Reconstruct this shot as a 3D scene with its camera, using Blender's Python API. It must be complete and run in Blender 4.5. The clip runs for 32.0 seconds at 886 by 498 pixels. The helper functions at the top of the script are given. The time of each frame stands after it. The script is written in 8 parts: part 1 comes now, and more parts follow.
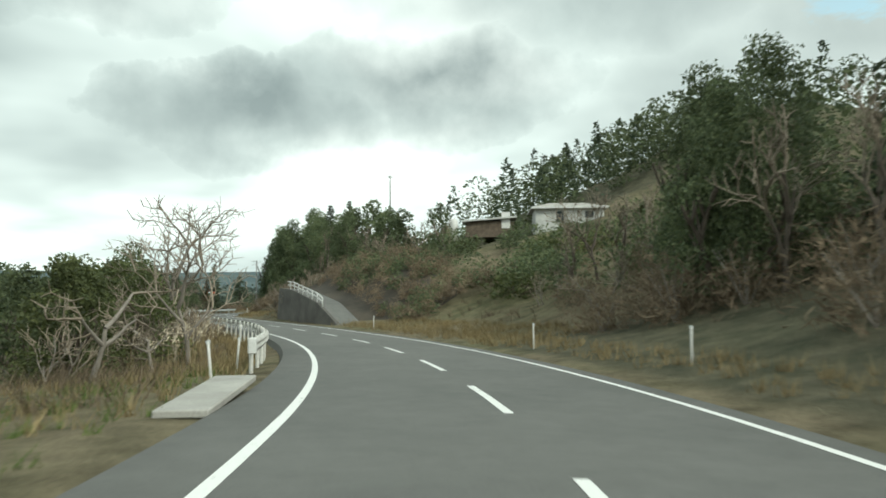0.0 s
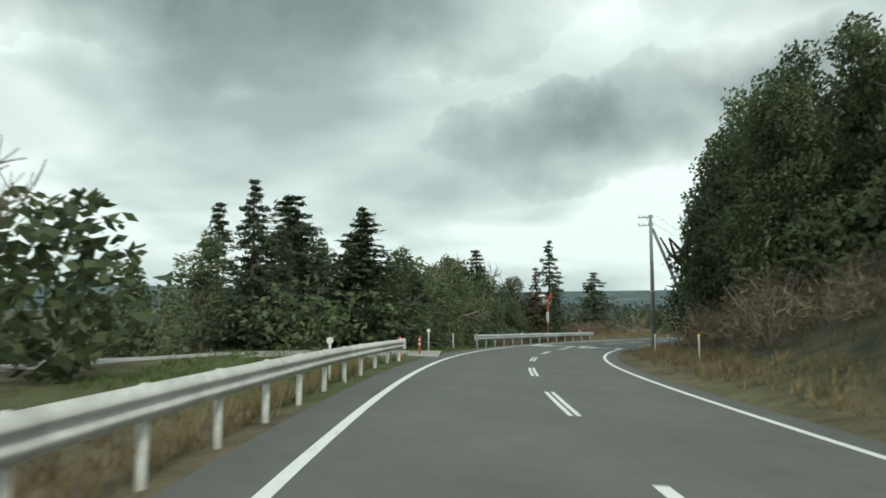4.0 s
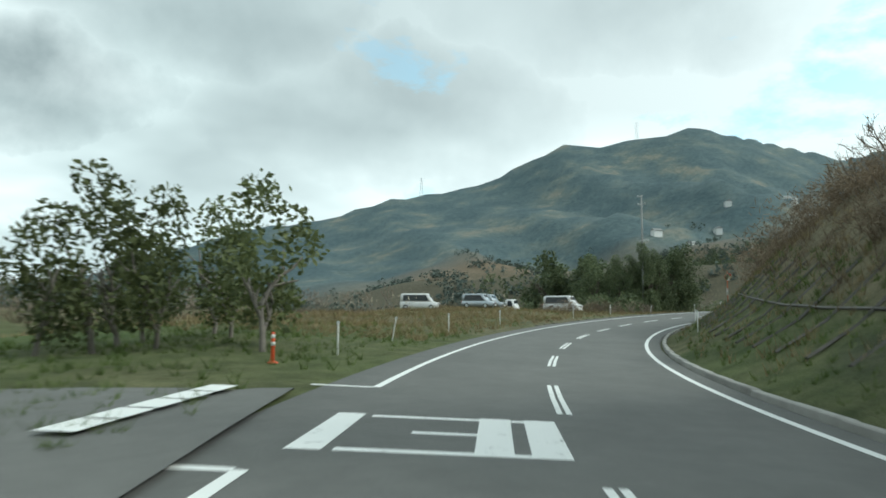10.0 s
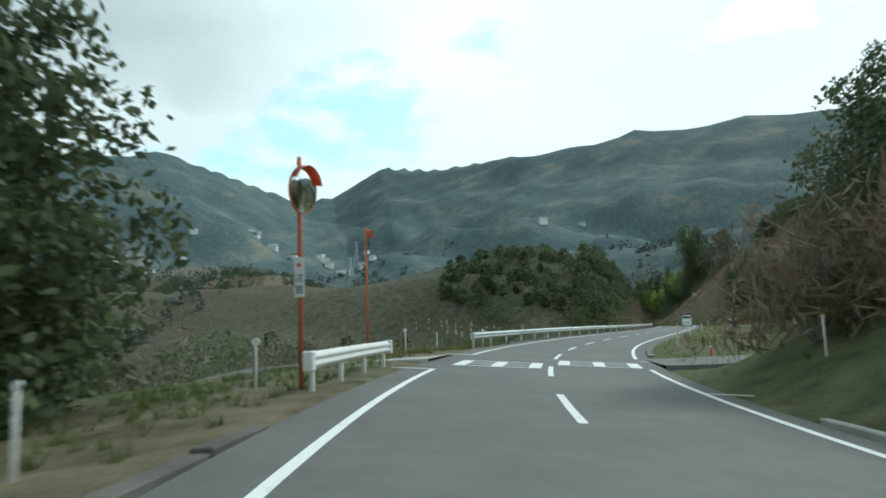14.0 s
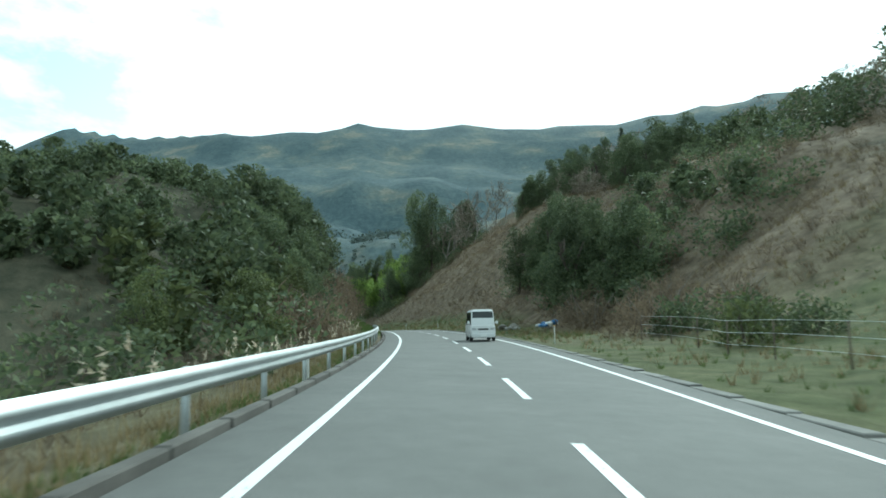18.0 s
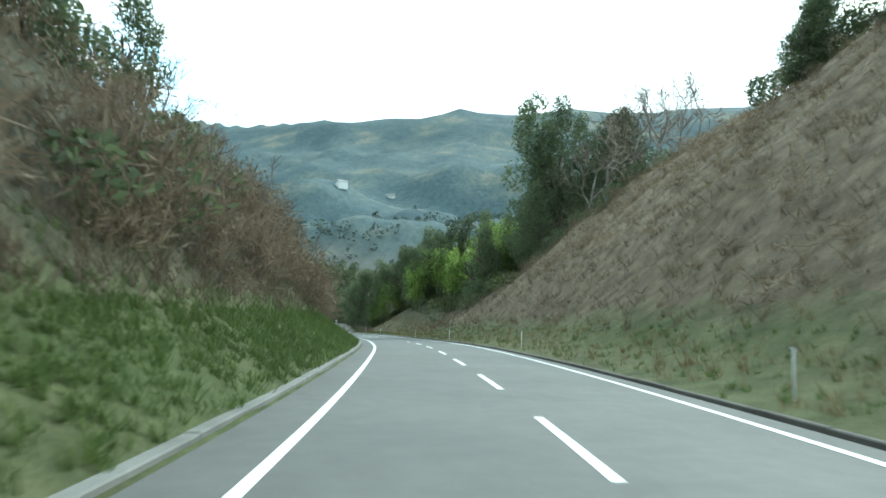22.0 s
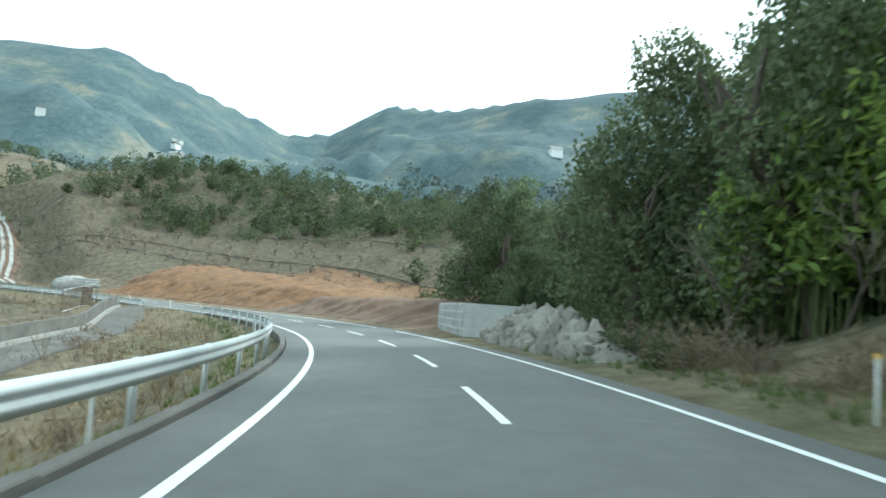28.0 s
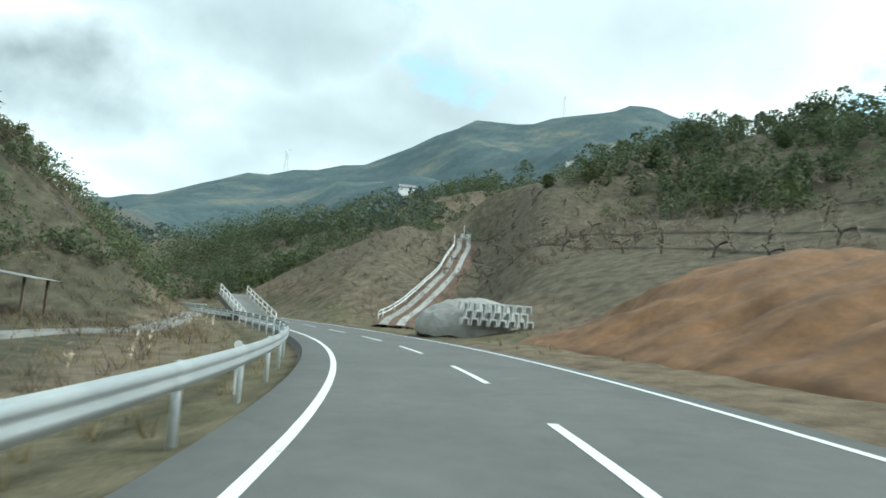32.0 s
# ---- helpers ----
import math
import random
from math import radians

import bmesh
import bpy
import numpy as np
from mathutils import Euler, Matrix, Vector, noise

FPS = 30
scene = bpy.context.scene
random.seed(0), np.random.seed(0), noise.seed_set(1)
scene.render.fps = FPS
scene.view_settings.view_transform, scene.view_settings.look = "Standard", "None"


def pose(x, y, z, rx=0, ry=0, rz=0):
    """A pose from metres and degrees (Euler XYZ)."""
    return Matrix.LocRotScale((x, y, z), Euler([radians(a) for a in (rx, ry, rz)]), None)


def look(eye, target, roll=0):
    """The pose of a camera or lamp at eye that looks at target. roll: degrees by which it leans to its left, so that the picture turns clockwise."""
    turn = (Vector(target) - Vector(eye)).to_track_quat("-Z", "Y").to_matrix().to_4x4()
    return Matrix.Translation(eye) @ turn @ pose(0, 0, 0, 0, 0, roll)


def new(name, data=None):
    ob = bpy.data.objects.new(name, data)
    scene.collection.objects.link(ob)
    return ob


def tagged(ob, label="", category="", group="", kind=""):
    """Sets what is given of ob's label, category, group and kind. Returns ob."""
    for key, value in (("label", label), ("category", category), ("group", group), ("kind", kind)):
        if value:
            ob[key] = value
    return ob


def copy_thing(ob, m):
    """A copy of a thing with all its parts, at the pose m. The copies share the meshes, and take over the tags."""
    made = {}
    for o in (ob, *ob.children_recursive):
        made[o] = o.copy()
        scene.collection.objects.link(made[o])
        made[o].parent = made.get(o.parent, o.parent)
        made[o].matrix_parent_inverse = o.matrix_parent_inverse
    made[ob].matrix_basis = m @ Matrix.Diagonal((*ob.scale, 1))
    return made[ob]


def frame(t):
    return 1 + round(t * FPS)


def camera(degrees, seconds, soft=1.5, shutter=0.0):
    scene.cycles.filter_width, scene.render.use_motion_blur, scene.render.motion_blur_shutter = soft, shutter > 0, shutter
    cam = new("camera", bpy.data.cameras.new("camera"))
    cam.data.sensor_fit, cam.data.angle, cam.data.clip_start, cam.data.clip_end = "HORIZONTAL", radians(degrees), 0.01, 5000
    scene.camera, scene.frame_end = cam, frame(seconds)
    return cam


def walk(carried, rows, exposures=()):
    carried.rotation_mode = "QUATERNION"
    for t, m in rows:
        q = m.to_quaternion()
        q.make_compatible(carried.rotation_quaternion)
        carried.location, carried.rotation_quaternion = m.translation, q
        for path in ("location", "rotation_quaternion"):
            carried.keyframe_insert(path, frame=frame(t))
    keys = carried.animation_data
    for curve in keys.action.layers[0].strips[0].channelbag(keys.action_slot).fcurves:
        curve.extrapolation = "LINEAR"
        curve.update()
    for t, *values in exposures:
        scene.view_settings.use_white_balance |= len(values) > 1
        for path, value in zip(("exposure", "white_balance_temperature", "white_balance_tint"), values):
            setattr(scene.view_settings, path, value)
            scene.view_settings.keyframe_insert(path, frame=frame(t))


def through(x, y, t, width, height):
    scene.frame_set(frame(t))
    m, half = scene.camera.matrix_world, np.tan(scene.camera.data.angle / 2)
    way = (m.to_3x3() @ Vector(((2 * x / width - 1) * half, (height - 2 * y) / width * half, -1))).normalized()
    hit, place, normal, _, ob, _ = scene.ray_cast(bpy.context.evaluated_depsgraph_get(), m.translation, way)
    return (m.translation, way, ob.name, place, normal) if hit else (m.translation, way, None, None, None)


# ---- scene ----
cam = camera(66.1, 32.0, 1.7, 0.2)
PATH = [
    (0.0, (-1.986, -95.807, 4.010), (1.660, -86.510, 4.536), -0.35),
    (0.5, (1.055, -86.685, 3.594), (3.831, -77.096, 4.186), -0.34),
    (1.0, (3.210, -77.314, 3.209), (5.036, -67.501, 3.819), 0.12),
    (1.5, (4.446, -67.779, 2.879), (5.280, -57.836, 3.549), -0.13),
    (2.0, (4.768, -58.168, 2.616), (4.618, -48.196, 3.349), -0.64),
    (2.5, (4.328, -48.555, 2.404), (3.491, -38.628, 3.277), -0.44),
    (3.0, (3.401, -38.935, 2.219), (2.254, -29.039, 3.083), -0.22),
    (3.5, (2.271, -29.292, 2.043), (1.094, -19.399, 2.907), -0.11),
    (4.0, (1.188, -19.598, 1.864), (0.220, -9.681, 2.708), -0.07),
    (4.5, (0.368, -9.835, 1.656), (-0.190, 0.119, 2.432), -0.08),
    (5.0, (0.000, 0.000, 1.400), (-0.012, 9.972, 2.144), -0.20),
    (5.5, (0.318, 9.869, 1.105), (1.122, 19.814, 1.772), -0.43),
    (6.0, (1.603, 19.623, 0.795), (3.508, 29.418, 1.444), -0.30),
    (6.5, (3.951, 29.080, 0.495), (6.948, 38.597, 1.166), 0.41),
    (7.0, (7.286, 38.153, 0.212), (11.286, 47.293, 0.892), 0.57),
    (7.5, (11.515, 46.917, -0.046), (16.360, 55.629, 0.740), 0.24),
    (8.0, (16.564, 55.206, -0.280), (22.294, 63.367, 0.475), -0.28),
    (8.5, (22.481, 62.887, -0.507), (29.069, 70.369, 0.275), -0.31),
    (9.0, (29.121, 69.880, -0.729), (36.357, 76.739, 0.044), 0.01),
    (9.5, (36.465, 76.302, -0.931), (44.253, 82.528, -0.168), 0.41),
    (10.0, (44.395, 82.100, -1.069), (52.674, 87.634, -0.154), 0.28),
    (10.5, (52.853, 87.276, -1.112), (61.547, 92.095, -0.019), 0.03),
    (11.0, (61.779, 91.751, -1.059), (70.866, 95.765, 0.090), -0.50),
    (11.5, (71.181, 95.447, -0.931), (80.589, 98.608, 0.295), -0.77),
    (12.0, (80.865, 98.234, -0.746), (90.529, 100.457, 0.542), -0.83),
    (12.5, (90.968, 100.095, -0.516), (100.801, 101.330, 0.820), -0.76),
    (13.0, (101.320, 100.949, -0.259), (111.227, 101.166, 1.084), -0.83),
    (13.5, (111.810, 100.791, -0.002), (121.698, 100.070, 1.301), -1.31),
    (14.0, (122.246, 99.623, 0.236), (132.024, 97.970, 1.527), -2.17),
    (14.5, (132.502, 97.521, 0.451), (142.102, 95.026, 1.722), -2.44),
    (15.0, (142.436, 94.598, 0.640), (151.801, 91.322, 1.890), -2.73),
    (15.5, (152.113, 90.860, 0.804), (161.182, 86.830, 2.030), -2.43),
    (16.0, (161.454, 86.407, 0.944), (170.216, 81.732, 2.119), -2.25),
    (16.5, (170.456, 81.378, 1.072), (178.937, 76.205, 2.217), -2.25),
    (17.0, (179.199, 75.937, 1.199), (187.484, 70.450, 2.319), -2.13),
    (17.5, (187.816, 70.288, 1.323), (196.044, 64.709, 2.407), -1.60),
    (18.0, (196.432, 64.678, 1.443), (204.736, 59.222, 2.569), -0.77),
    (18.5, (204.966, 59.246, 1.557), (213.324, 53.869, 2.666), -0.04),
    (19.0, (213.477, 53.934, 1.674), (221.912, 48.682, 2.798), 0.89),
    (19.5, (222.007, 48.772, 1.797), (230.513, 43.637, 2.926), 1.29),
    (20.0, (230.588, 43.739, 1.926), (239.162, 38.721, 3.069), 1.47),
    (20.5, (239.292, 38.814, 2.056), (247.947, 33.933, 3.178), 1.43),
    (21.0, (248.175, 34.024, 2.177), (256.932, 29.328, 3.301), 1.17),
    (21.5, (257.197, 29.428, 2.272), (266.072, 24.955, 3.380), 1.18),
    (22.0, (266.368, 25.082, 2.328), (275.397, 20.916, 3.388), 1.28),
    (22.5, (275.678, 21.076, 2.340), (284.858, 17.241, 3.348), 1.45),
    (23.0, (285.102, 17.356, 2.308), (294.359, 13.699, 3.275), 1.59),
    (23.5, (294.657, 13.749, 2.239), (303.970, 10.224, 3.155), 1.81),
    (24.0, (304.365, 10.240, 2.138), (313.744, 6.888, 3.032), 2.02),
    (24.5, (314.308, 6.890, 2.011), (323.760, 3.744, 2.882), 2.07),
    (25.0, (324.401, 3.735, 1.868), (333.916, 0.782, 2.728), 2.06),
    (25.5, (334.619, 0.762, 1.717), (344.186, -2.019, 2.578), 2.07),
    (26.0, (344.941, -2.045, 1.565), (354.550, -4.676, 2.430), 2.11),
    (26.5, (355.345, -4.709, 1.413), (364.987, -7.215, 2.280), 2.22),
    (27.0, (365.842, -7.246, 1.260), (375.523, -9.594, 2.138), 2.87),
    (27.5, (376.550, -9.535, 1.109), (386.317, -11.488, 1.993), 3.51),
    (28.0, (387.527, -11.212, 0.970), (397.415, -12.423, 1.847), 4.05),
    (28.5, (398.793, -11.974, 0.852), (408.743, -12.312, 1.792), 3.91),
    (29.0, (410.257, -11.697, 0.755), (420.193, -11.102, 1.715), 3.82),
    (29.5, (421.773, -10.290, 0.671), (431.600, -8.721, 1.651), 3.78),
    (30.0, (433.217, -7.736, 0.595), (442.841, -5.211, 1.598), 4.10),
    (30.5, (444.410, -4.095, 0.527), (453.748, -0.669, 1.556), 4.29),
    (31.0, (455.255, 0.587, 0.468), (464.225, 4.879, 1.519), 3.79),
    (31.5, (465.681, 6.307, 0.415), (474.202, 11.430, 1.482), 4.05),
    (32.0, (475.539, 13.023, 0.365), (483.538, 18.918, 1.487), 3.96),
]
LIGHTNESS = ((0.0, 0.15, 6450, -3), (2.0, 0.05, 6500, -3), (5.0, -0.2, 6250, -3), (6.0, -0.1, 6250, -2), (8.0, -0.28, 6050, -4), (9.0, -0.08, 5950, -4), (10.0, 0.0, 5980, -3), (12.0, -0.08, 5900, -4), (14.0, -0.1, 5750, -6), (15.0, -0.15, 5680, -7),
             (18.0, 0.35, 5500, -11), (20.0, 0.72, 5450, -11), (24.0, 1.0, 5550, -7), (27.0, 0.92, 5560, -6), (28.0, 1.05, 5580, -6), (29.0, 0.62, 5600, -6), (32.0, 0.42, 5750, -5))
walk(cam, [(t, look(eye, target, roll)) for t, eye, target, roll in PATH], LIGHTNESS)

# ---- the plan: stations along the road ----
EYE = 1.4          # height of the driver's view over the asphalt


def smooth_curve(x, y, xi):
    """Natural cubic spline."""
    n, h = len(x), np.diff(x)
    a, b = np.eye(n), np.zeros(n)
    for i in range(1, n - 1):
        a[i, i - 1:i + 2] = h[i - 1], 2 * (h[i - 1] + h[i]), h[i]
        b[i] = 6 * ((y[i + 1] - y[i]) / h[i] - (y[i] - y[i - 1]) / h[i - 1])
    m, k = np.linalg.solve(a, b), np.clip(np.searchsorted(x, xi) - 1, 0, n - 2)
    d, g = xi - x[k], h[k]
    return (y[k] + d * ((y[k + 1] - y[k]) / g - g * (2 * m[k] + m[k + 1]) / 6) + d * d * m[k] / 2
            + d ** 3 * (m[k + 1] - m[k]) / (6 * g))


def box_blur(a, n):
    return np.convolve(np.pad(a, (n // 2, n // 2), mode="edge"), np.ones(n) / n, mode="valid")


DRIFT_T = (0.5, 2.4, 5.4, 7.4, 9.2, 9.9, 10.6, 12.5, 13.5, 15.4, 18.5, 19.4, 20.4, 21.5, 24.5, 27.4, 28.4, 29.4, 30.4, 32.0)
DRIFT = (1.40, 1.90, 1.87, 1.68, 1.18, 1.08, 1.40, 1.98, 1.88, 1.33, 1.56, 1.88, 1.84, 1.66, 1.96, 1.27, 1.36, 1.60, 1.95, 1.85)


def lay_line():
    """The road's line in steps of one metre: x, y, z, heading, bank, and the second at which the car is there."""
    tt = np.array([r[0] for r in PATH])
    eyes = np.array([r[1] for r in PATH])
    t = np.arange(0, 32.001, 0.02)
    x, y, z = (box_blur(smooth_curve(tt, eyes[:, k], t), n) for k, n in ((0, 1), (1, 1), (2, 51)))
    bank = box_blur(smooth_curve(tt, np.array([r[3] for r in PATH]), t), 75)
    bank = bank - 1.5      # the seat leans that much to its road
    z = z - EYE
    dx, dy = np.gradient(x), np.gradient(y)
    head = box_blur(np.unwrap(np.arctan2(dy, dx)), 25)
    # the middle line lies right of the driver's eye by as much
    off = np.interp(t, DRIFT_T, DRIFT)
    off = box_blur(off, 101)
    x, y, z = x + off * np.sin(head), y - off * np.cos(head), z + off * np.tan(np.radians(bank))
    # behind the start: straight; past the end: bending on to the left, then straight
    n0, n1, step = 90, 360, 1.0
    xs, ys, zs, hs, bs, ts = list(x), list(y), list(z), list(head), list(bank), list(t)
    slope0, slope1 = (z[40] - z[0]) / np.hypot(x[40] - x[0], y[40] - y[0]), 0.012
    for i in range(n0):
        xs.insert(0, xs[0] - step * math.cos(hs[0])), ys.insert(0, ys[0] - step * math.sin(hs[0]))
        zs.insert(0, zs[0] - step * slope0), hs.insert(0, hs[0]), bs.insert(0, bs[0] * 0.97), ts.insert(0, ts[0] - step / 20)
    for i in range(n1):
        turn = radians(0.52 if i < 40 else 0.2 if i < 70 else 0.3 if i < 140 else 0.0)
        hs.append(hs[-1] + turn * step)
        xs.append(xs[-1] + step * math.cos(hs[-1])), ys.append(ys[-1] + step * math.sin(hs[-1]))
        zs.append(zs[-1] + step * slope1), bs.append(bs[-1] * 0.98), ts.append(ts[-1] + step / 22)
    xs, ys = np.array(xs), np.array(ys)
    s = np.r_[0, np.cumsum(np.hypot(np.diff(xs), np.diff(ys)))]
    grid = np.arange(0, s[-1], 1.0)
    return [np.interp(grid, s, v) for v in (xs, ys, zs, hs, bs, ts)]


LX, LY, LZ, LH, LB, LT = lay_line()
LS = np.arange(len(LX), dtype=float)


def st(t):
    """The station (metres along the line) that the car passes at t seconds."""
    return float(np.interp(t, LT, LS))


def at(s, d, h=0.0):
    """World place at station s, d metres to the right of the middle line, h over the road's plane."""
    x, y, z, a, b = (np.interp(s, LS, v) for v in (LX, LY, LZ, LH, LB))
    return x + d * np.sin(a), y - d * np.cos(a), z + d * np.tan(np.radians(b)) + h


LINE_T = (0.5, 2.4, 5.4, 8.4, 11.4, 13.4, 15.4, 18.5, 20.4, 22.4, 24.5, 27.4, 28.9, 30.4, 31.4, 32.4)
LINE_L = (-3.13, -3.37, -3.29, -3.12, -3.22, -3.20, -3.39, -3.15, -3.13, -3.24, -3.38, -3.16, -3.28, -3.34, -3.40, -3.25)
LINE_R = (3.17, 2.93, 3.08, 3.24, 3.15, 3.19, 3.16, 3.00, 2.95, 3.13, 3.20, 3.03, 3.00, 3.10, 3.22, 3.15)


def left_line(s):
    """Offset of the left edge line at station s."""
    return float(np.interp(np.interp(s, LS, LT), LINE_T, LINE_L))


def right_line(s):
    return float(np.interp(np.interp(s, LS, LT), LINE_T, LINE_R))


def heading(s):
    return float(np.interp(s, LS, LH))


def to_sd(x, y):
    """Station and offset of places (arrays)."""
    x, y = np.atleast_1d(np.asarray(x, float)), np.atleast_1d(np.asarray(y, float))
    s, d = np.empty(len(x)), np.empty(len(x))
    for i in range(0, len(x), 4000):
        px, py = x[i:i + 4000, None], y[i:i + 4000, None]
        q = (px - LX[None, :]) ** 2 + (py - LY[None, :]) ** 2
        k = np.argmin(q, axis=1)
        ax, ay = px[:, 0] - LX[k], py[:, 0] - LY[k]
        c, n = np.cos(LH[k]), np.sin(LH[k])
        s[i:i + 4000], d[i:i + 4000] = k + ax * c + ay * n, ax * n - ay * c
        far = np.sqrt(q.min(axis=1))
        d[i:i + 4000] = np.where(far > 12, np.sign(d[i:i + 4000]) * np.maximum(np.abs(d[i:i + 4000]), far * 0.98), d[i:i + 4000])
    return np.clip(s, 0, LS[-1]), d


# ---- the lie of the land: heights over the road at given distances from its middle ----
REACH = np.array((4.4, 7, 10, 15, 22, 32, 48, 70, 100.0))
RIGHT, LEFT = [], []


def right(t, *h):
    RIGHT.append((st(t), h))


def left(t, *h):
    LEFT.append((st(t), h))


right(-4, 0, 1.5, 4, 8, 13, 18, 24, 28, 30)
right(0, 0, 0.5, 2, 5, 9, 14, 20, 26, 30)
right(1.5, 0, 0.3, 0.8, 2.5, 6, 9, 13, 24, 38)
right(2.3, 0, 0.2, 0.5, 2, 5, 8, 9, 15, 24)
right(3.4, 0, 0.2, 0.5, 4.5, 7, 9, 15, 28, 38)
right(4.2, 0, 1, 3.5, 7, 8, 9, 14, 26, 34)
right(6, 0, 0.5, 2, 5, 8, 11, 16, 22, 26)
right(6.8, 0, 0, 0.3, 2, 5, 8, 12, 16, 20)
right(7.15, 0, 0.1, 0.8, 3, 6, 9, 12, 14, 16)
right(7.35, 0, 2.2, 4.4, 6.5, 8, 10, 12, 14, 16)
right(7.55, 0, 3.0, 5.2, 7.0, 8.5, 10, 12, 14, 16)
right(8.1, 0, 2.8, 4.8, 6.5, 8, 9, 11, 13, 15)
right(8.6, 0, 0.3, 1.2, 3, 4, 5, 7, 9, 12)
right(9.5, 0, 0, 0.1, 1, 3, 5, 8, 12, 15)
right(10.05, 0, 0, 0.1, 1, 3, 5, 8, 12, 15)
right(10.25, 0, 1.4, 3.2, 4.5, 6, 8, 10, 14, 18)
right(10.8, 0, 1.2, 3.5, 7, 10, 12, 14, 18, 22)
right(12.5, 0, 1.8, 5.0, 9.2, 12.5, 15.5, 18, 22, 25)
right(14, 0, 1.6, 4.4, 8, 11, 14, 17, 22, 28)
right(15.0, 0, 1.2, 3.4, 6, 8.4, 10.5, 13, 20, 29)
right(15.2, 0, 0, 0, 0.3, 1, 3, 8, 18, 30)
right(17, 0, 0, 0, 0.2, 0.6, 2, 8, 19, 30)
right(19, 0, 0, 0.2, 0.6, 2, 5.5, 10.5, 14, 19)
right(20.3, 0, 0.1, 0.3, 1.6, 6.5, 13, 17, 24, 32)
right(20.95, 0, 0.15, 0.6, 3.2, 9, 16.5, 20, 28, 36)
right(22, 0, 0.5, 2.2, 7.0, 12.5, 19.5, 23.5, 32, 41)
right(22.9, 0, 0.5, 2.4, 7.8, 13.4, 20.5, 25, 33, 42)
right(24, 0, 0.5, 2.4, 8.4, 14.5, 23, 29.5, 36, 41)
right(25.6, 0, 0.5, 2.4, 7.4, 13.2, 21.5, 31, 40, 46)
right(26.5, 0, 0.4, 1.8, 5, 10.5, 19, 31, 42, 48)
right(27.3, 0, 0.1, 1, 3.5, 8, 14, 22, 30, 36)
right(28.4, 0, 0.3, 2.4, 5.5, 9.5, 15, 22, 28, 32)
right(29, 0, 0, 0.3, 1, 2, 4, 7, 12, 16)
right(30, 0, 0.2, 0.5, 0.8, 1.2, 2, 6, 11, 16)
right(31, 0, 0.2, 0.5, 0.8, 1.4, 3, 9, 14, 20)
right(33, 0, 0.2, 0.6, 1.5, 3.2, 7, 14, 22, 30)
right(34.4, 0, 0.3, 1.2, 4, 7, 10, 15, 26.5, 40)
right(35.3, 0, 0.8, 2.5, 6.5, 9, 11.5, 16, 29, 46)
right(36, 0, 1.2, 4, 7.5, 11, 16, 23, 33, 46)
right(36.9, 0, 1.0, 3.2, 6.5, 10.5, 15.5, 22, 32, 44)
right(37.6, 0, 0.6, 1.6, 3.2, 5.5, 8.5, 13, 22, 34)
right(38.6, 0, 0.4, 0.8, 1.2, 1.6, 2.5, 6, 15, 28)
right(41, 0, 0.4, 0.6, 1, 1.2, 2, 6, 16, 30)
right(50, 0, 0.4, 0.6, 1, 1.2, 2, 6, 16, 30)

left(-4, 0, 0, 0, 0, 0.5, 1, 2, 3, 4)
left(0, 0, 0, 0, -0.2, -0.5, -1, -2, -3, -3)
left(2, -0.3, -0.8, -1.2, -2, -3, -4, -5, -6, -6)
left(4, -0.3, -0.5, -0.8, -1, -2, -3, -4, -5, -5)
left(5.5, 0, 0, 0, 0, -0.3, -1, -2, -4, -5)
left(7, -0.2, -0.6, -1.2, -2, -3, -4, -5, -6, -7)
left(8, 0, 0.3, 0.5, 0.3, 0, -1, -3, -5, -7)
left(9.5, -0.2, -0.5, -1, -2, -3, -4, -6, -8, -9)
left(10.3, 0, 0, 0, -0.1, -0.3, -0.5, -1, -2, -4)
left(11.5, 0, 0.1, 0.3, 0.45, 0.55, 0.6, 0.6, 0, -3)
left(13.3, 0, 0.1, 0.3, 0.45, 0.5, 0.5, 0, -3, -6)
left(14, -0.1, -0.3, -0.5, -1, -1.5, -2, -4, -8, -12)
left(15.2, 0, 0, -0.3, -1, -2, -4, -7, -10, -14)
left(17, -0.3, -1, -2, -4, -6, -8, -10, -12, -15)
left(19, -0.3, -0.8, -1.2, -2, -3, -3, -1, 2, 2)
left(20.5, -0.2, -0.3, 0.5, 3, 7.4, 11, 12.5, 11, 5)
left(22, 0.05, 1.6, 5.5, 11, 15, 17.5, 17.5, 13, 4)
left(24.1, 0.05, 2.0, 7, 11, 13.5, 14, 11, 4, -2)
left(24.8, 0.05, 1.4, 4.2, 6.5, 8, 8, 6, 1, -4)
left(25.5, 0.2, 0.5, 0.6, 0.4, 0, -1, -3, -6, -9)
left(26.5, -0.4, -1.2, -2.6, -4, -5, -6, -7, -8, -9)
left(29, -0.4, -1.2, -2.5, -3, -3, -3, -3, -3, -3)
left(30.5, -0.2, -0.6, -1.2, -1.5, -1.5, -1.5, -1.5, -1, 2)
left(31.3, -0.05, -0.1, -0.3, -0.9, -1.2, -1.3, -1, 0, 3)
left(31.75, -0.05, -0.1, -0.2, -0.5, -0.8, -0.9, 0.2, 3, 7)
left(32.3, -0.3, -0.6, -1, -1.2, -1, -0.6, 1, 6, 12)
left(34.2, -0.3, -0.6, -0.6, -0.5, 0, 5, 14, 21, 26)
left(35, -0.2, 0, 1.5, 6, 12, 18, 23, 26, 28)
left(36.5, 0, 0.5, 3, 8, 14, 20, 25, 28, 30)
left(40, 0, 0.5, 3, 8, 14, 19, 23, 26, 28)
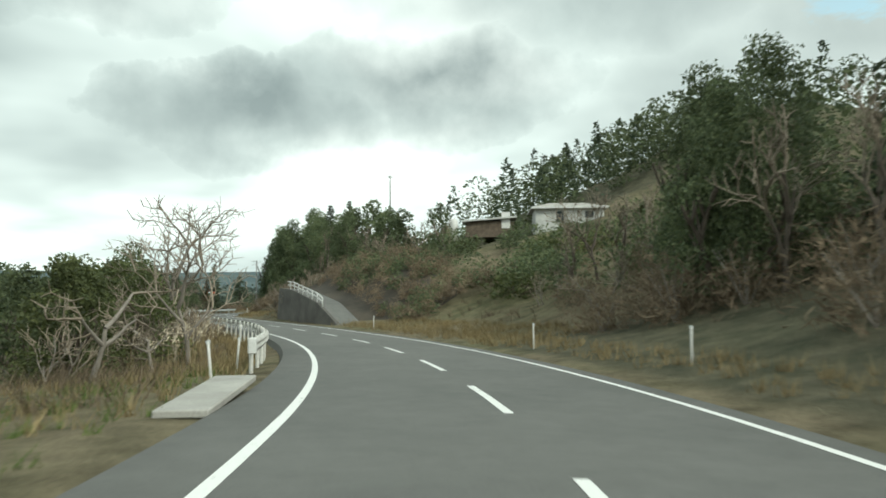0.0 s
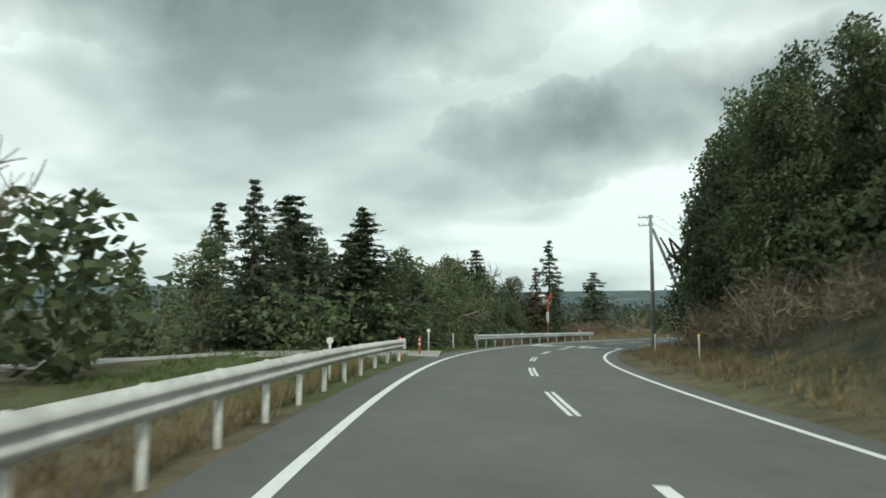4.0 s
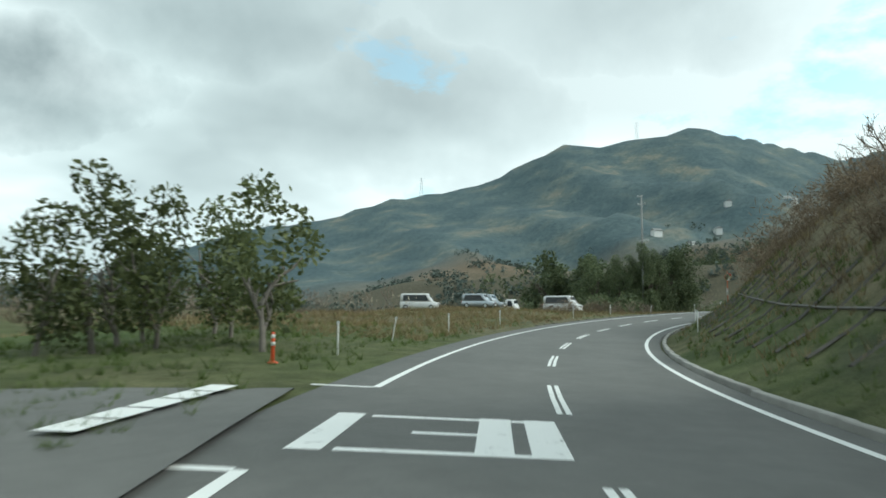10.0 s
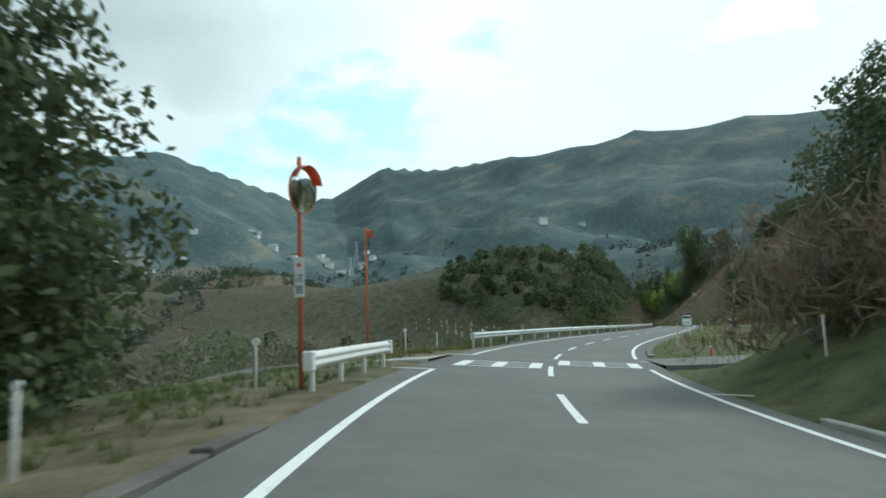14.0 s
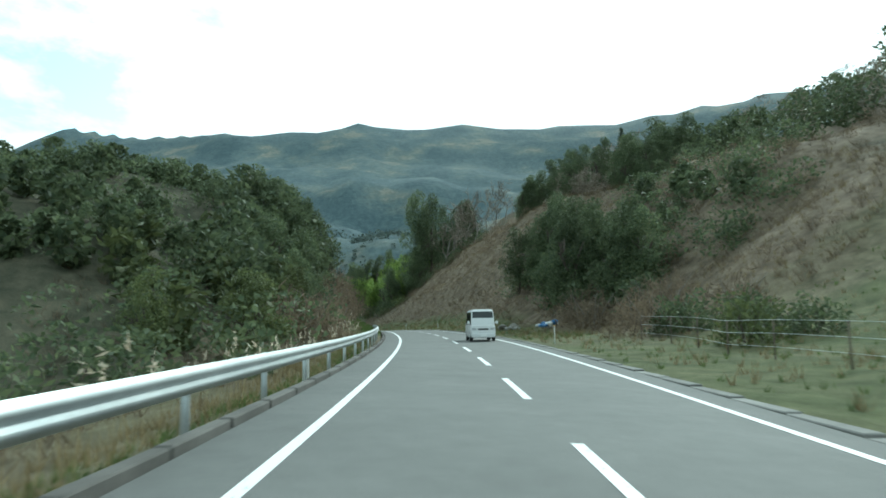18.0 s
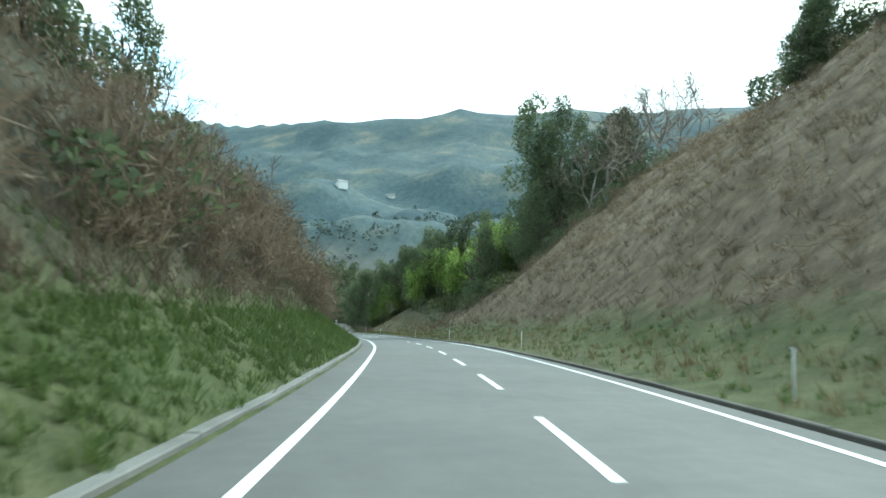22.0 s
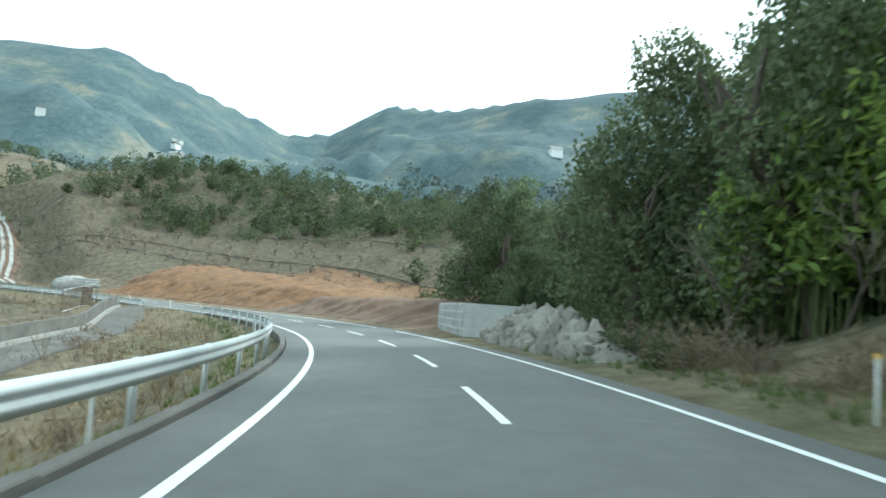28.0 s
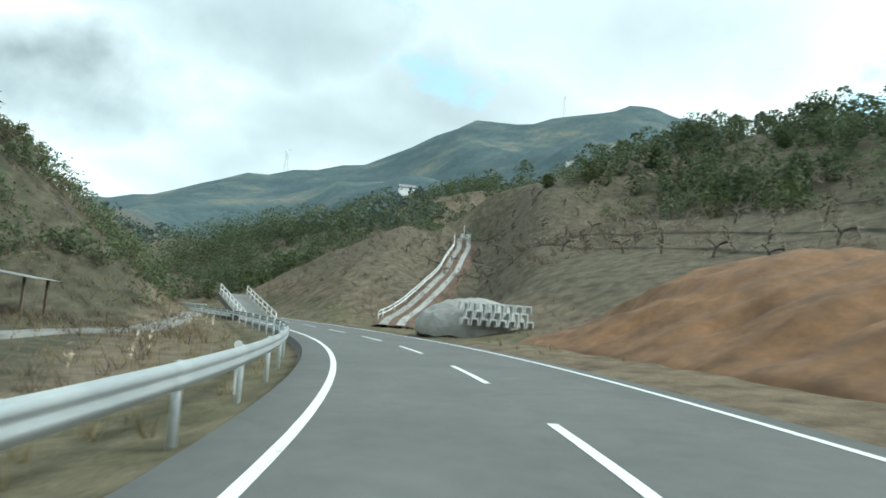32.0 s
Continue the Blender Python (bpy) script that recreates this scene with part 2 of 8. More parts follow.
left(50, 0, 1, 3, 6, 9, 12, 15, 18, 22)

# ---- far hills: by compass bearing from the middle of the valley (degrees, anticlockwise from north), distance and height of the ridge ----
HUB = (300.0, 40.0)
RIDGE = []


def ridge(bearing, far, high):
    RIDGE.append((bearing, far, high))


ridge(-170, 1400, 420)
ridge(-160, 1400, 459)
ridge(-153, 1400, 459)
ridge(-145, 1400, 449)
ridge(-140.8, 1400, 438)
ridge(-136.4, 1400, 446)
ridge(-132, 1380, 436)
ridge(-128, 1380, 446)
ridge(-126.5, 1380, 452)
ridge(-121.3, 1380, 444)
ridge(-117.5, 1380, 458)
ridge(-112.2, 1380, 432)
ridge(-106.2, 1380, 424)
ridge(-98, 1600, 452)
ridge(-93, 1800, 512)
ridge(-88.5, 1800, 425)
ridge(-85.5, 1700, 385)
ridge(-82.7, 1650, 404)
ridge(-78, 1500, 415)
ridge(-74.4, 1400, 415)
ridge(-72.2, 1400, 430)
ridge(-66.6, 1400, 402)
ridge(-64.6, 1400, 398)
ridge(-60.2, 1400, 398)
ridge(-56.5, 1400, 352)
ridge(-52.8, 1380, 302)
ridge(-49.3, 1360, 280)
ridge(-43, 1350, 250)
ridge(-38.8, 1350, 212)
ridge(-35.8, 1350, 192)
ridge(-31, 1400, 180)
ridge(-24.5, 1500, 120)
ridge(-21.4, 1900, 92)
ridge(-13.9, 1900, 54)
ridge(10, 1950, 45)
ridge(40, 2000, 60)
ridge(90, 1800, 80)
ridge(140, 1600, 160)
RIDGE = np.array(sorted(RIDGE))


def waves(x, y, scale, seed=0.0):
    """Soft rolling noise from a few crossed waves, about -1 to 1."""
    u, v = x / scale + seed, y / scale - 1.7 * seed
    return (np.sin(u + 1.3 * np.sin(0.7 * v + seed)) * np.cos(0.9 * v + 0.8 * np.sin(1.1 * u)) + 0.5 * np.sin(2.3 * u - 1.9 * v + seed)
            + 0.25 * np.sin(4.7 * v + 3.1 * u)) / 1.75


def far_height(x, y):
    dx, dy = x - HUB[0], y - HUB[1]
    r, b = np.hypot(dx, dy), np.degrees(np.arctan2(-dx, dy))
    far = np.interp(b, RIDGE[:, 0], RIDGE[:, 1], period=360)
    high = np.interp(b, RIDGE[:, 0], RIDGE[:, 2], period=360)
    q = np.clip((r - 150) / (far - 150), 0, 1)
    rise = q ** 1.35 * (1 - 0.12 * np.sin(q * math.pi)) 
    past = np.clip((r - far) / far, 0, 1)
    spur = waves(x, y, 95, 2.0) * 0.09 + waves(x, y, 38, 5.0) * 0.03
    h = high * (rise - 0.7 * past) + high * spur * np.sin(np.clip(q, 0, 1) * math.pi) 
    return h - 8 + 6 * q


def height(x, y):
    """Ground height at places (arrays)."""
    x, y = np.atleast_1d(np.asarray(x, float)), np.atleast_1d(np.asarray(y, float))
    s, d = to_sd(x, y)
    return height_sd(x, y, s, d)


def profile(table, s, a):
    ks = np.array([k for k, _ in table])
    hs = np.array([h for _, h in table])
    i = np.clip(np.searchsorted(ks, s) - 1, 0, len(ks) - 2)
    u = np.clip((s - ks[i]) / (ks[i + 1] - ks[i]), 0, 1)
    u = u * u * (3 - 2 * u)
    j = np.clip(np.searchsorted(REACH, a) - 1, 0, len(REACH) - 2)
    v = np.clip((a - REACH[j]) / (REACH[j + 1] - REACH[j]), 0, 1)
    low = hs[i, j] * (1 - v) + hs[i, j + 1] * v
    top = hs[i + 1, j] * (1 - v) + hs[i + 1, j + 1] * v
    return low * (1 - u) + top * u


# the steep straight lane up the last hill, which cuts into the slope
STEEP = np.array(((521, 51.5, 0.1), (528, 56.5, 0.9), (540, 61.5, 4.4), (552, 67.5, 8.4), (566, 75.5, 13.4), (573, 80.5, 15.7), (578, 84, 16.2)))


def steep_cut(x, y, z):
    best, goal = np.full(len(x), 1e9), np.zeros(len(x))
    for a, b in zip(STEEP, STEEP[1:]):
        v = b - a
        u = np.clip(((x - a[0]) * v[0] + (y - a[1]) * v[1]) / (v[0] ** 2 + v[1] ** 2), 0, 1)
        q = np.hypot(x - a[0] - u * v[0], y - a[1] - u * v[1])
        goal = np.where(q < best, a[2] + u * v[2], goal)
        best = np.minimum(best, q)
    w = np.clip((13 - best) / 9.5, 0, 1)
    w = w * w * (3 - 2 * w)
    return z * (1 - w) + (goal - 0.25) * w


def height_sd(x, y, s, d):
    a = np.abs(d)
    near = np.where(d > 0, profile(RIGHT, s, a), profile(LEFT, s, a))
    z = np.interp(s, LS, LZ) + np.clip(d, -5, 5) * np.tan(np.radians(np.interp(s, LS, LB)))
    near = near * np.clip((a - 3.8) / 0.7, 0, 1)
    rough = np.clip((a - 5) / 12, 0, 1)
    near = z + near + rough * (0.35 * np.where((d < 0) & (s > 600), 0.15, 1.0) * waves(x, y, 3.1) + 0.8 * waves(x, y, 9.0, 3.0) * np.clip(a / 40, 0, 1))
    ledge = np.clip((a - 9) / 4, 0, 1) * np.clip((60 - a) / 20, 0, 1) * np.clip((s - st(20.6)) / 12, 0, 1) * np.clip((st(27.0) - s) / 12, 0, 1) * (d > 0)
    near = near + ledge * (0.45 * np.sin(a * 0.85 + s * 0.045 + 1.2 * waves(x, y, 14, 2.0)) + 0.5 * waves(x, y, 5.5, 7.0))
    w = np.clip((a - 70) / 110, 0, 1)
    w = w * w * (3 - 2 * w)
    z = near * (1 - w) + far_height(x, y) * w
    by = (np.abs(x - 550) < 50) & (np.abs(y - 68) < 40) & (a > 5.5)
    if by.any():
        z[by] = steep_cut(x[by], y[by], z[by])
    return z


def ground_at(s, d):
    x, y, _ = at(s, d)
    return float(x), float(y), float(height(x, y)[0])

# ---- sky, sun ----
SUN_HEIGHT, SUN_FROM = 38.0, 155.0      # degrees over the horizon; compass, clockwise from north
world = bpy.data.worlds.new("sky")
scene.world = world
world.use_nodes = True


# banks of dark cloud: compass bearing, height over the horizon, half breadth, half height (degrees), depth of shade
CLOUD_BANKS = ((6, 13.8, 13, 4.6, 1.0), (21, 16.5, 14, 5, 0.8), (-22, 27, 30, 10, 1.0), (31, 24, 20, 6, 0.55), (52, 16, 18, 6, 0.42), (75, 25, 22, 6, 0.35), (-48, 14, 20, 5, 0.4))


def make_sky():
    nt = world.node_tree
    nt.nodes.clear()
    n, l = nt.nodes.new, nt.links.new
    out, bg = n("ShaderNodeOutputWorld"), n("ShaderNodeBackground")
    sky = n("ShaderNodeTexSky")
    sky.sky_type, sky.sun_disc = "NISHITA", False
    sky.sun_elevation, sky.sun_rotation = radians(SUN_HEIGHT), radians(SUN_FROM)
    sky.altitude, sky.air_density, sky.dust_density = 100, 1.0, 1.5
    co, sep = n("ShaderNodeTexCoord"), n("ShaderNodeSeparateXYZ")
    l(co.outputs["Generated"], sep.inputs[0])
    # lay the clouds on a flat layer: direction / (height + a little)
    add = n("ShaderNodeMath"); add.operation = "ADD"; add.inputs[1].default_value = 0.22
    l(sep.outputs["Z"], add.inputs[0])
    mx = n("ShaderNodeMath"); mx.operation = "MAXIMUM"; mx.inputs[1].default_value = 0.05
    l(add.outputs[0], mx.inputs[0])
    comb = n("ShaderNodeCombineXYZ")
    for k in "XY":
        dv = n("ShaderNodeMath"); dv.operation = "DIVIDE"
        l(sep.outputs[k], dv.inputs[0]), l(mx.outputs[0], dv.inputs[1]), l(dv.outputs[0], comb.inputs[k])
    big, fine = n("ShaderNodeTexNoise"), n("ShaderNodeTexNoise")
    for tex, scale, detail, rough, shift in ((big, 0.80, 4, 0.48, 3.7), (fine, 1.6, 7, 0.6, 9.1)):
        mp = n("ShaderNodeMapping"); mp.inputs["Location"].default_value = (shift, shift * 0.7, 0.3)
        l(comb.outputs[0], mp.inputs[0]), l(mp.outputs[0], tex.inputs["Vector"])
        tex.inputs["Scale"].default_value, tex.inputs["Detail"].default_value, tex.inputs["Roughness"].default_value = scale, detail, rough
        tex.inputs["Distortion"].default_value = 0.12
    # cloud shade: a grey-white layer, and darker banks that stand at their own bearings
    shade = n("ShaderNodeValToRGB")
    e = shade.color_ramp.elements
    e[0].position, e[0].color = 0.36, (0.50, 0.56, 0.57, 1)
    e[1].position, e[1].color = 0.56, (1.22, 1.26, 1.25, 1)
    m = shade.color_ramp.elements.new(0.47); m.color = (0.82, 0.89, 0.89, 1)
    l(big.outputs["Fac"], shade.inputs[0])

    def calc(how, a, b=None, clamp=False):
        q = n("ShaderNodeMath"); q.operation, q.use_clamp = how, clamp
        for k, v in enumerate((a, b)):
            if isinstance(v, (int, float)):
                q.inputs[k].default_value = v
            elif v is not None:
                l(v, q.inputs[k])
        return q.outputs[0]
    puff = n("ShaderNodeTexNoise")
    puff.inputs["Scale"].default_value, puff.inputs["Detail"].default_value, puff.inputs["Roughness"].default_value = 7.0, 6, 0.55
    l(co.outputs["Generated"], puff.inputs["Vector"])
    wave = n("ShaderNodeSeparateColor")
    l(puff.outputs["Color"], wave.inputs[0])
    bearing = calc("ADD", calc("MULTIPLY", calc("ARCTAN2", sep.outputs["X"], sep.outputs["Y"]), 57.3), calc("MULTIPLY", wave.outputs[0], 16.0))
    raised = calc("ADD", calc("MULTIPLY", calc("ARCSINE", sep.outputs["Z"]), 57.3), calc("MULTIPLY", wave.outputs[1], 9.0))
    bank = None
    for b0, h0, wide, tall, deep in CLOUD_BANKS:
        u = calc("DIVIDE", calc("SUBTRACT", bearing, b0 + 8.0), wide)
        v = calc("DIVIDE", calc("SUBTRACT", raised, h0 + 4.5), tall)
        g = calc("SUBTRACT", 1.0, calc("SQRT", calc("ADD", calc("MULTIPLY", u, u), calc("MULTIPLY", v, v))), True)
        g = calc("MULTIPLY", calc("MULTIPLY", calc("POWER", g, 0.6), calc("MULTIPLY_ADD", wave.outputs[2], 1.3)), deep)
        bank = g if bank is None else calc("MAXIMUM", bank, g)
    dusk = n("ShaderNodeMix"); dusk.data_type = "RGBA"; dusk.inputs["B"].default_value = (0.30, 0.35, 0.365, 1)
    l(bank, dusk.inputs["Factor"])
    gap = n("ShaderNodeValToRGB")
    g = gap.color_ramp.elements
    g[0].position, g[0].color = 0.33, (0.1, 0.1, 0.1, 1)
    g[1].position, g[1].color = 0.41, (1, 1, 1, 1)
    l(fine.outputs["Fac"], gap.inputs[0])
    # the north side carries the heavier cloud, the south-east is thin and bright
    side = n("ShaderNodeVectorMath"); side.operation = "DOT_PRODUCT"; side.inputs[1].default_value = (0.80, -0.60, 0.0)
    l(co.outputs["Generated"], side.inputs[0])
    lift = n("ShaderNodeMapRange")
    lift.inputs["From Min"].default_value, lift.inputs["From Max"].default_value = -0.2, 0.9
    lift.inputs["To Min"].default_value, lift.inputs["To Max"].default_value = 0.0, 0.8
    l(side.outputs["Value"], lift.inputs["Value"])
    white = n("ShaderNodeMix"); white.data_type = "RGBA"; white.inputs["B"].default_value = (1.32, 1.34, 1.33, 1)
    l(lift.outputs[0], white.inputs["Factor"]), l(shade.outputs[0], white.inputs["A"])
    # brighter haze at the horizon
    low = n("ShaderNodeMapRange")
    low.inputs["From Min"].default_value, low.inputs["From Max"].default_value = 0.0, 0.30
    low.inputs["To Min"].default_value, low.inputs["To Max"].default_value = 0.45, 0.0
    l(sep.outputs["Z"], low.inputs["Value"])
    haze = n("ShaderNodeMix"); haze.data_type = "RGBA"; haze.inputs["B"].default_value = (0.86, 0.93, 0.93, 1)
    l(white.outputs["Result"], dusk.inputs["A"])
    l(low.outputs[0], haze.inputs["Factor"]), l(dusk.outputs["Result"], haze.inputs["A"])
    dim = n("ShaderNodeMix"); dim.data_type = "RGBA"; dim.blend_type = "MULTIPLY"; dim.inputs["Factor"].default_value = 1.0
    dim.inputs["B"].default_value = (CLOUD, CLOUD, CLOUD, 1)
    l(haze.outputs["Result"], dim.inputs["A"])
    thick = n("ShaderNodeMapRange")
    thick.inputs["From Min"].default_value, thick.inputs["From Max"].default_value = -0.05, 0.5
    thick.inputs["To Min"].default_value, thick.inputs["To Max"].default_value = 1.0, 0.0
    l(side.outputs["Value"], thick.inputs["Value"])
    shut = n("ShaderNodeMath"); shut.operation = "MAXIMUM"
    l(thick.outputs[0], shut.inputs[0]), l(gap.outputs[0], shut.inputs[1])
    clear = n("ShaderNodeMix"); clear.data_type = "RGBA"; clear.blend_type = "MULTIPLY"; clear.inputs["Factor"].default_value = 1.0
    clear.inputs["B"].default_value = (3.0, 3.2, 2.6, 1)
    l(sky.outputs[0], clear.inputs["A"])
    blue = n("ShaderNodeMix"); blue.data_type = "RGBA"
    l(shut.outputs[0], blue.inputs["Factor"]), l(clear.outputs["Result"], blue.inputs["A"]), l(dim.outputs["Result"], blue.inputs["B"])
    l(blue.outputs["Result"], bg.inputs["Color"])
    bg.inputs["Strength"].default_value = 0.1
    l(bg.outputs[0], out.inputs[0])


CLOUD = 9.5
make_sky()
sun = bpy.data.lights.new("sun", "SUN")
sun.energy, sun.angle, sun.color = 2.2, radians(9), (1.0, 0.95, 0.87)
sun_lamp = new("sun", sun)
a, e = radians(SUN_FROM), radians(SUN_HEIGHT)
sun_lamp.matrix_world = look((0, 0, 300), (-math.sin(a) * math.cos(e), -math.cos(a) * math.cos(e), 300 - math.sin(e)))

# ---- materials ----
def principled(name, rough=0.8, metal=0.0):
    m = bpy.data.materials.new(name)
    m.use_nodes = True
    b = m.node_tree.nodes["Principled BSDF"]
    b.inputs["Roughness"].default_value, b.inputs["Metallic"].default_value = rough, metal
    return m, m.node_tree, b


def noise_tex(nt, scale, detail=4, rough=0.55, kind="Object"):
    co = nt.nodes.new("ShaderNodeTexCoord") if kind != "World" else nt.nodes.new("ShaderNodeNewGeometry")
    tx = nt.nodes.new("ShaderNodeTexNoise")
    tx.inputs["Scale"].default_value, tx.inputs["Detail"].default_value, tx.inputs["Roughness"].default_value = scale, detail, rough
    nt.links.new(co.outputs["Object" if kind == "Object" else "Position"], tx.inputs["Vector"])
    return tx.outputs["Fac"]


def ramp(nt, fac, *stops):
    r = nt.nodes.new("ShaderNodeValToRGB")
    e = r.color_ramp.elements
    for k, (p, c) in enumerate(stops):
        q = e[k] if k < 2 else e.new(p)
        q.position, q.color = p, (*c, 1) if len(c) == 3 else c
    nt.links.new(fac, r.inputs[0])
    return r.outputs[0]


def mix(nt, fac, a, b, how="MIX"):
    m = nt.nodes.new("ShaderNodeMix")
    m.data_type, m.blend_type = "RGBA", how
    for sock, v in (("Factor", fac), ("A", a), ("B", b)):
        if isinstance(v, (int, float)):
            m.inputs[sock].default_value = v
        elif isinstance(v, tuple):
            m.inputs[sock].default_value = (*v, 1)
        else:
            nt.links.new(v, m.inputs[sock])
    return m.outputs["Result"]


def bump(nt, b, fac, strength=0.4, distance=0.02):
    u = nt.nodes.new("ShaderNodeBump")
    u.inputs["Strength"].default_value, u.inputs["Distance"].default_value = strength, distance
    nt.links.new(fac, u.inputs["Height"])
    nt.links.new(u.outputs[0], b.inputs["Normal"])


def plain(name, a, c, rough=0.7, metal=0.0, fine=40, coarse=2.0, relief=0.15, kind="Object", spread=0.12):
    """A surface between two colours, with grain at two scales and a slight change from piece to piece."""
    m, nt, b = principled(name, rough, metal)
    big = noise_tex(nt, coarse, 3, 0.6, kind)
    small = noise_tex(nt, fine, 4, 0.6, kind)
    col = ramp(nt, big, (0.3, a), (0.7, c))
    col = mix(nt, 0.6, col, ramp(nt, small, (0.3, (0.6, 0.6, 0.6)), (0.7, (1.0, 1.0, 1.0))), "MULTIPLY")
    info = nt.nodes.new("ShaderNodeObjectInfo")
    vary = nt.nodes.new("ShaderNodeMapRange")
    vary.inputs["To Min"].default_value, vary.inputs["To Max"].default_value = 1 - spread, 1 + spread
    nt.links.new(info.outputs["Random"], vary.inputs["Value"])
    col = mix(nt, 1.0, col, vary.outputs[0], "MULTIPLY")
    nt.links.new(col, b.inputs["Base Color"])
    if relief:
        bump(nt, b, small, relief, 0.01)
    return m


def leafy(name, dark, light, rough=0.65, through=0.25, spread=0.25):
    """Foliage: a colour for each leaf or clump, and a shift from plant to plant."""
    m, nt, b = principled(name, rough)
    geo, info = nt.nodes.new("ShaderNodeNewGeometry"), nt.nodes.new("ShaderNodeObjectInfo")
    col = ramp(nt, geo.outputs["Random Per Island"], (0.0, dark), (1.0, light))
    vary = nt.nodes.new("ShaderNodeMapRange")
    vary.inputs["To Min"].default_value, vary.inputs["To Max"].default_value = 1 - spread, 1 + spread
    nt.links.new(info.outputs["Random"], vary.inputs["Value"])
    col = mix(nt, 1.0, col, vary.outputs[0], "MULTIPLY")
    patch = noise_tex(nt, 0.35, 2, 0.5, "World")
    col = mix(nt, 0.55, col, ramp(nt, patch, (0.3, (0.55, 0.55, 0.5)), (0.7, (1.15, 1.12, 1.0))), "MULTIPLY")
    nt.links.new(col, b.inputs["Base Color"])
    b.inputs["Specular IOR Level"].default_value = 0.25
    tr, add = nt.nodes.new("ShaderNodeBsdfTranslucent"), nt.nodes.new("ShaderNodeMixShader")
    nt.links.new(col, tr.inputs["Color"])
    add.inputs[0].default_value = through
    nt.links.new(b.outputs[0], add.inputs[1]), nt.links.new(tr.outputs[0], add.inputs[2])
    nt.links.new(add.outputs[0], nt.nodes["Material Output"].inputs["Surface"])
    return m


def make_asphalt():
    m, nt, b = principled("asphalt", 0.82)
    grain, blot, streak = noise_tex(nt, 90, 3, 0.7, "World"), noise_tex(nt, 0.35, 4, 0.6, "World"), noise_tex(nt, 2.2, 5, 0.6, "World")
    col = ramp(nt, blot, (0.3, (0.116, 0.118, 0.111)), (0.7, (0.150, 0.151, 0.142)))
    col = mix(nt, 0.5, col, ramp(nt, streak, (0.35, (0.78, 0.78, 0.78)), (0.65, (1.08, 1.08, 1.08))), "MULTIPLY")
    col = mix(nt, 0.6, col, ramp(nt, grain, (0.35, (0.6, 0.6, 0.6)), (0.65, (1.25, 1.25, 1.25))), "MULTIPLY")
    track = nt.nodes.new("ShaderNodeAttribute"); track.attribute_name = "wear"
    col = mix(nt, track.outputs["Fac"], col, (0.62, 0.62, 0.62), "MULTIPLY")
    nt.links.new(col, b.inputs["Base Color"])
    bump(nt, b, grain, 0.35, 0.006)
    return m


def make_paint():
    m, nt, b = principled("road_paint", 0.6)
    wear, grain = noise_tex(nt, 5.0, 6, 0.75, "World"), noise_tex(nt, 60, 3, 0.6, "World")
    col = ramp(nt, wear, (0.30, (0.16, 0.16, 0.155)), (0.40, (0.80, 0.81, 0.79)))
    col = mix(nt, 0.35, col, ramp(nt, grain, (0.3, (0.7, 0.7, 0.7)), (0.7, (1.0, 1.0, 1.0))), "MULTIPLY")
    nt.links.new(col, b.inputs["Base Color"])
    bump(nt, b, grain, 0.2, 0.004)
    return m


def make_ground():
    """Grass, dry grass and litter by noise; bare soil, forest cover and orchard by the named attributes of the mesh."""
    m, nt, b = principled("ground", 0.95)
    fine, mid, big = noise_tex(nt, 14, 5, 0.65, "World"), noise_tex(nt, 0.9, 5, 0.6, "World"), noise_tex(nt, 0.11, 4, 0.6, "World")
    dry = ramp(nt, mid, (0.3, (0.098, 0.077, 0.053)), (0.7, (0.262, 0.21, 0.149)))
    green = ramp(nt, mid, (0.3, (0.05, 0.076, 0.026)), (0.7, (0.115, 0.142, 0.055)))
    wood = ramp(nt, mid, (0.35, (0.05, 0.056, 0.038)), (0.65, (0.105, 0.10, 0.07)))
    soil = ramp(nt, mid, (0.3, (0.20, 0.105, 0.05)), (0.7, (0.34, 0.19, 0.085)))

    def named(name):
        a = nt.nodes.new("ShaderNodeAttribute")
        a.attribute_name = name
        return a.outputs["Fac"]
    patch = nt.nodes.new("ShaderNodeMath"); patch.operation = "MULTIPLY_ADD"
    nt.links.new(big, patch.inputs[0]); patch.inputs[1].default_value = 1.2; patch.inputs[2].default_value = -0.6
    g = nt.nodes.new("ShaderNodeMath"); g.operation = "ADD"; g.use_clamp = True
    nt.links.new(named("green"), g.inputs[0]), nt.links.new(patch.outputs[0], g.inputs[1])
    col = mix(nt, g.outputs[0], dry, green)
    # far slopes: woods with paler clearings; distance haze is put into these bluish tones
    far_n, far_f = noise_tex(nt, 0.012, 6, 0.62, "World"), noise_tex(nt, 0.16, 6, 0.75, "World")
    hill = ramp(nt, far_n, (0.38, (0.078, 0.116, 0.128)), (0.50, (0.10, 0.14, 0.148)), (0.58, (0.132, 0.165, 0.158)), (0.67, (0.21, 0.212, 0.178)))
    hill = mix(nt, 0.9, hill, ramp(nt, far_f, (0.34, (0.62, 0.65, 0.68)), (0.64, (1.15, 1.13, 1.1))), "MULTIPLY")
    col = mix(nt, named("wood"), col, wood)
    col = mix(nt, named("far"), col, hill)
    col = mix(nt, named("soil"), col, soil)
    col = mix(nt, 0.6, col, ramp(nt, fine, (0.3, (0.4, 0.4, 0.4)), (0.7, (1.3, 1.3, 1.3))), "MULTIPLY")
    nt.links.new(col, b.inputs["Base Color"])
    b.inputs["Specular IOR Level"].default_value = 0.15
    bump(nt, b, fine, 0.8, 0.08)
    return m


def make_glass(name, tint=(0.05, 0.06, 0.065)):
    m, nt, b = principled(name, 0.06)
    b.inputs["Base Color"].default_value = (*tint, 1)
    b.inputs["Specular IOR Level"].default_value = 0.7
    return m


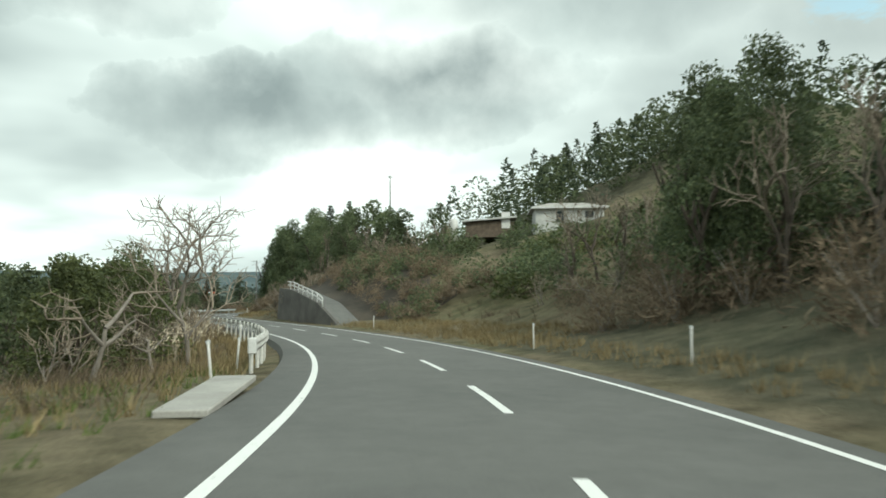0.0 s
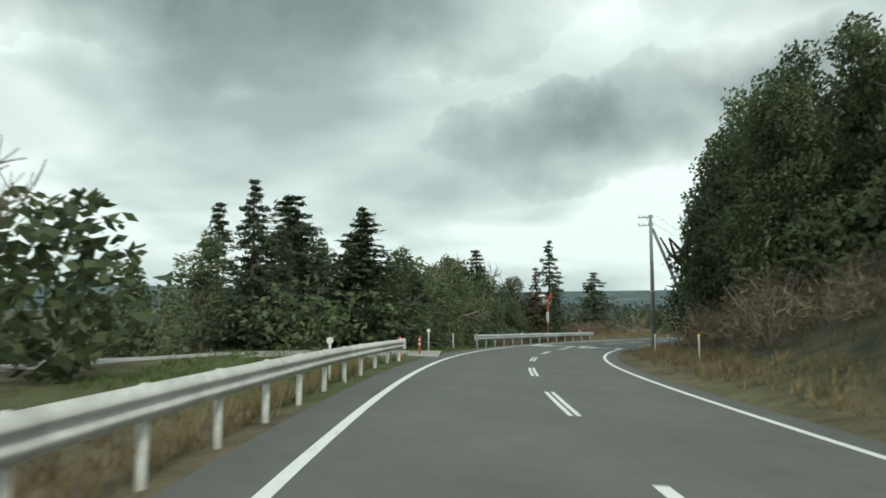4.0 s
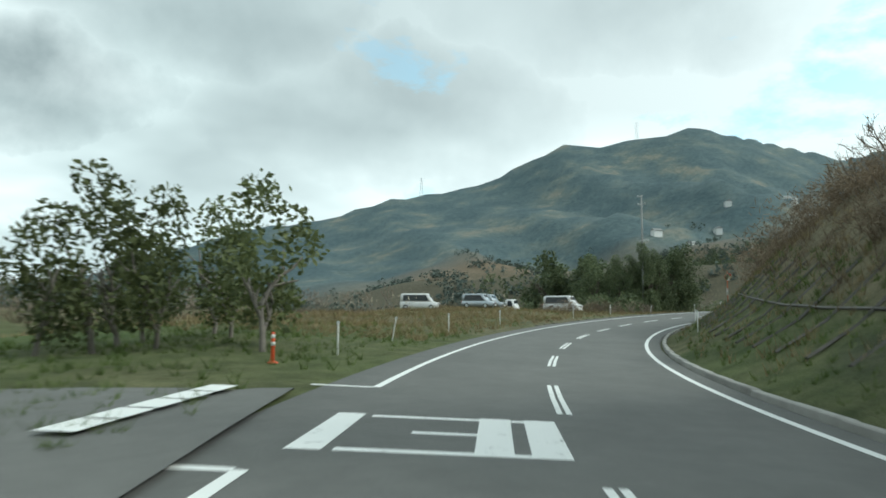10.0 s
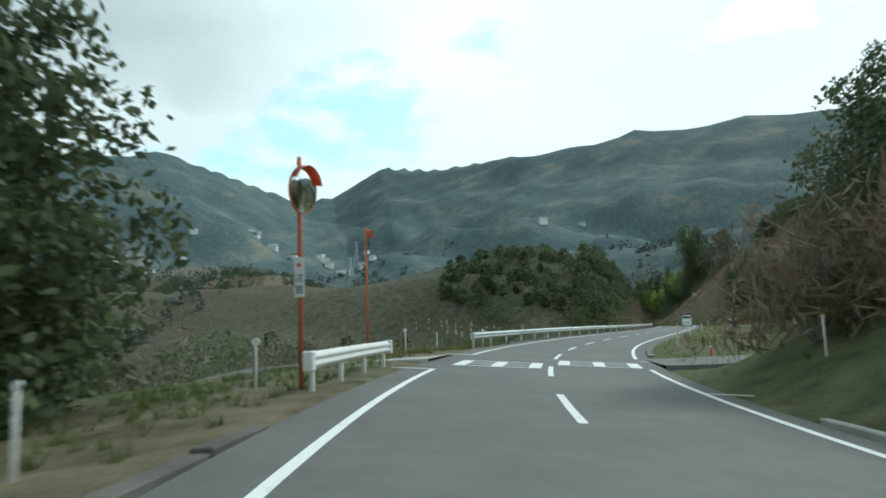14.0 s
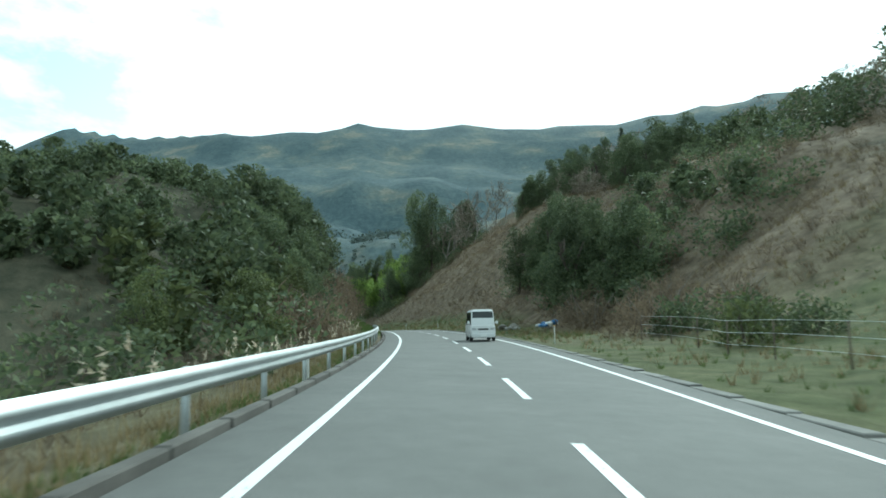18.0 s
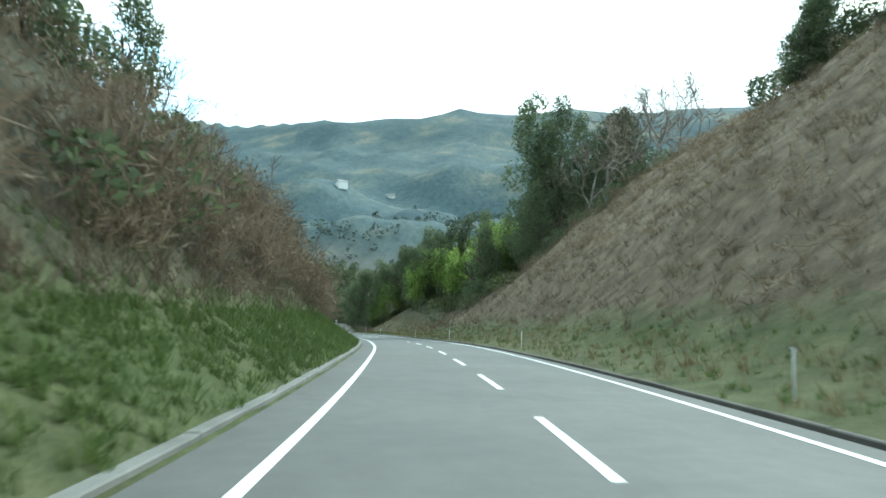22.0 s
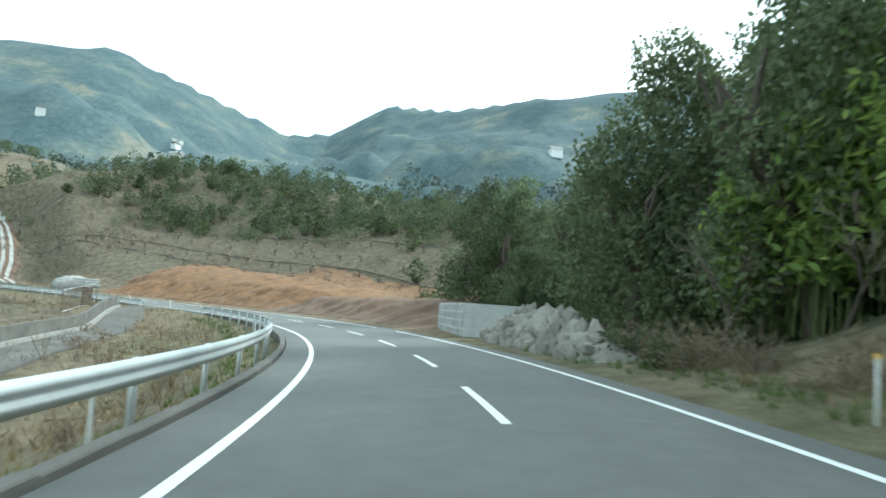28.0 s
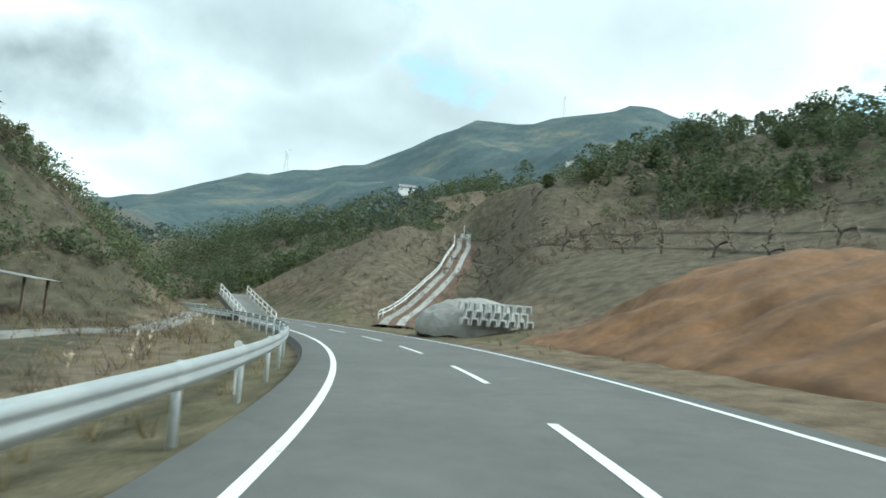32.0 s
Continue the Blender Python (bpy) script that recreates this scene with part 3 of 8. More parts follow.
ASPHALT, PAINT, GROUND = make_asphalt(), make_paint(), make_ground()
STEEL = plain("galvanised_steel", (0.50, 0.54, 0.55), (0.66, 0.69, 0.69), 0.42, 0.55, 30, 0.8, 0.05)
WHITE_STEEL = plain("white_painted_steel", (0.72, 0.73, 0.72), (0.82, 0.82, 0.80), 0.45, 0.0, 25, 1.2, 0.05)
RUSTED_WHITE = plain("worn_white_paint", (0.55, 0.54, 0.50), (0.78, 0.78, 0.75), 0.6, 0.0, 18, 3.0, 0.1)
CONCRETE = plain("concrete", (0.30, 0.29, 0.27), (0.44, 0.43, 0.40), 0.9, 0.0, 25, 1.0, 0.3, "World")
PALE_CONCRETE = plain("pale_concrete", (0.52, 0.53, 0.52), (0.68, 0.69, 0.67), 0.85, 0.0, 20, 1.3, 0.25, "World")
DARK_CONCRETE = plain("stained_concrete", (0.085, 0.08, 0.072), (0.17, 0.16, 0.145), 0.95, 0.0, 18, 0.6, 0.4, "World")
POLE_GREY = plain("pole_concrete", (0.24, 0.245, 0.24), (0.34, 0.345, 0.335), 0.85, 0.0, 20, 0.7, 0.15)
ORANGE = plain("orange_paint", (0.52, 0.12, 0.05), (0.66, 0.19, 0.09), 0.55, 0.0, 20, 2, 0.05)
RED_ORANGE = plain("orange_plastic", (0.72, 0.10, 0.035), (0.80, 0.14, 0.05), 0.5, 0.0, 20, 2, 0.05)
YELLOW = plain("yellow_reflector", (0.70, 0.38, 0.02), (0.80, 0.47, 0.03), 0.3, 0.0, 20, 2, 0.0)
WHITE = plain("white_plastic", (0.74, 0.74, 0.72), (0.82, 0.82, 0.80), 0.4, 0.0, 20, 2, 0.0)
BLACK = plain("black_rubber", (0.015, 0.015, 0.016), (0.03, 0.03, 0.03), 0.7, 0.0, 30, 2, 0.1)
BLACK_PAINT = plain("black_paint", (0.02, 0.02, 0.02), (0.035, 0.035, 0.035), 0.5, 0.0, 30, 2, 0.0)
BARK = plain("bark", (0.075, 0.06, 0.048), (0.15, 0.125, 0.10), 0.95, 0.0, 20, 1.5, 0.6)
PALE_BARK = plain("pale_bark", (0.17, 0.15, 0.13), (0.30, 0.27, 0.235), 0.95, 0.0, 20, 1.5, 0.5)
TIMBER = plain("weathered_timber", (0.10, 0.075, 0.055), (0.19, 0.15, 0.115), 0.9, 0.0, 30, 2, 0.4)
# lighter and greyer than the leaves: a veil of windscreen haze is coloured in
EVERGREEN = leafy("evergreen_leaves", (0.082, 0.112, 0.066), (0.178, 0.214, 0.112), 0.6, 0.38)
OLIVE = leafy("olive_leaves", (0.07, 0.09, 0.04), (0.165, 0.19, 0.08), 0.6, 0.35)
# paled towards blue: the haze over the far woods sits in the leaf colour
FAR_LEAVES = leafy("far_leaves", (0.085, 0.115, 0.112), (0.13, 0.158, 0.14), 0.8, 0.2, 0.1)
CEDAR = leafy("cedar_needles", (0.052, 0.078, 0.054), (0.122, 0.152, 0.092), 0.65, 0.32)
RUSTY = leafy("winter_cedar_needles", (0.07, 0.058, 0.038), (0.12, 0.1, 0.062), 0.65, 0.3)
BAMBOO = leafy("bamboo_leaves", (0.12, 0.20, 0.05), (0.33, 0.42, 0.11), 0.6, 0.45)
TWIG = leafy("bare_twigs", (0.19, 0.16, 0.13), (0.36, 0.31, 0.26), 0.95, 0.0)
BROWN_BRUSH = leafy("brown_brush", (0.145, 0.112, 0.082), (0.29, 0.232, 0.172), 0.95, 0.3)
DRY_GRASS = leafy("dry_grass", (0.184, 0.138, 0.069), (0.380, 0.310, 0.184), 0.9, 0.2)
GREEN_GRASS = leafy("green_grass", (0.075, 0.12, 0.034), (0.18, 0.235, 0.078), 0.8, 0.3)
PLUME = leafy("reed_plumes", (0.42, 0.36, 0.28), (0.58, 0.52, 0.43), 0.95, 0.3)
SOIL = plain("orange_soil", (0.118, 0.062, 0.03), (0.25, 0.132, 0.062), 0.97, 0.0, 5, 0.7, 1.0, "World")
BROWN_SOIL = plain("brown_soil", (0.115, 0.07, 0.047), (0.2, 0.128, 0.088), 0.97, 0.0, 7, 0.5, 1.0, "World")
ROCK = plain("weathered_rock", (0.15, 0.14, 0.12), (0.34, 0.32, 0.28), 0.95, 0.0, 6, 0.8, 1.0, "World")
GLASS = make_glass("dark_window_glass")
MIRROR, _nt, _b = principled("mirror_glass", 0.03, 1.0)
_b.inputs["Base Color"].default_value = (0.80, 0.82, 0.82, 1)
CAR_WHITE = plain("white_car_paint", (0.78, 0.79, 0.79), (0.82, 0.82, 0.82), 0.22, 0.0, 60, 1, 0.0)
CAR_SILVER = plain("silver_car_paint", (0.45, 0.50, 0.54), (0.52, 0.56, 0.60), 0.25, 0.5, 60, 1, 0.0)
# dark soil of the ramp bank, coloured darker still for the shadow on it
SHADED_BANK = plain("shaded_bank_soil", (0.04, 0.035, 0.028), (0.085, 0.072, 0.055), 0.97, 0.0, 9, 0.6, 0.9, "World")
LANE_GREY = plain("worn_lane_concrete", (0.17, 0.168, 0.155), (0.26, 0.255, 0.235), 0.92, 0.0, 22, 0.8, 0.3, "World")

# ---- building helpers ----
def mesh_of(name, verts, faces, material, smooth=False):
    me = bpy.data.meshes.new(name)
    me.from_pydata([tuple(v) for v in verts], [], [tuple(f) for f in faces])
    me.materials.append(material)
    if smooth:
        me.polygons.foreach_set("use_smooth", np.ones(len(me.polygons), dtype=bool))
    me.update()
    return me


def mesh_np(name, verts, faces, material, smooth=False):
    """A mesh from arrays: verts (n, 3), faces (m, 3 or 4)."""
    me = bpy.data.meshes.new(name)
    verts, faces = np.asarray(verts, np.float32), np.asarray(faces, np.int32)
    n, k = faces.shape
    me.vertices.add(len(verts)), me.loops.add(n * k), me.polygons.add(n)
    me.vertices.foreach_set("co", verts.ravel())
    me.loops.foreach_set("vertex_index", faces.ravel())
    me.polygons.foreach_set("loop_start", np.arange(0, n * k, k, dtype=np.int32))
    if smooth:
        me.polygons.foreach_set("use_smooth", np.ones(n, dtype=bool))
    me.materials.append(material)
    me.update(calc_edges=True)
    return me


def part(name, bm, material, parent=None, label=""):
    """Links a bmesh (or a ready mesh) as one mesh object under a thing or part."""
    if isinstance(bm, bpy.types.Mesh):
        me = bm
    else:
        me = bpy.data.meshes.new(name)
        bm.to_mesh(me)
        bm.free()
        me.materials.append(material)
    ob = new(name, me)
    if parent is not None:
        ob.parent = parent
    if label:
        ob["label"] = label
    return ob


def thing(name, label, category, group="", kind="", m=None):
    ob = new(name)
    ob.empty_display_size = 0.2
    tagged(ob, label, category, group, kind)
    if m is not None:
        ob.matrix_basis = m
    return ob


def box(bm, x0, y0, z0, x1, y1, z1, bevel=0.0):
    r = bmesh.ops.create_cube(bm, size=1, matrix=Matrix.LocRotScale(((x0 + x1) / 2, (y0 + y1) / 2, (z0 + z1) / 2), None, (x1 - x0, y1 - y0, z1 - z0)))
    if bevel:
        es = list({e for v in r["verts"] for e in v.link_edges})
        bmesh.ops.bevel(bm, geom=es, offset=bevel, segments=1, affect="EDGES")
    return bm


def box_bm(*a, bevel=0.0):
    return box(bmesh.new(), *a, bevel=bevel)


def tube(bm, points, radii, sides=8, cap=True):
    """A round bar through points."""
    rings = []
    pts = [Vector(p) for p in points]
    for i, p in enumerate(pts):
        a = (pts[min(i + 1, len(pts) - 1)] - pts[max(i - 1, 0)]).normalized()
        side = a.cross(Vector((0, 0, 1)) if abs(a.z) < 0.9 else Vector((1, 0, 0))).normalized()
        up = side.cross(a)
        r = radii[i] if isinstance(radii, (list, tuple)) else radii
        rings.append([bm.verts.new(p + r * (math.cos(k * 2 * math.pi / sides) * side + math.sin(k * 2 * math.pi / sides) * up)) for k in range(sides)])
    for a, b in zip(rings, rings[1:]):
        for k in range(sides):
            f = bm.faces.new((a[k], a[(k + 1) % sides], b[(k + 1) % sides], b[k]))
            f.smooth = sides > 5
    if cap:
        bm.faces.new(rings[0][::-1]), bm.faces.new(rings[-1])
    return bm


def tube_bm(points, radii, sides=8):
    return tube(bmesh.new(), points, radii, sides)


def stand(s, d, lift=0.0, turn=0.0, size=1.0):
    """The pose of a thing that stands on the ground at station s, offset d; its y axis runs along the road."""
    x, y, z = ground_at(s, d)
    return Matrix.Translation((x, y, z + lift)) @ Matrix.Rotation(heading(s) - math.pi / 2 + radians(turn), 4, "Z") @ Matrix.Scale(size, 4)


def on_road(s, d, lift=0.0, turn=0.0):
    x, y, z = at(s, d, lift)
    return Matrix.Translation((float(x), float(y), float(z))) @ Matrix.Rotation(heading(s) - math.pi / 2 + radians(turn), 4, "Z")


def ribbon(name, s0, s1, offsets, lifts, material, step=2.0):
    """A strip along the road through the given offsets and heights over the road's plane."""
    ss = np.linspace(s0, s1, max(2, int(round((s1 - s0) / step)) + 1))
    k = len(offsets)
    verts = []
    for s in ss:
        for d, h in zip(offsets, lifts):
            verts.append([float(v) for v in at(s, d, h)])
    faces = [(i * k + j, i * k + j + 1, (i + 1) * k + j + 1, (i + 1) * k + j) for i in range(len(ss) - 1) for j in range(k - 1)]
    return mesh_of(name, verts, faces, material)


# ---- ground ----
def cover(x, y, s, d):
    """How green, bare, wooded and far each place is; wooded also darkens one shaded bank."""
    t, a = np.interp(s, LS, LT), np.abs(d)
    hgt = lambda v, lo, hi: np.clip((v - lo) / (hi - lo), 0, 1)
    green = np.full(len(s), 0.30)
    green = np.where((d < 0) & (t > 21) & (t < 25.2) & (a < 7.1), 0.85, green)
    green = np.where((d < 0) & (t > 20) & (t < 25.2) & (a >= 7.1) & (a < 18), 0.25, green)
    green = np.where((d < 0) & (t > 9.8) & (t < 11.6) & (a < 40), 0.85, green)
    green = np.where((d < 0) & (t > 4.6) & (t < 6.3) & (a < 14), 0.8, green)
    green = np.where((d > 0) & (t > 7.9) & (t < 9.8) & (a < 20), 0.9, green)
    green = np.where((d > 0) & (t > 10) & (t < 15.1) & (a < 8), 0.75, green)
    green = np.where((d > 0) & (t > 14.6) & (t < 19.6) & (a < 40), 0.7, green)
    green = np.where((d > 0) & (t > 19.6) & (t < 27.9) & (a < 9), 0.65, green)
    green = np.where((d > 0) & (t > 20) & (t < 27.5) & (a > 10), -0.25, green)
    green = np.where((d < 0) & (t > 11.6) & (t < 14) & (a < 40), 0.5, green)
    green = np.where((d < 0) & (t > 25.3) & (t < 31), 0.25, green)
    green = np.where(t > 30.5, np.where(a > 9, -0.15, 0.2), green)
    green = np.where((d < 0) & (t > 14.6) & (t < 16.4) & (a > 11) & (a < 40), 0.85, green)
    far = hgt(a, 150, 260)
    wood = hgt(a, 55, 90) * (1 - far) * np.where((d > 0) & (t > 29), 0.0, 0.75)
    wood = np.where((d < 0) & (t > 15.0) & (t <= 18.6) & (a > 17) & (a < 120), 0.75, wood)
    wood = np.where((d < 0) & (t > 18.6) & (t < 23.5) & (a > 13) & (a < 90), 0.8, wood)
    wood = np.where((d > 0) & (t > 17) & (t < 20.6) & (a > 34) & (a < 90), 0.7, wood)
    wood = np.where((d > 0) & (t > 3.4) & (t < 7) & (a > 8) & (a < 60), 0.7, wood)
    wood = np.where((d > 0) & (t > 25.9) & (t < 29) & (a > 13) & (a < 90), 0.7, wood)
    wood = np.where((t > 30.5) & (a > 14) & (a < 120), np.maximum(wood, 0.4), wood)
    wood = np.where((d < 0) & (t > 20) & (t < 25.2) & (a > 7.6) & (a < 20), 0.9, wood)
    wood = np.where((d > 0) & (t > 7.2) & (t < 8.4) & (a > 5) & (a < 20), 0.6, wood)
    # the first bank on the right: its shade painted with the dark wood colour
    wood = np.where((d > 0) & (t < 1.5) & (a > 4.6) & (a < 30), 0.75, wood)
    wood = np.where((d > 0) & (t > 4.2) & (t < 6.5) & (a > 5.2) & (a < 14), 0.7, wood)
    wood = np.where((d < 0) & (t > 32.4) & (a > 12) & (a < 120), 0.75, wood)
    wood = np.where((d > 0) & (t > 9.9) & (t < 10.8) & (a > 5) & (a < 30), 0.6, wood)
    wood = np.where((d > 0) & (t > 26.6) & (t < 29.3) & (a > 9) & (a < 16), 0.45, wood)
    soil = np.where((d > 0) & (t > 29.2) & (t < 33.2) & (a < 11) & (a > 4.2), 0.08, 0.0)
    green = np.where((d > 0) & (t > 29.6) & (t < 33.6) & (a < 7), -0.3, green)
    return dict(green=green, wood=wood, far=far, soil=soil)


def spread(lo, hi, step, reach):
    """Grid lines: even between lo and hi, ever wider outside."""
    core = np.arange(lo, hi + step, step)
    out, w, v = [], step, hi
    while v < hi + reach:
        w = min(w * 1.09, 60.0)
        v += w
        out.append(v)
    out = np.array(out)
    return np.r_[(lo + core[-1] - out)[::-1] - (core[-1] - hi), core, out]


def build_ground():
    gx, gy = spread(-40, 640, 2.5, 2700), spread(-140, 190, 2.5, 2700)
    X, Y = np.meshgrid(gx, gy)
    x, y = X.ravel(), Y.ravel()
    s, d = to_sd(x, y)
    z = height_sd(x, y, s, d)
    a = np.abs(d)
    z = np.where(a < 9.5, z - 0.8 * np.clip((9.5 - a) / 2.0, 0, 1), z)       # the road and its verges lie over the sheet here
    nx, ny = len(gx), len(gy)
    i = (np.arange(ny - 1)[:, None] * nx + np.arange(nx - 1)[None, :]).ravel()
    grid = np.c_[i, i + 1, i + nx + 1, i + nx]
    # verges: finer strips along both sides of the road
    offs = np.array((-11.5, -9.5, -8, -6.8, -5.8, -5.0, -4.4, -3.9, 0.0, 3.3, 3.65, 4.3, 5.0, 6.0, 7.2, 8.5, 10, 12))
    ss = np.arange(1, LS[-1] - 1, 1.5)
    S, D = np.meshgrid(ss, offs, indexing="ij")
    S, D = S.ravel(), D.ravel()
    vx, vy, vz = at(S, D)
    s2, d2 = to_sd(vx, vy)
    vh = height_sd(vx, vy, S, D)
    n = noise.noise
    wob = np.array([n((px * 0.9, py * 0.9, 0)) for px, py in zip(vx, vy)])
    vh = vh + np.where(np.abs(D) > 4.2, 0.10 * wob, 0) + np.where(np.abs(D) < 4.1, -0.10, 0.0)
    vh = np.where((D < -11) | (D > 11.5), vh - 0.25, vh)
    k, m = len(offs), len(ss)
    j = (np.arange(m - 1)[:, None] * k + np.arange(k - 1)[None, :]).ravel() + len(x)
    strip = np.c_[j, j + 1, j + k + 1, j + k]
    verts = np.r_[np.c_[x, y, z], np.c_[vx, vy, vh]]
    me = mesh_np("ground", verts, np.r_[grid, strip], GROUND, True)
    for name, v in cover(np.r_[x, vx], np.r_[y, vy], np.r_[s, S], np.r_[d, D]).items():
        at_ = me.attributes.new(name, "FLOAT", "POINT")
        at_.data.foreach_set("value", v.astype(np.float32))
    return tagged(new("ground", me), "grassy verges, brown winter slopes and wooded hills", "ground", kind="structure")


build_ground()

# ---- road ----
ROAD_END = LS[-1] - 3


def build_road():
    ss = np.arange(2, ROAD_END, 1.5)
    offs = np.array((-4.15, -3.6, -2.6, -1.9, -1.0, -0.3, 0.4, 1.0, 1.8, 2.5, 3.2, 3.7))
    S, D = np.meshgrid(ss, offs, indexing="ij")
    x, y, z = at(S.ravel(), D.ravel(), 0.0)
    k, m = len(offs), len(ss)
    j = (np.arange(m - 1)[:, None] * k + np.arange(k - 1)[None, :]).ravel()
    me = mesh_np("road", np.c_[x, y, z], np.c_[j, j + 1, j + k + 1, j + k], ASPHALT, True)
    wear = np.interp(D.ravel(), (-4.15, -3.4, -2.5, -1.7, -0.9, 0.0, 0.9, 1.7, 2.5, 3.2, 3.7), (0.5, 0.2, 0.12, 0.0, 0.12, 0.05, 0.12, 0.0, 0.12, 0.25, 0.6))
    me.attributes.new("wear", "FLOAT", "POINT").data.foreach_set("value", wear.astype(np.float32))
    road = tagged(new("road", me), "two-lane grey asphalt road with worn white lines", "road", kind="structure")
    skirt = ribbon("road_edge", 2, ROAD_END, (-4.15, -4.3), (0.0, -0.25), ASPHALT)
    part("road_edge", skirt, ASPHALT, road)
    part("road_edge", ribbon("road_edge", 2, ROAD_END, (3.85, 3.7), (-0.25, 0.0), ASPHALT), ASPHALT, road)
    return road


road = build_road()
LIFT = 0.006


def stripe(s0, s1, d0, d1, name="edge_line"):
    n = max(2, int((s1 - s0) / 1.5) + 1)
    me = ribbon(name, s0, s1, (d0, d1), (LIFT, LIFT), PAINT, (s1 - s0) / (n - 1) if n > 1 else 1)
    return part(name, me, PAINT, road)


def edge_line(t0, t1, where):
    """An edge line 15 cm wide that wanders a little with the road."""
    ss = np.linspace(st(t0), st(t1), int((st(t1) - st(t0)) / 1.5) + 2)
    verts = [[float(v) for v in at(s, where(s) + q, LIFT)] for s in ss for q in (-0.075, 0.075)]
    part("edge_line", mesh_of("edge_line", verts, [(2 * i, 2 * i + 1, 2 * i + 3, 2 * i + 2) for i in range(len(ss) - 1)], PAINT), PAINT, road)


# edge lines, open where side roads join
for t0, t1 in ((-4, 10.30), (10.62, 14.95), (15.35, 47)):
    edge_line(t0, t1, left_line)
for t0, t1 in ((-4, 6.55), (7.15, 9.78), (10.24, 15.12), (15.42, 29.75), (29.95, 47)):
    edge_line(t0, t1, right_line)

# middle line: dashes; where they were painted twice the two coats lie side by side
DASH_N = (0, 3, 6, 12, 13, 15, 18, 20, 23, 25, 26, 30, 33, 36, 38, 44, 48, 50, 53, 57, 60, 66, 70, 72, 75, 79, 81)
DASH_S = (99.9, 121.9, 145.4, 195.3, 203.3, 218.1, 241.2, 255.4, 277.3, 293.3, 301.7, 331.8, 356.8, 382.5, 399.2, 449.9, 483.2, 500.0, 524.6, 558.1, 584.6, 636.2, 672.0, 690.0, 717.1, 753.5, 773.2)
for k in range(-11, 112):
    if k < 0:
        s0 = DASH_S[0] + k * 7.6
    elif k > 81:
        s0 = DASH_S[-1] + (k - 81) * 9.0
    else:
        s0 = float(np.interp(k, DASH_N, DASH_S))
    if s0 < 4 or s0 > ROAD_END - 6:
        continue
    period = float(np.interp(s0, (90, 250, 500, 620, 760), (7.5, 7.6, 8.3, 8.6, 9.2)))
    if st(4.4) < s0 < st(13.6):
        stripe(s0, s0 + period * 0.5, -0.11, -0.025, "centre_dash"), stripe(s0, s0 + period * 0.5, 0.025, 0.11, "centre_dash")
    else:
        stripe(s0, s0 + period * 0.5, -0.075, 0.075, "centre_dash")

# ---- plants ----
def diamonds(rng, centres, length, width, outward=None, droop=0.0):
    """One small lance-shaped leaf or clump at each centre: vertices and faces."""
    n = len(centres)
    a = rng.normal(size=(n, 3))
    if outward is not None:
        a = a * 0.8 + outward
    a[:, 2] -= droop
    a /= np.linalg.norm(a, axis=1)[:, None] + 1e-9
    b = np.cross(a, rng.normal(size=(n, 3)))
    b /= np.linalg.norm(b, axis=1)[:, None] + 1e-9
    L = (length * rng.uniform(0.6, 1.3, n))[:, None]
    W = (width * rng.uniform(0.6, 1.3, n))[:, None]
    v = np.stack((centres - a * L, centres + b * W, centres + a * L, centres - b * W), axis=1).reshape(-1, 3)
    return v, np.arange(4 * n).reshape(-1, 4)


def branches(rng, base, way, length, radius, depth, spread_, up, out, twig=0.4):
    """Grows limbs: appends (points, radii, depth)."""
    pts, p, w = [base], np.array(base, float), np.array(way, float)
    n = 4 if depth > 1 else 2
    for i in range(n):
        w = w + rng.normal(size=3) * 0.14 + np.array((0, 0, up * 0.08))
        w /= np.linalg.norm(w)
        p = p + w * length / n
        pts.append(tuple(p))
    out.append((pts, [radius * (1 - 0.5 * i / n) for i in range(n + 1)], depth))
    if depth == 0:
        return
    kids = 3 if depth > 1 else 4
    for k in range(kids):
        f = rng.uniform(0.45, 1.0) if k else 1.0
        i = min(n, max(1, int(round(f * n))))
        side = rng.normal(size=3)
        side -= w * (side @ w)
        side /= np.linalg.norm(side)
        nw = w * (1 - spread_) + side * spread_ + np.array((0, 0, up * 0.25))
        nw /= np.linalg.norm(nw)
        branches(rng, pts[i], nw, length * rng.uniform(0.55, 0.8), radius * (0.62 if k else 0.72), depth - 1, spread_ * 1.05, up, out, twig)


def limb_mesh(name, limbs, material, sides):
    verts, faces = [], []
    for pts, radii, _ in limbs:
        base = len(verts)
        for i, p in enumerate(pts):
            p = np.array(p)
            a = np.array(pts[min(i + 1, len(pts) - 1)]) - np.array(pts[max(i - 1, 0)])
            a = a / (np.linalg.norm(a) + 1e-9)
            s = np.cross(a, (0.31, 0.17, 0.93))
            s /= np.linalg.norm(s) + 1e-9
            u = np.cross(s, a)
            for k in range(sides):
                c = 2 * math.pi * k / sides
                verts.append(p + radii[i] * (math.cos(c) * s + math.sin(c) * u))
        for i in range(len(pts) - 1):
            for k in range(sides):
                faces.append((base + i * sides + k, base + i * sides + (k + 1) % sides, base + (i + 1) * sides + (k + 1) % sides, base + (i + 1) * sides + k))
    return mesh_np(name, np.array(verts), np.array(faces), material, True)


PLANTS = {}


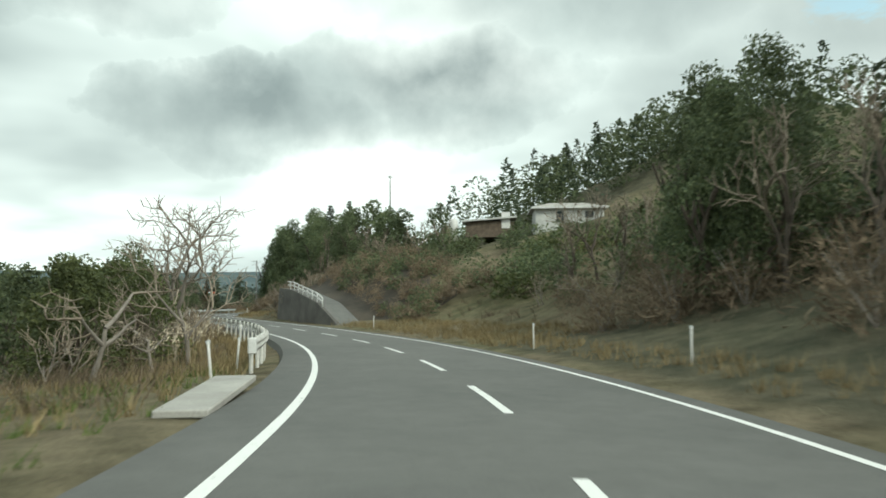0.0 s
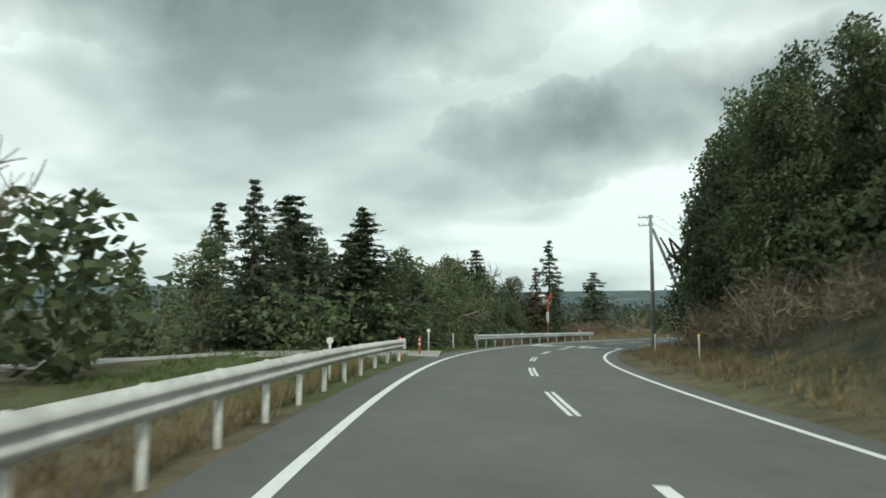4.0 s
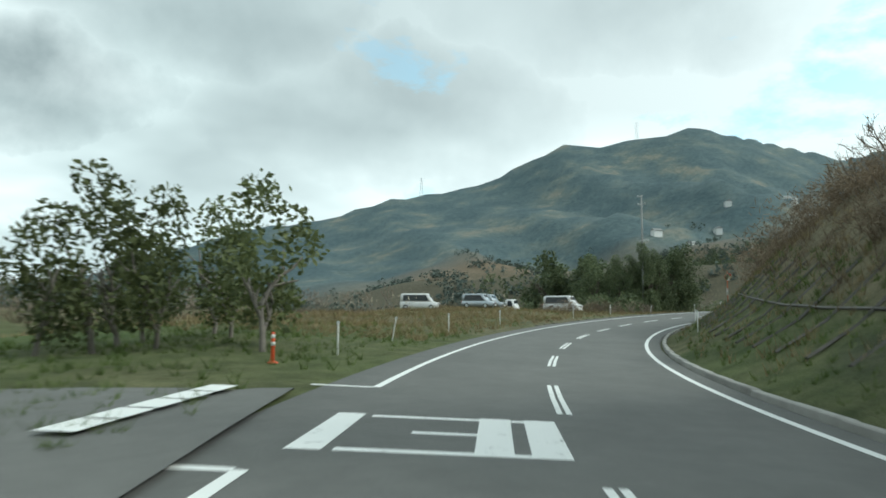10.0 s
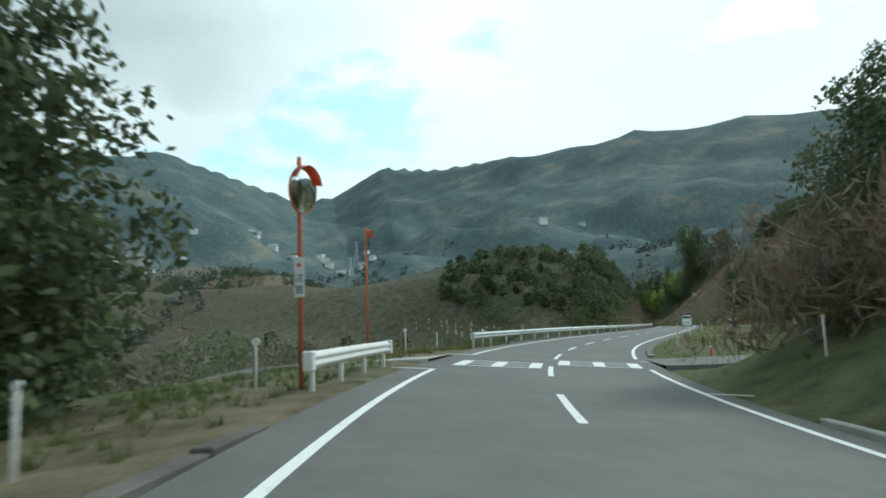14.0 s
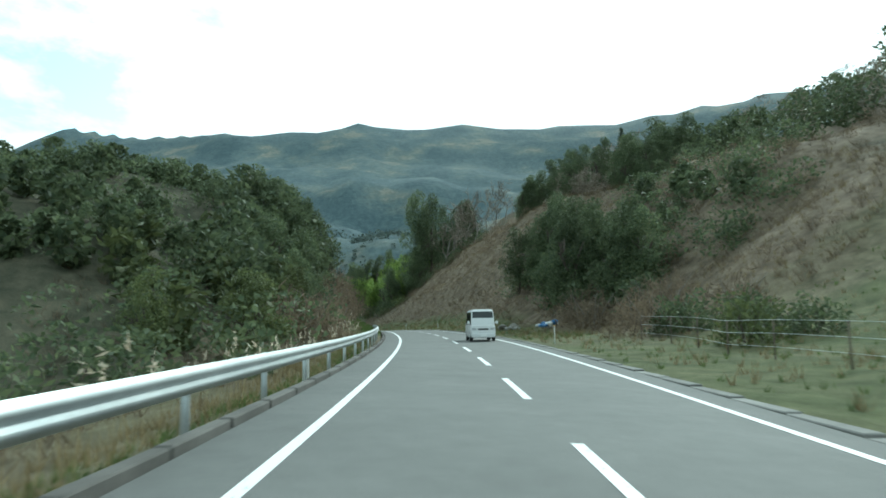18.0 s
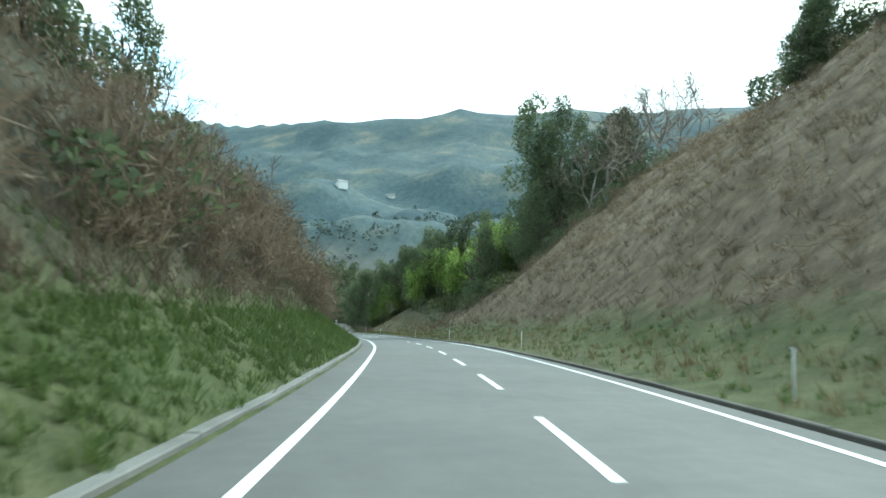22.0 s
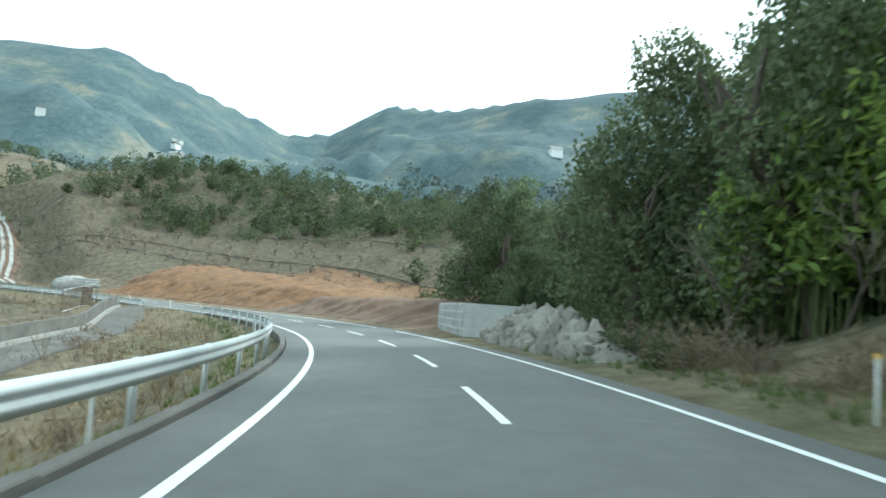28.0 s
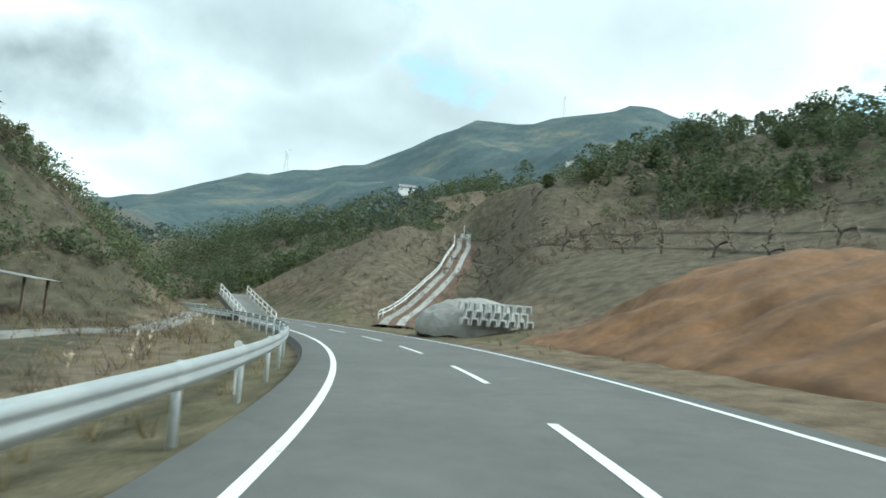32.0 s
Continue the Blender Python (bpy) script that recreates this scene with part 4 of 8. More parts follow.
def bare_tree(seed, high, spread_=0.42, up=0.5, bark=BARK, depth=4, stems=1):
    rng = np.random.default_rng(seed)
    limbs = []
    for k in range(stems):
        w = np.array((rng.normal() * 0.12 * stems, rng.normal() * 0.12 * stems, 1.0))
        branches(rng, (0.15 * k * rng.normal(), 0.15 * k * rng.normal(), -0.2), w / np.linalg.norm(w), high * 0.36, high * (0.016 if depth == 5 else 0.034 if high < 3.2 else 0.020) / stems ** 0.4, depth, spread_, up, limbs)
    thick = [l for l in limbs if l[2] >= depth - 1]
    thin = [l for l in limbs if l[2] < depth - 1]
    return [("trunk", limb_mesh("trunk", thick, bark, 6)), ("twig_crown", limb_mesh("twig_crown", thin, TWIG, 3))]


def leafy_tree(seed, high, wide, leaves, material, n=1700, size=0.30, low=0.18, bark=BARK, lumps=9):
    rng = np.random.default_rng(seed)
    limbs = []
    branches(rng, (0, 0, -0.2), (rng.normal() * 0.05, rng.normal() * 0.05, 1.0), high * 0.31, high * 0.022, 2, 0.34, 0.4, limbs)
    cs, rs = [], []
    for k in range(lumps):
        f = (k + 0.5) / lumps
        z = high * (low + (0.93 - low) * f)
        r = wide * (0.55 + 0.45 * math.sin(math.pi * min(1, f * 0.85 + 0.2))) * (1.15 - 0.75 * f * f)
        a = rng.uniform(0, 6.283)
        cs.append((math.cos(a) * r * 0.55, math.sin(a) * r * 0.55, z)), rs.append((wide * rng.uniform(0.34, 0.5)) * (1.1 - 0.4 * f))
    cs, rs = np.array(cs), np.array(rs)
    pick = rng.choice(lumps, n, p=rs ** 2 / (rs ** 2).sum())
    u = rng.normal(size=(n, 3))
    u /= np.linalg.norm(u, axis=1)[:, None]
    rad = rs[pick] * rng.uniform(0.35, 1.0, n) ** 0.5 * (1 + 0.25 * rng.normal(size=n) * 0.5)
    pts = cs[pick] + u * rad[:, None] * np.array((1, 1, 0.85))
    v, f = diamonds(rng, pts, size, size * 0.55, u * 0.5, 0.2)
    return [("trunk", limb_mesh("trunk", limbs, bark, 5)), ("crown", mesh_np("crown", v, f, leaves))]


def conifer(seed, high, wide, leaves, n=1500, size=0.30, bare=0.08, ragged=0.25, bark=BARK):
    rng = np.random.default_rng(seed)
    limbs = [([(0, 0, -0.2), (0.02, 0.01, high * 0.5), (0.0, 0.03, high * 0.98)], [high * 0.02, high * 0.013, 0.015], 3)]
    pts, out = [], []
    tiers = int(9 + high * 1.6)
    for k in range(tiers):
        f = (k + 0.5) / tiers
        z0 = high * (bare + (1 - bare) * f)
        reach = wide * (1 - f) ** 0.8 * rng.uniform(1 - ragged, 1 + ragged) + 0.12
        for j in range(5):
            a = rng.uniform(0, 6.283)
            tip = np.array((math.cos(a) * reach, math.sin(a) * reach, -0.18 * reach + 0.05))
            limbs.append(([(0, 0, z0), tuple(tip * 0.6 + (0, 0, z0)), tuple(tip * 0.95 + (0, 0, z0))], [0.02 + 0.012 * reach, 0.015, 0.006], 0))
            m = max(3, int(n / (tiers * 5) * (0.45 + 1.2 * (1 - f))))
            q = rng.uniform(0.15, 1.0, m)[:, None]
            pts.append(tip * q + np.array((0, 0, z0)) + rng.normal(size=(m, 3)) * np.array((0.13, 0.13, 0.10)) * (0.4 + reach * 0.4))
            out.append(np.repeat((tip / (np.linalg.norm(tip) + 1e-6))[None], m, 0))
    v, f = diamonds(rng, np.concatenate(pts), size, size * 0.32, np.concatenate(out) * 1.1, 0.25)
    return [("trunk", limb_mesh("trunk", limbs, bark, 5)), ("crown", mesh_np("crown", v, f, leaves))]


def bamboo_clump(seed, high, wide, culms=16, n=1500):
    rng = np.random.default_rng(seed)
    limbs, pts = [], []
    for k in range(culms):
        x, y = rng.uniform(-wide, wide, 2) * 0.6
        h = high * rng.uniform(0.75, 1.05)
        bx, by = rng.normal(size=2) * 0.10 * h
        line = [(x + bx * f * f, y + by * f * f, h * f * (1 - 0.06 * f)) for f in (0, 0.3, 0.6, 0.85, 1.0)]
        limbs.append((line, [0.05, 0.045, 0.035, 0.02, 0.008], 0))
        m = n // culms
        f = rng.uniform(0.3, 1.0, m)
        c = np.stack((x + bx * f * f, y + by * f * f, h * f * (1 - 0.06 * f)), axis=1)
        pts.append(c + rng.normal(size=(m, 3)) * np.array((0.5, 0.5, 0.3)) * (0.4 + 0.7 * np.sin(f * 3.0))[:, None])
    v, f = diamonds(rng, np.concatenate(pts), 0.30, 0.10, None, 0.7)
    return [("cane", limb_mesh("cane", limbs, OLIVE, 4)), ("foliage", mesh_np("foliage", v, f, BAMBOO))]


def bush(seed, high, wide, leaves, n=600, size=0.16):
    rng = np.random.default_rng(seed)
    u = rng.normal(size=(n, 3))
    u /= np.linalg.norm(u, axis=1)[:, None]
    u[:, 2] = np.abs(u[:, 2])
    lump = 1 + 0.3 * np.sin(u[:, 0] * 5 + seed) * np.cos(u[:, 1] * 4 + seed)
    pts = u * (rng.uniform(0.3, 1, n) ** 0.5 * lump)[:, None] * np.array((wide, wide, high))
    v, f = diamonds(rng, pts, size, size * 0.5, u * 0.6)
    limbs = []
    for k in range(5):
        a = rng.uniform(0, 6.283)
        limbs.append(([(0, 0, -0.1), (math.cos(a) * wide * 0.3, math.sin(a) * wide * 0.3, high * 0.4), (math.cos(a) * wide * 0.6, math.sin(a) * wide * 0.6, high * 0.8)], [0.03, 0.02, 0.008], 0))
    return [("stem", limb_mesh("stem", limbs, BARK, 4)), ("foliage", mesh_np("foliage", v, f, leaves))]


def twig_bush(seed, high, wide, n=480):
    """A withered bush: fine straw-thin twigs bristling from a few stems."""
    rng = np.random.default_rng(seed)
    u = rng.normal(size=(n, 3))
    u /= np.linalg.norm(u, axis=1)[:, None]
    u[:, 2] = np.abs(u[:, 2])
    lump = 1 + 0.35 * np.sin(u[:, 0] * 5 + seed) * np.cos(u[:, 1] * 4 + seed)
    pts = u * (rng.uniform(0.2, 1, n) ** 0.6 * lump)[:, None] * np.array((wide, wide, high))
    v, f = diamonds(rng, pts, 0.30, 0.022, u * 0.7 + np.array((0, 0, 0.4)))
    w, g = diamonds(rng, pts[::3] * 0.95, 0.10, 0.05, u[::3])
    limbs = []
    for k in range(7):
        a = rng.uniform(0, 6.283)
        limbs.append(([(0, 0, -0.1), (math.cos(a) * wide * 0.35, math.sin(a) * wide * 0.35, high * 0.5), (math.cos(a) * wide * 0.7, math.sin(a) * wide * 0.7, high * 0.95)], [0.03, 0.02, 0.006], 0))
    return [("stem", limb_mesh("stem", limbs, PALE_BARK, 4)), ("brushwood", mesh_np("brushwood", np.r_[v, w], np.r_[f, g + len(v)], BROWN_BRUSH))]


KINDS = {
    "evergreen": ("broadleaf_tree", "dark evergreen broadleaf tree on the hillside", "tree", "evergreen trees", [lambda k=k: leafy_tree(10 + k, 8.0, 2.9, EVERGREEN, None, 4600, 0.135, 0.10, BARK, 17) for k in range(4)]),
    "tall": ("broadleaf_tree", "tall dense evergreen tree in the roadside wood", "tree", "tall evergreen trees", [lambda k=k: leafy_tree(15 + k, 14.0, 4.0, EVERGREEN, None, 8000, 0.155, 0.08, BARK, 24) for k in range(3)]),
    "olive": ("broadleaf_tree", "olive-green broadleaf tree with loose foliage", "tree", "olive green trees", [lambda k=k: leafy_tree(30 + k, 6.0, 2.4, OLIVE, None, 4000, 0.115, 0.06, BARK, 12) for k in range(3)]),
    "thin": ("small_tree", "small thin-leaved tree standing in rough grass", "tree", "thin roadside trees", [lambda k=k: leafy_tree(50 + k, 4.6, 1.7, OLIVE, None, 1200, 0.11, 0.2, PALE_BARK) for k in range(2)]),
    "cedar": ("cedar_tree", "tall dark green cedar with drooping boughs", "tree", "cedars", [lambda k=k: conifer(70 + k, 10.0, 2.3, CEDAR, 5200, 0.18) for k in range(3)]),
    "rusty": ("cedar_tree", "slender cedar with rusty winter needles", "tree", "rusty cedars", [lambda k=k: conifer(80 + k, 9.0, 1.5, RUSTY if k else CEDAR, 1300, 0.26, 0.05, 0.45) for k in range(2)]),
    "pine": ("pine_tree", "young green pine with bushy whorled boughs", "tree", "pines", [lambda: conifer(90, 7.5, 2.5, CEDAR, 5200, 0.16, 0.03, 0.35)]),
    "bare": ("bare_tree", "leafless winter tree with fine grey-brown twigs", "tree", "bare trees", [lambda k=k: bare_tree(100 + k, 8.0, 0.40, 0.5, BARK, 4) for k in range(4)]),
    "winter": ("bare_tree", "tall leafless roadside tree with fine spreading twigs", "tree", "bare trees", [lambda k=k: bare_tree(110 + k, 8.5, 0.45, 0.35, PALE_BARK, 5) for k in range(2)]),
    "gnarled": ("bare_tree", "gnarled leafless tree with pale crooked branches", "tree", "gnarled bare trees", [lambda k=k: bare_tree(120 + k, 5.5, 0.62, 0.1, PALE_BARK, 4) for k in range(2)]),
    "shrub": ("bare_shrub", "leafless grey shrub with many thin stems", "shrub", "bare shrubs", [lambda k=k: bare_tree(140 + k, 3.6, 0.38, 0.6, PALE_BARK, 3, 3) for k in range(3)]),
    "orchard": ("orchard_tree", "pruned leafless orchard tree on a terraced slope", "tree", "orchard trees", [lambda k=k: bare_tree(160 + k, 3.0, 0.75, 0.35, BARK, 3) for k in range(2)]),
    "bamboo": ("bamboo_clump", "yellow-green bamboo clump leaning over the slope", "bamboo", "bamboo clumps", [lambda k=k: bamboo_clump(180 + k, 9.0, 2.2) for k in range(3)]),
    "green_bush": ("bush", "dense dark green bush", "bush", "green bushes", [lambda k=k: bush(200 + k, 1.8, 1.5, EVERGREEN if k else OLIVE, 700, 0.13) for k in range(2)]),
    "brown_bush": ("bush", "brown withered bush and vines", "bush", "withered bushes", [lambda k=k: twig_bush(220 + k, 2.0, 1.7) for k in range(2)]),
    "evergreen_far": ("broadleaf_tree", "dark evergreen broadleaf tree on the hillside", "tree", "evergreen trees", [lambda k=k: leafy_tree(10 + k, 8.0, 2.9, EVERGREEN, None, 1700, 0.225, 0.10, BARK, 13) for k in range(3)]),
    "olive_far": ("broadleaf_tree", "olive-green broadleaf tree with loose foliage", "tree", "olive green trees", [lambda k=k: leafy_tree(30 + k, 6.0, 2.4, OLIVE, None, 1400, 0.21, 0.08, BARK, 12) for k in range(2)]),
}
dice = random.Random(7)


def plant(kind, x, y, size=1.0, turn=None, wide=1.0, which=None, label=""):
    """Sets one plant on the ground at a place."""
    if kind in ("evergreen", "olive") and abs(to_sd(x, y)[1][0]) > 17:
        kind, which = kind + "_far", None
    name, text, cat, group, models = KINDS[kind]
    k = dice.randrange(len(models)) if which is None else which
    z = float(height(x, y)[0])
    m = Matrix.Translation((x, y, z - 0.08)) @ Matrix.Rotation(dice.uniform(0, 6.283) if turn is None else turn, 4, "Z") @ Matrix.Diagonal((size * wide, size * wide, size, 1))
    if (kind, k) not in PLANTS:
        ob = thing(name, text, cat, group, m=m)
        for pn, me in models[k]():
            kid = part(pn, me, None, ob)
            if pn == "cane":
                kid["kind"] = "stuff"
        PLANTS[kind, k] = ob
    else:
        src = PLANTS[kind, k]
        keep = src.scale.copy()
        ob = copy_thing(src, m @ Matrix.Diagonal((1 / keep.x, 1 / keep.y, 1 / keep.z, 1)))
    if label:
        ob["label"] = label
    return ob


def grow(kind, t, d, size=1.0, **more):
    x, y, _ = at(st(t), d)
    return plant(kind, float(x), float(y), size, **more)


def in_yard(x, y, low=False):
    """The open slope below the farmhouse, kept clear of trees."""
    u, v = (x - 38) * -0.5 + (y + 26.5) * -0.866, (x - 38) * 0.866 - (y + 26.5) * 0.5
    return -2 < u < (8 if low else 34) and abs(v) < 8.5


def by_shed(x, y):
    """The open strip between the road and the field shed."""
    u = max(0.0, min(1.0, ((x - 479) * 14 + (y - 22) * 34) / (14 ** 2 + 34 ** 2)))
    return math.hypot(x - 479 - 14 * u, y - 22 - 34 * u) < 6.5


HILL = []       # trees too far to tell apart: joined below as woods
HILL_KIND = {"evergreen": (8.0, 2.9), "olive": (6.0, 2.4), "cedar": (10.0, 2.0), "bare": (7.0, 2.4), "scrub": (2.2, 1.9), "under": (2.4, 1.7), "shrub": (3.2, 1.8), "green_bush": (2.0, 1.6), "bamboo": (8.5, 2.4)}


def patch_of(kind, count, cx, cy, rx, ry, lo, hi):
    """Far trees or scrub strewn over an ellipse of ground, kept off the road."""
    n = 0
    while n < count:
        a, r = dice.uniform(0, 6.283), math.sqrt(dice.random())
        x, y = cx + rx * r * math.cos(a), cy + ry * r * math.sin(a)
        n += 1
        if abs(to_sd(x, y)[1][0]) > 9 and not in_yard(x, y):
            HILL.append((x, y, dice.uniform(lo, hi), kind))


def scrub_of(kind, count, t0, t1, d0, d1, lo, hi):
    for k in range(count):
        x, y, _ = at(dice.uniform(st(t0), st(t1)), dice.uniform(d0, d1))
        if abs(to_sd(x, y)[1][0]) > 8 and not in_yard(float(x), float(y), kind in ("scrub", "under")) and not by_shed(float(x), float(y)):
            HILL.append((float(x), float(y), dice.uniform(lo, hi), kind))


def stand_of(kind, count, t0, t1, d0, d1, lo, hi, wide=1.0):
    """A loose stand of plants between two times and two offsets."""
    s0, s1 = st(t0), st(t1)
    done = []
    tries = 0
    while len(done) < count and tries < count * 12:
        tries += 1
        s, d = dice.uniform(s0, s1), d0 + (d1 - d0) * dice.random() ** 0.8
        x, y, _ = at(s, d)
        if any((x - a) ** 2 + (y - b) ** 2 < (lo * 1.6) ** 2 for a, b in done):
            continue
        ss, dd = to_sd(x, y)
        if abs(dd[0]) < 5.8 or by_shed(float(x), float(y)) or in_yard(float(x), float(y), kind in ("green_bush", "brown_bush")):
            continue
        done.append((x, y))
        if abs(dd[0]) > (25 if kind in ("evergreen", "olive") else 40) and kind in HILL_KIND:
            HILL.append((float(x), float(y), dice.uniform(lo, hi), kind))
            continue
        plant(kind, float(x), float(y), dice.uniform(lo, hi), wide=wide * dice.uniform(0.85, 1.15))


# start: wooded hill with the house on one side, scrub and bare trees on the other
stand_of("evergreen", 60, 1.4, 7.0, 44, 100, 0.8, 1.25)
stand_of("evergreen", 26, 0.0, 3.2, 46, 110, 0.9, 1.3)
stand_of("cedar", 12, 2.0, 6.0, 50, 90, 0.8, 1.1)
stand_of("olive", 6, 2.6, 5.0, 30, 40, 0.35, 0.5)
stand_of("shrub", 12, 1.6, 2.9, 13, 26, 0.9, 1.3)
stand_of("bare", 5, 2.2, 3.6, 12, 30, 0.55, 0.8)
stand_of("green_bush", 12, 1.8, 3.6, 16, 34, 0.9, 1.5)
for x, y, k in ((26, -45, 1.2), (28.5, -42.5, 1.1), (30.5, -44.5, 1.3), (24, -47, 1.0), (32.5, -41, 1.2), (22, -50, 1.2), (27, -49, 1.1), (34.5, -38.5, 1.1)):
    plant("green_bush", x, y, k, wide=1.3)
scrub_of("scrub", 24, 0.9, 2.0, 12, 26, 0.5, 0.8)
stand_of("brown_bush", 18, 0.0, 1.7, 8, 17, 0.9, 1.5)
scrub_of("scrub", 24, 0.3, 2.4, 16, 30, 0.7, 1.2)
stand_of("evergreen", 9, 0.2, 1.9, 26, 40, 0.8, 1.2)
for t, d, k in ((1.27, 13, 0.68), (1.38, 14.5, 0.75), (1.47, 16.5, 0.7), (1.2, 14.5, 0.75), (1.6, 19, 0.65)):
    grow("tall", t, d, k, wide=0.9)
grow("cedar", 0.98, 17.5, 1.2), grow("cedar", 0.8, 20, 1.25), grow("cedar", 1.15, 22, 1.1), grow("bare", 1.12, 13.5, 1.0), grow("bare", 0.95, 14.5, 0.9)
stand_of("evergreen", 7, 3.6, 4.6, 13, 26, 0.6, 0.9)
stand_of("bare", 7, 3.5, 4.6, 9, 16, 0.5, 0.75)
stand_of("brown_bush", 9, 2.9, 4.2, 11, 18, 0.7, 1.1), stand_of("bare", 8, 3.85, 4.2, 5.8, 9, 0.45, 0.6), stand_of("shrub", 8, 3.8, 4.2, 5.8, 8, 0.7, 1.0)
stand_of("bare", 4, 1.9, 2.7, 16, 22, 0.7, 1.0)
grow("gnarled", 1.12, -9.5, 1.0), grow("gnarled", 0.95, -12, 0.9), grow("gnarled", 1.3, -8.4, 0.7)
plant("winter", -2.9, -43.0, 1.6, turn=-0.97, which=1, wide=1.15), grow("winter", 1.62, -7.8, 0.9), grow("winter", 2.25, -9, 0.85)
stand_of("shrub", 16, 1.2, 3.4, -17, -7, 0.7, 1.25), stand_of("shrub", 10, 2.5, 3.2, -9, -6.4, 0.8, 1.1), stand_of("brown_bush", 8, 2.4, 3.2, -9, -6.4, 0.8, 1.1)
stand_of("evergreen", 16, 2.4, 5.2, -39, -15, 0.5, 0.75)
stand_of("olive", 9, 1.5, 3.4, -20, -9.5, 0.8, 1.05)
stand_of("evergreen", 8, 1.9, 4.5, -20, -10, 0.6, 0.85)
scrub_of("evergreen", 40, 3.0, 5.2, -40, -10, 0.6, 0.85)
patch_of("evergreen", 60, 62, -8, 26, 30, 0.8, 1.2), patch_of("cedar", 10, 58, -12, 24, 26, 0.8, 1.1)
stand_of("olive", 9, 1.8, 4.0, -32, -14, 0.55, 0.8)
stand_of("olive", 7, 2.6, 4.6, -14, -8.5, 0.5, 0.8)
stand_of("bare", 4, 3.4, 4.8, -16, -9, 0.6, 0.9)
stand_of("brown_bush", 8, 1.5, 4.4, -11, -6.6, 0.5, 0.8)
# second bend: cedars on the outer side, a wooded bank inside
stand_of("cedar", 9, 5.5, 6.4, -20, -11, 0.6, 0.95)
for t, d, k in ((5.85, -10, 0.78), (6.02, -12, 0.72), (5.76, -13.5, 0.84), (5.95, -15.5, 0.8), (6.08, -8.6, 0.5)):
    grow("cedar", t, d, k, wide=2.1)
for x, y, k in ((-14, 50, 1.1), (-11.5, 48, 1.15), (-8.5, 51, 1.1), (-6.5, 47, 1.15), (-4, 52, 1.2), (-1.5, 49, 1.05), (-10, 45, 0.95), (1.5, 52, 0.9)):
    plant("evergreen", x, y, k, wide=1.15)
plant("cedar", -5.0, 49.0, 1.0, wide=1.3), plant("cedar", -2.2, 50.5, 1.05, wide=1.4), plant("bare", -6.5, 52, 1.35), plant("bare", -12.5, 51, 1.2), plant("bare", -0.5, 53, 1.25)
stand_of("cedar", 5, 6.4, 6.75, -14, -9, 0.4, 0.55)
stand_of("evergreen", 12, 5.9, 6.6, -15, -8.5, 0.6, 0.85)
grow("winter", 6.4, -9.0, 0.95)
stand_of("evergreen", 12, 5.5, 7.4, -30, -12, 0.65, 0.95)
stand_of("evergreen", 6, 6.8, 7.6, -19, -11, 0.4, 0.55)
stand_of("brown_bush", 10, 7.0, 8.0, -12, -7.2, 0.7, 1.0)
stand_of("bare", 6, 6.0, 7.6, -18, -10, 0.75, 1.05)
stand_of("brown_bush", 10, 5.9, 7.4, -10, -6.8, 0.6, 0.9)
plant("rusty", 5.2, 49.7, 1.15, which=0), plant("rusty", 5.9, 51.0, 0.7, which=1), plant("rusty", 3.8, 48.6, 0.85, which=1)
for x, y, k in ((-3.6, 35.8, 1.05), (-3.4, 32.2, 0.95), (-2.2, 39.8, 0.85), (-4.8, 41.5, 0.95), (-0.4, 43.7, 0.7), (-3.1, 45.5, 0.85), (1.6, 46.5, 0.65), (5.0, 51.5, 0.6), (3.2, 49.6, 0.65)):
    plant("evergreen", x, y, k)
plant("cedar", -2.6, 43.0, 0.7)
plant("pine", 11.7, 67.0, 1.05, wide=1.5)
stand_of("evergreen", 12, 4.6, 6.3, 9.5, 24, 0.75, 1.1)
stand_of("cedar", 5, 5.4, 6.5, 12, 22, 0.9, 1.2)
for x, y, k in ((18.0, 37.6, 1.3), (21, 34.5, 1.3), (20.5, 41.5, 1.25), (24, 38.5, 1.3), (25, 44, 1.1)):
    plant("evergreen", x, y, k)
grow("evergreen", 6.62, 11.5, 1.05), grow("evergreen", 6.35, 9.5, 0.85)
plant("winter", 24.5, 50.0, 0.85), plant("winter", 21.5, 45.5, 0.85)
stand_of("bare", 4, 7.0, 7.7, 11, 16, 0.6, 0.85)
stand_of("brown_bush", 16, 7.3, 8.25, 6.3, 10, 0.6, 0.95)
scrub_of("scrub", 14, 7.2, 8.2, 10, 18, 0.6, 1.0)
stand_of("tall", 5, 5.5, 6.4, 12, 18, 0.75, 0.9), stand_of("tall", 9, 5.7, 6.5, 9, 13, 0.75, 0.95)
stand_of("brown_bush", 12, 4.4, 6.4, 7.2, 10, 0.7, 1.1)
stand_of("shrub", 12, 7.4, 9.2, -24, -8, 0.7, 1.1)
stand_of("bare", 5, 7.8, 9.4, -26, -9, 0.5, 0.85)
scrub_of("scrub", 24, 7.5, 9.3, -20, -8, 0.5, 0.9)
grow("winter", 9.2, -9.0, 0.8), grow("bare", 9.5, -17, 0.75)
scrub_of("scrub", 30, 8.2, 9.2, -19, -8.5, 0.6, 1.0)
for x, y, k in ((50, 74.5, 0.95), (54, 73, 0.9), (58, 71.5, 0.95), (53, 68, 1.0), (61, 74, 0.8)):
    plant("evergreen", x, y, k, wide=1.15)
stand_of("brown_bush", 12, 9.98, 10.7, 6.8, 11, 0.8, 1.2)
grow("tall", 10.33, 10.6, 0.66), grow("tall", 10.24, 13, 0.66), grow("tall", 10.45, 13, 0.6)
stand_of("olive", 22, 9.5, 10.55, -26, -8.5, 0.55, 0.8)
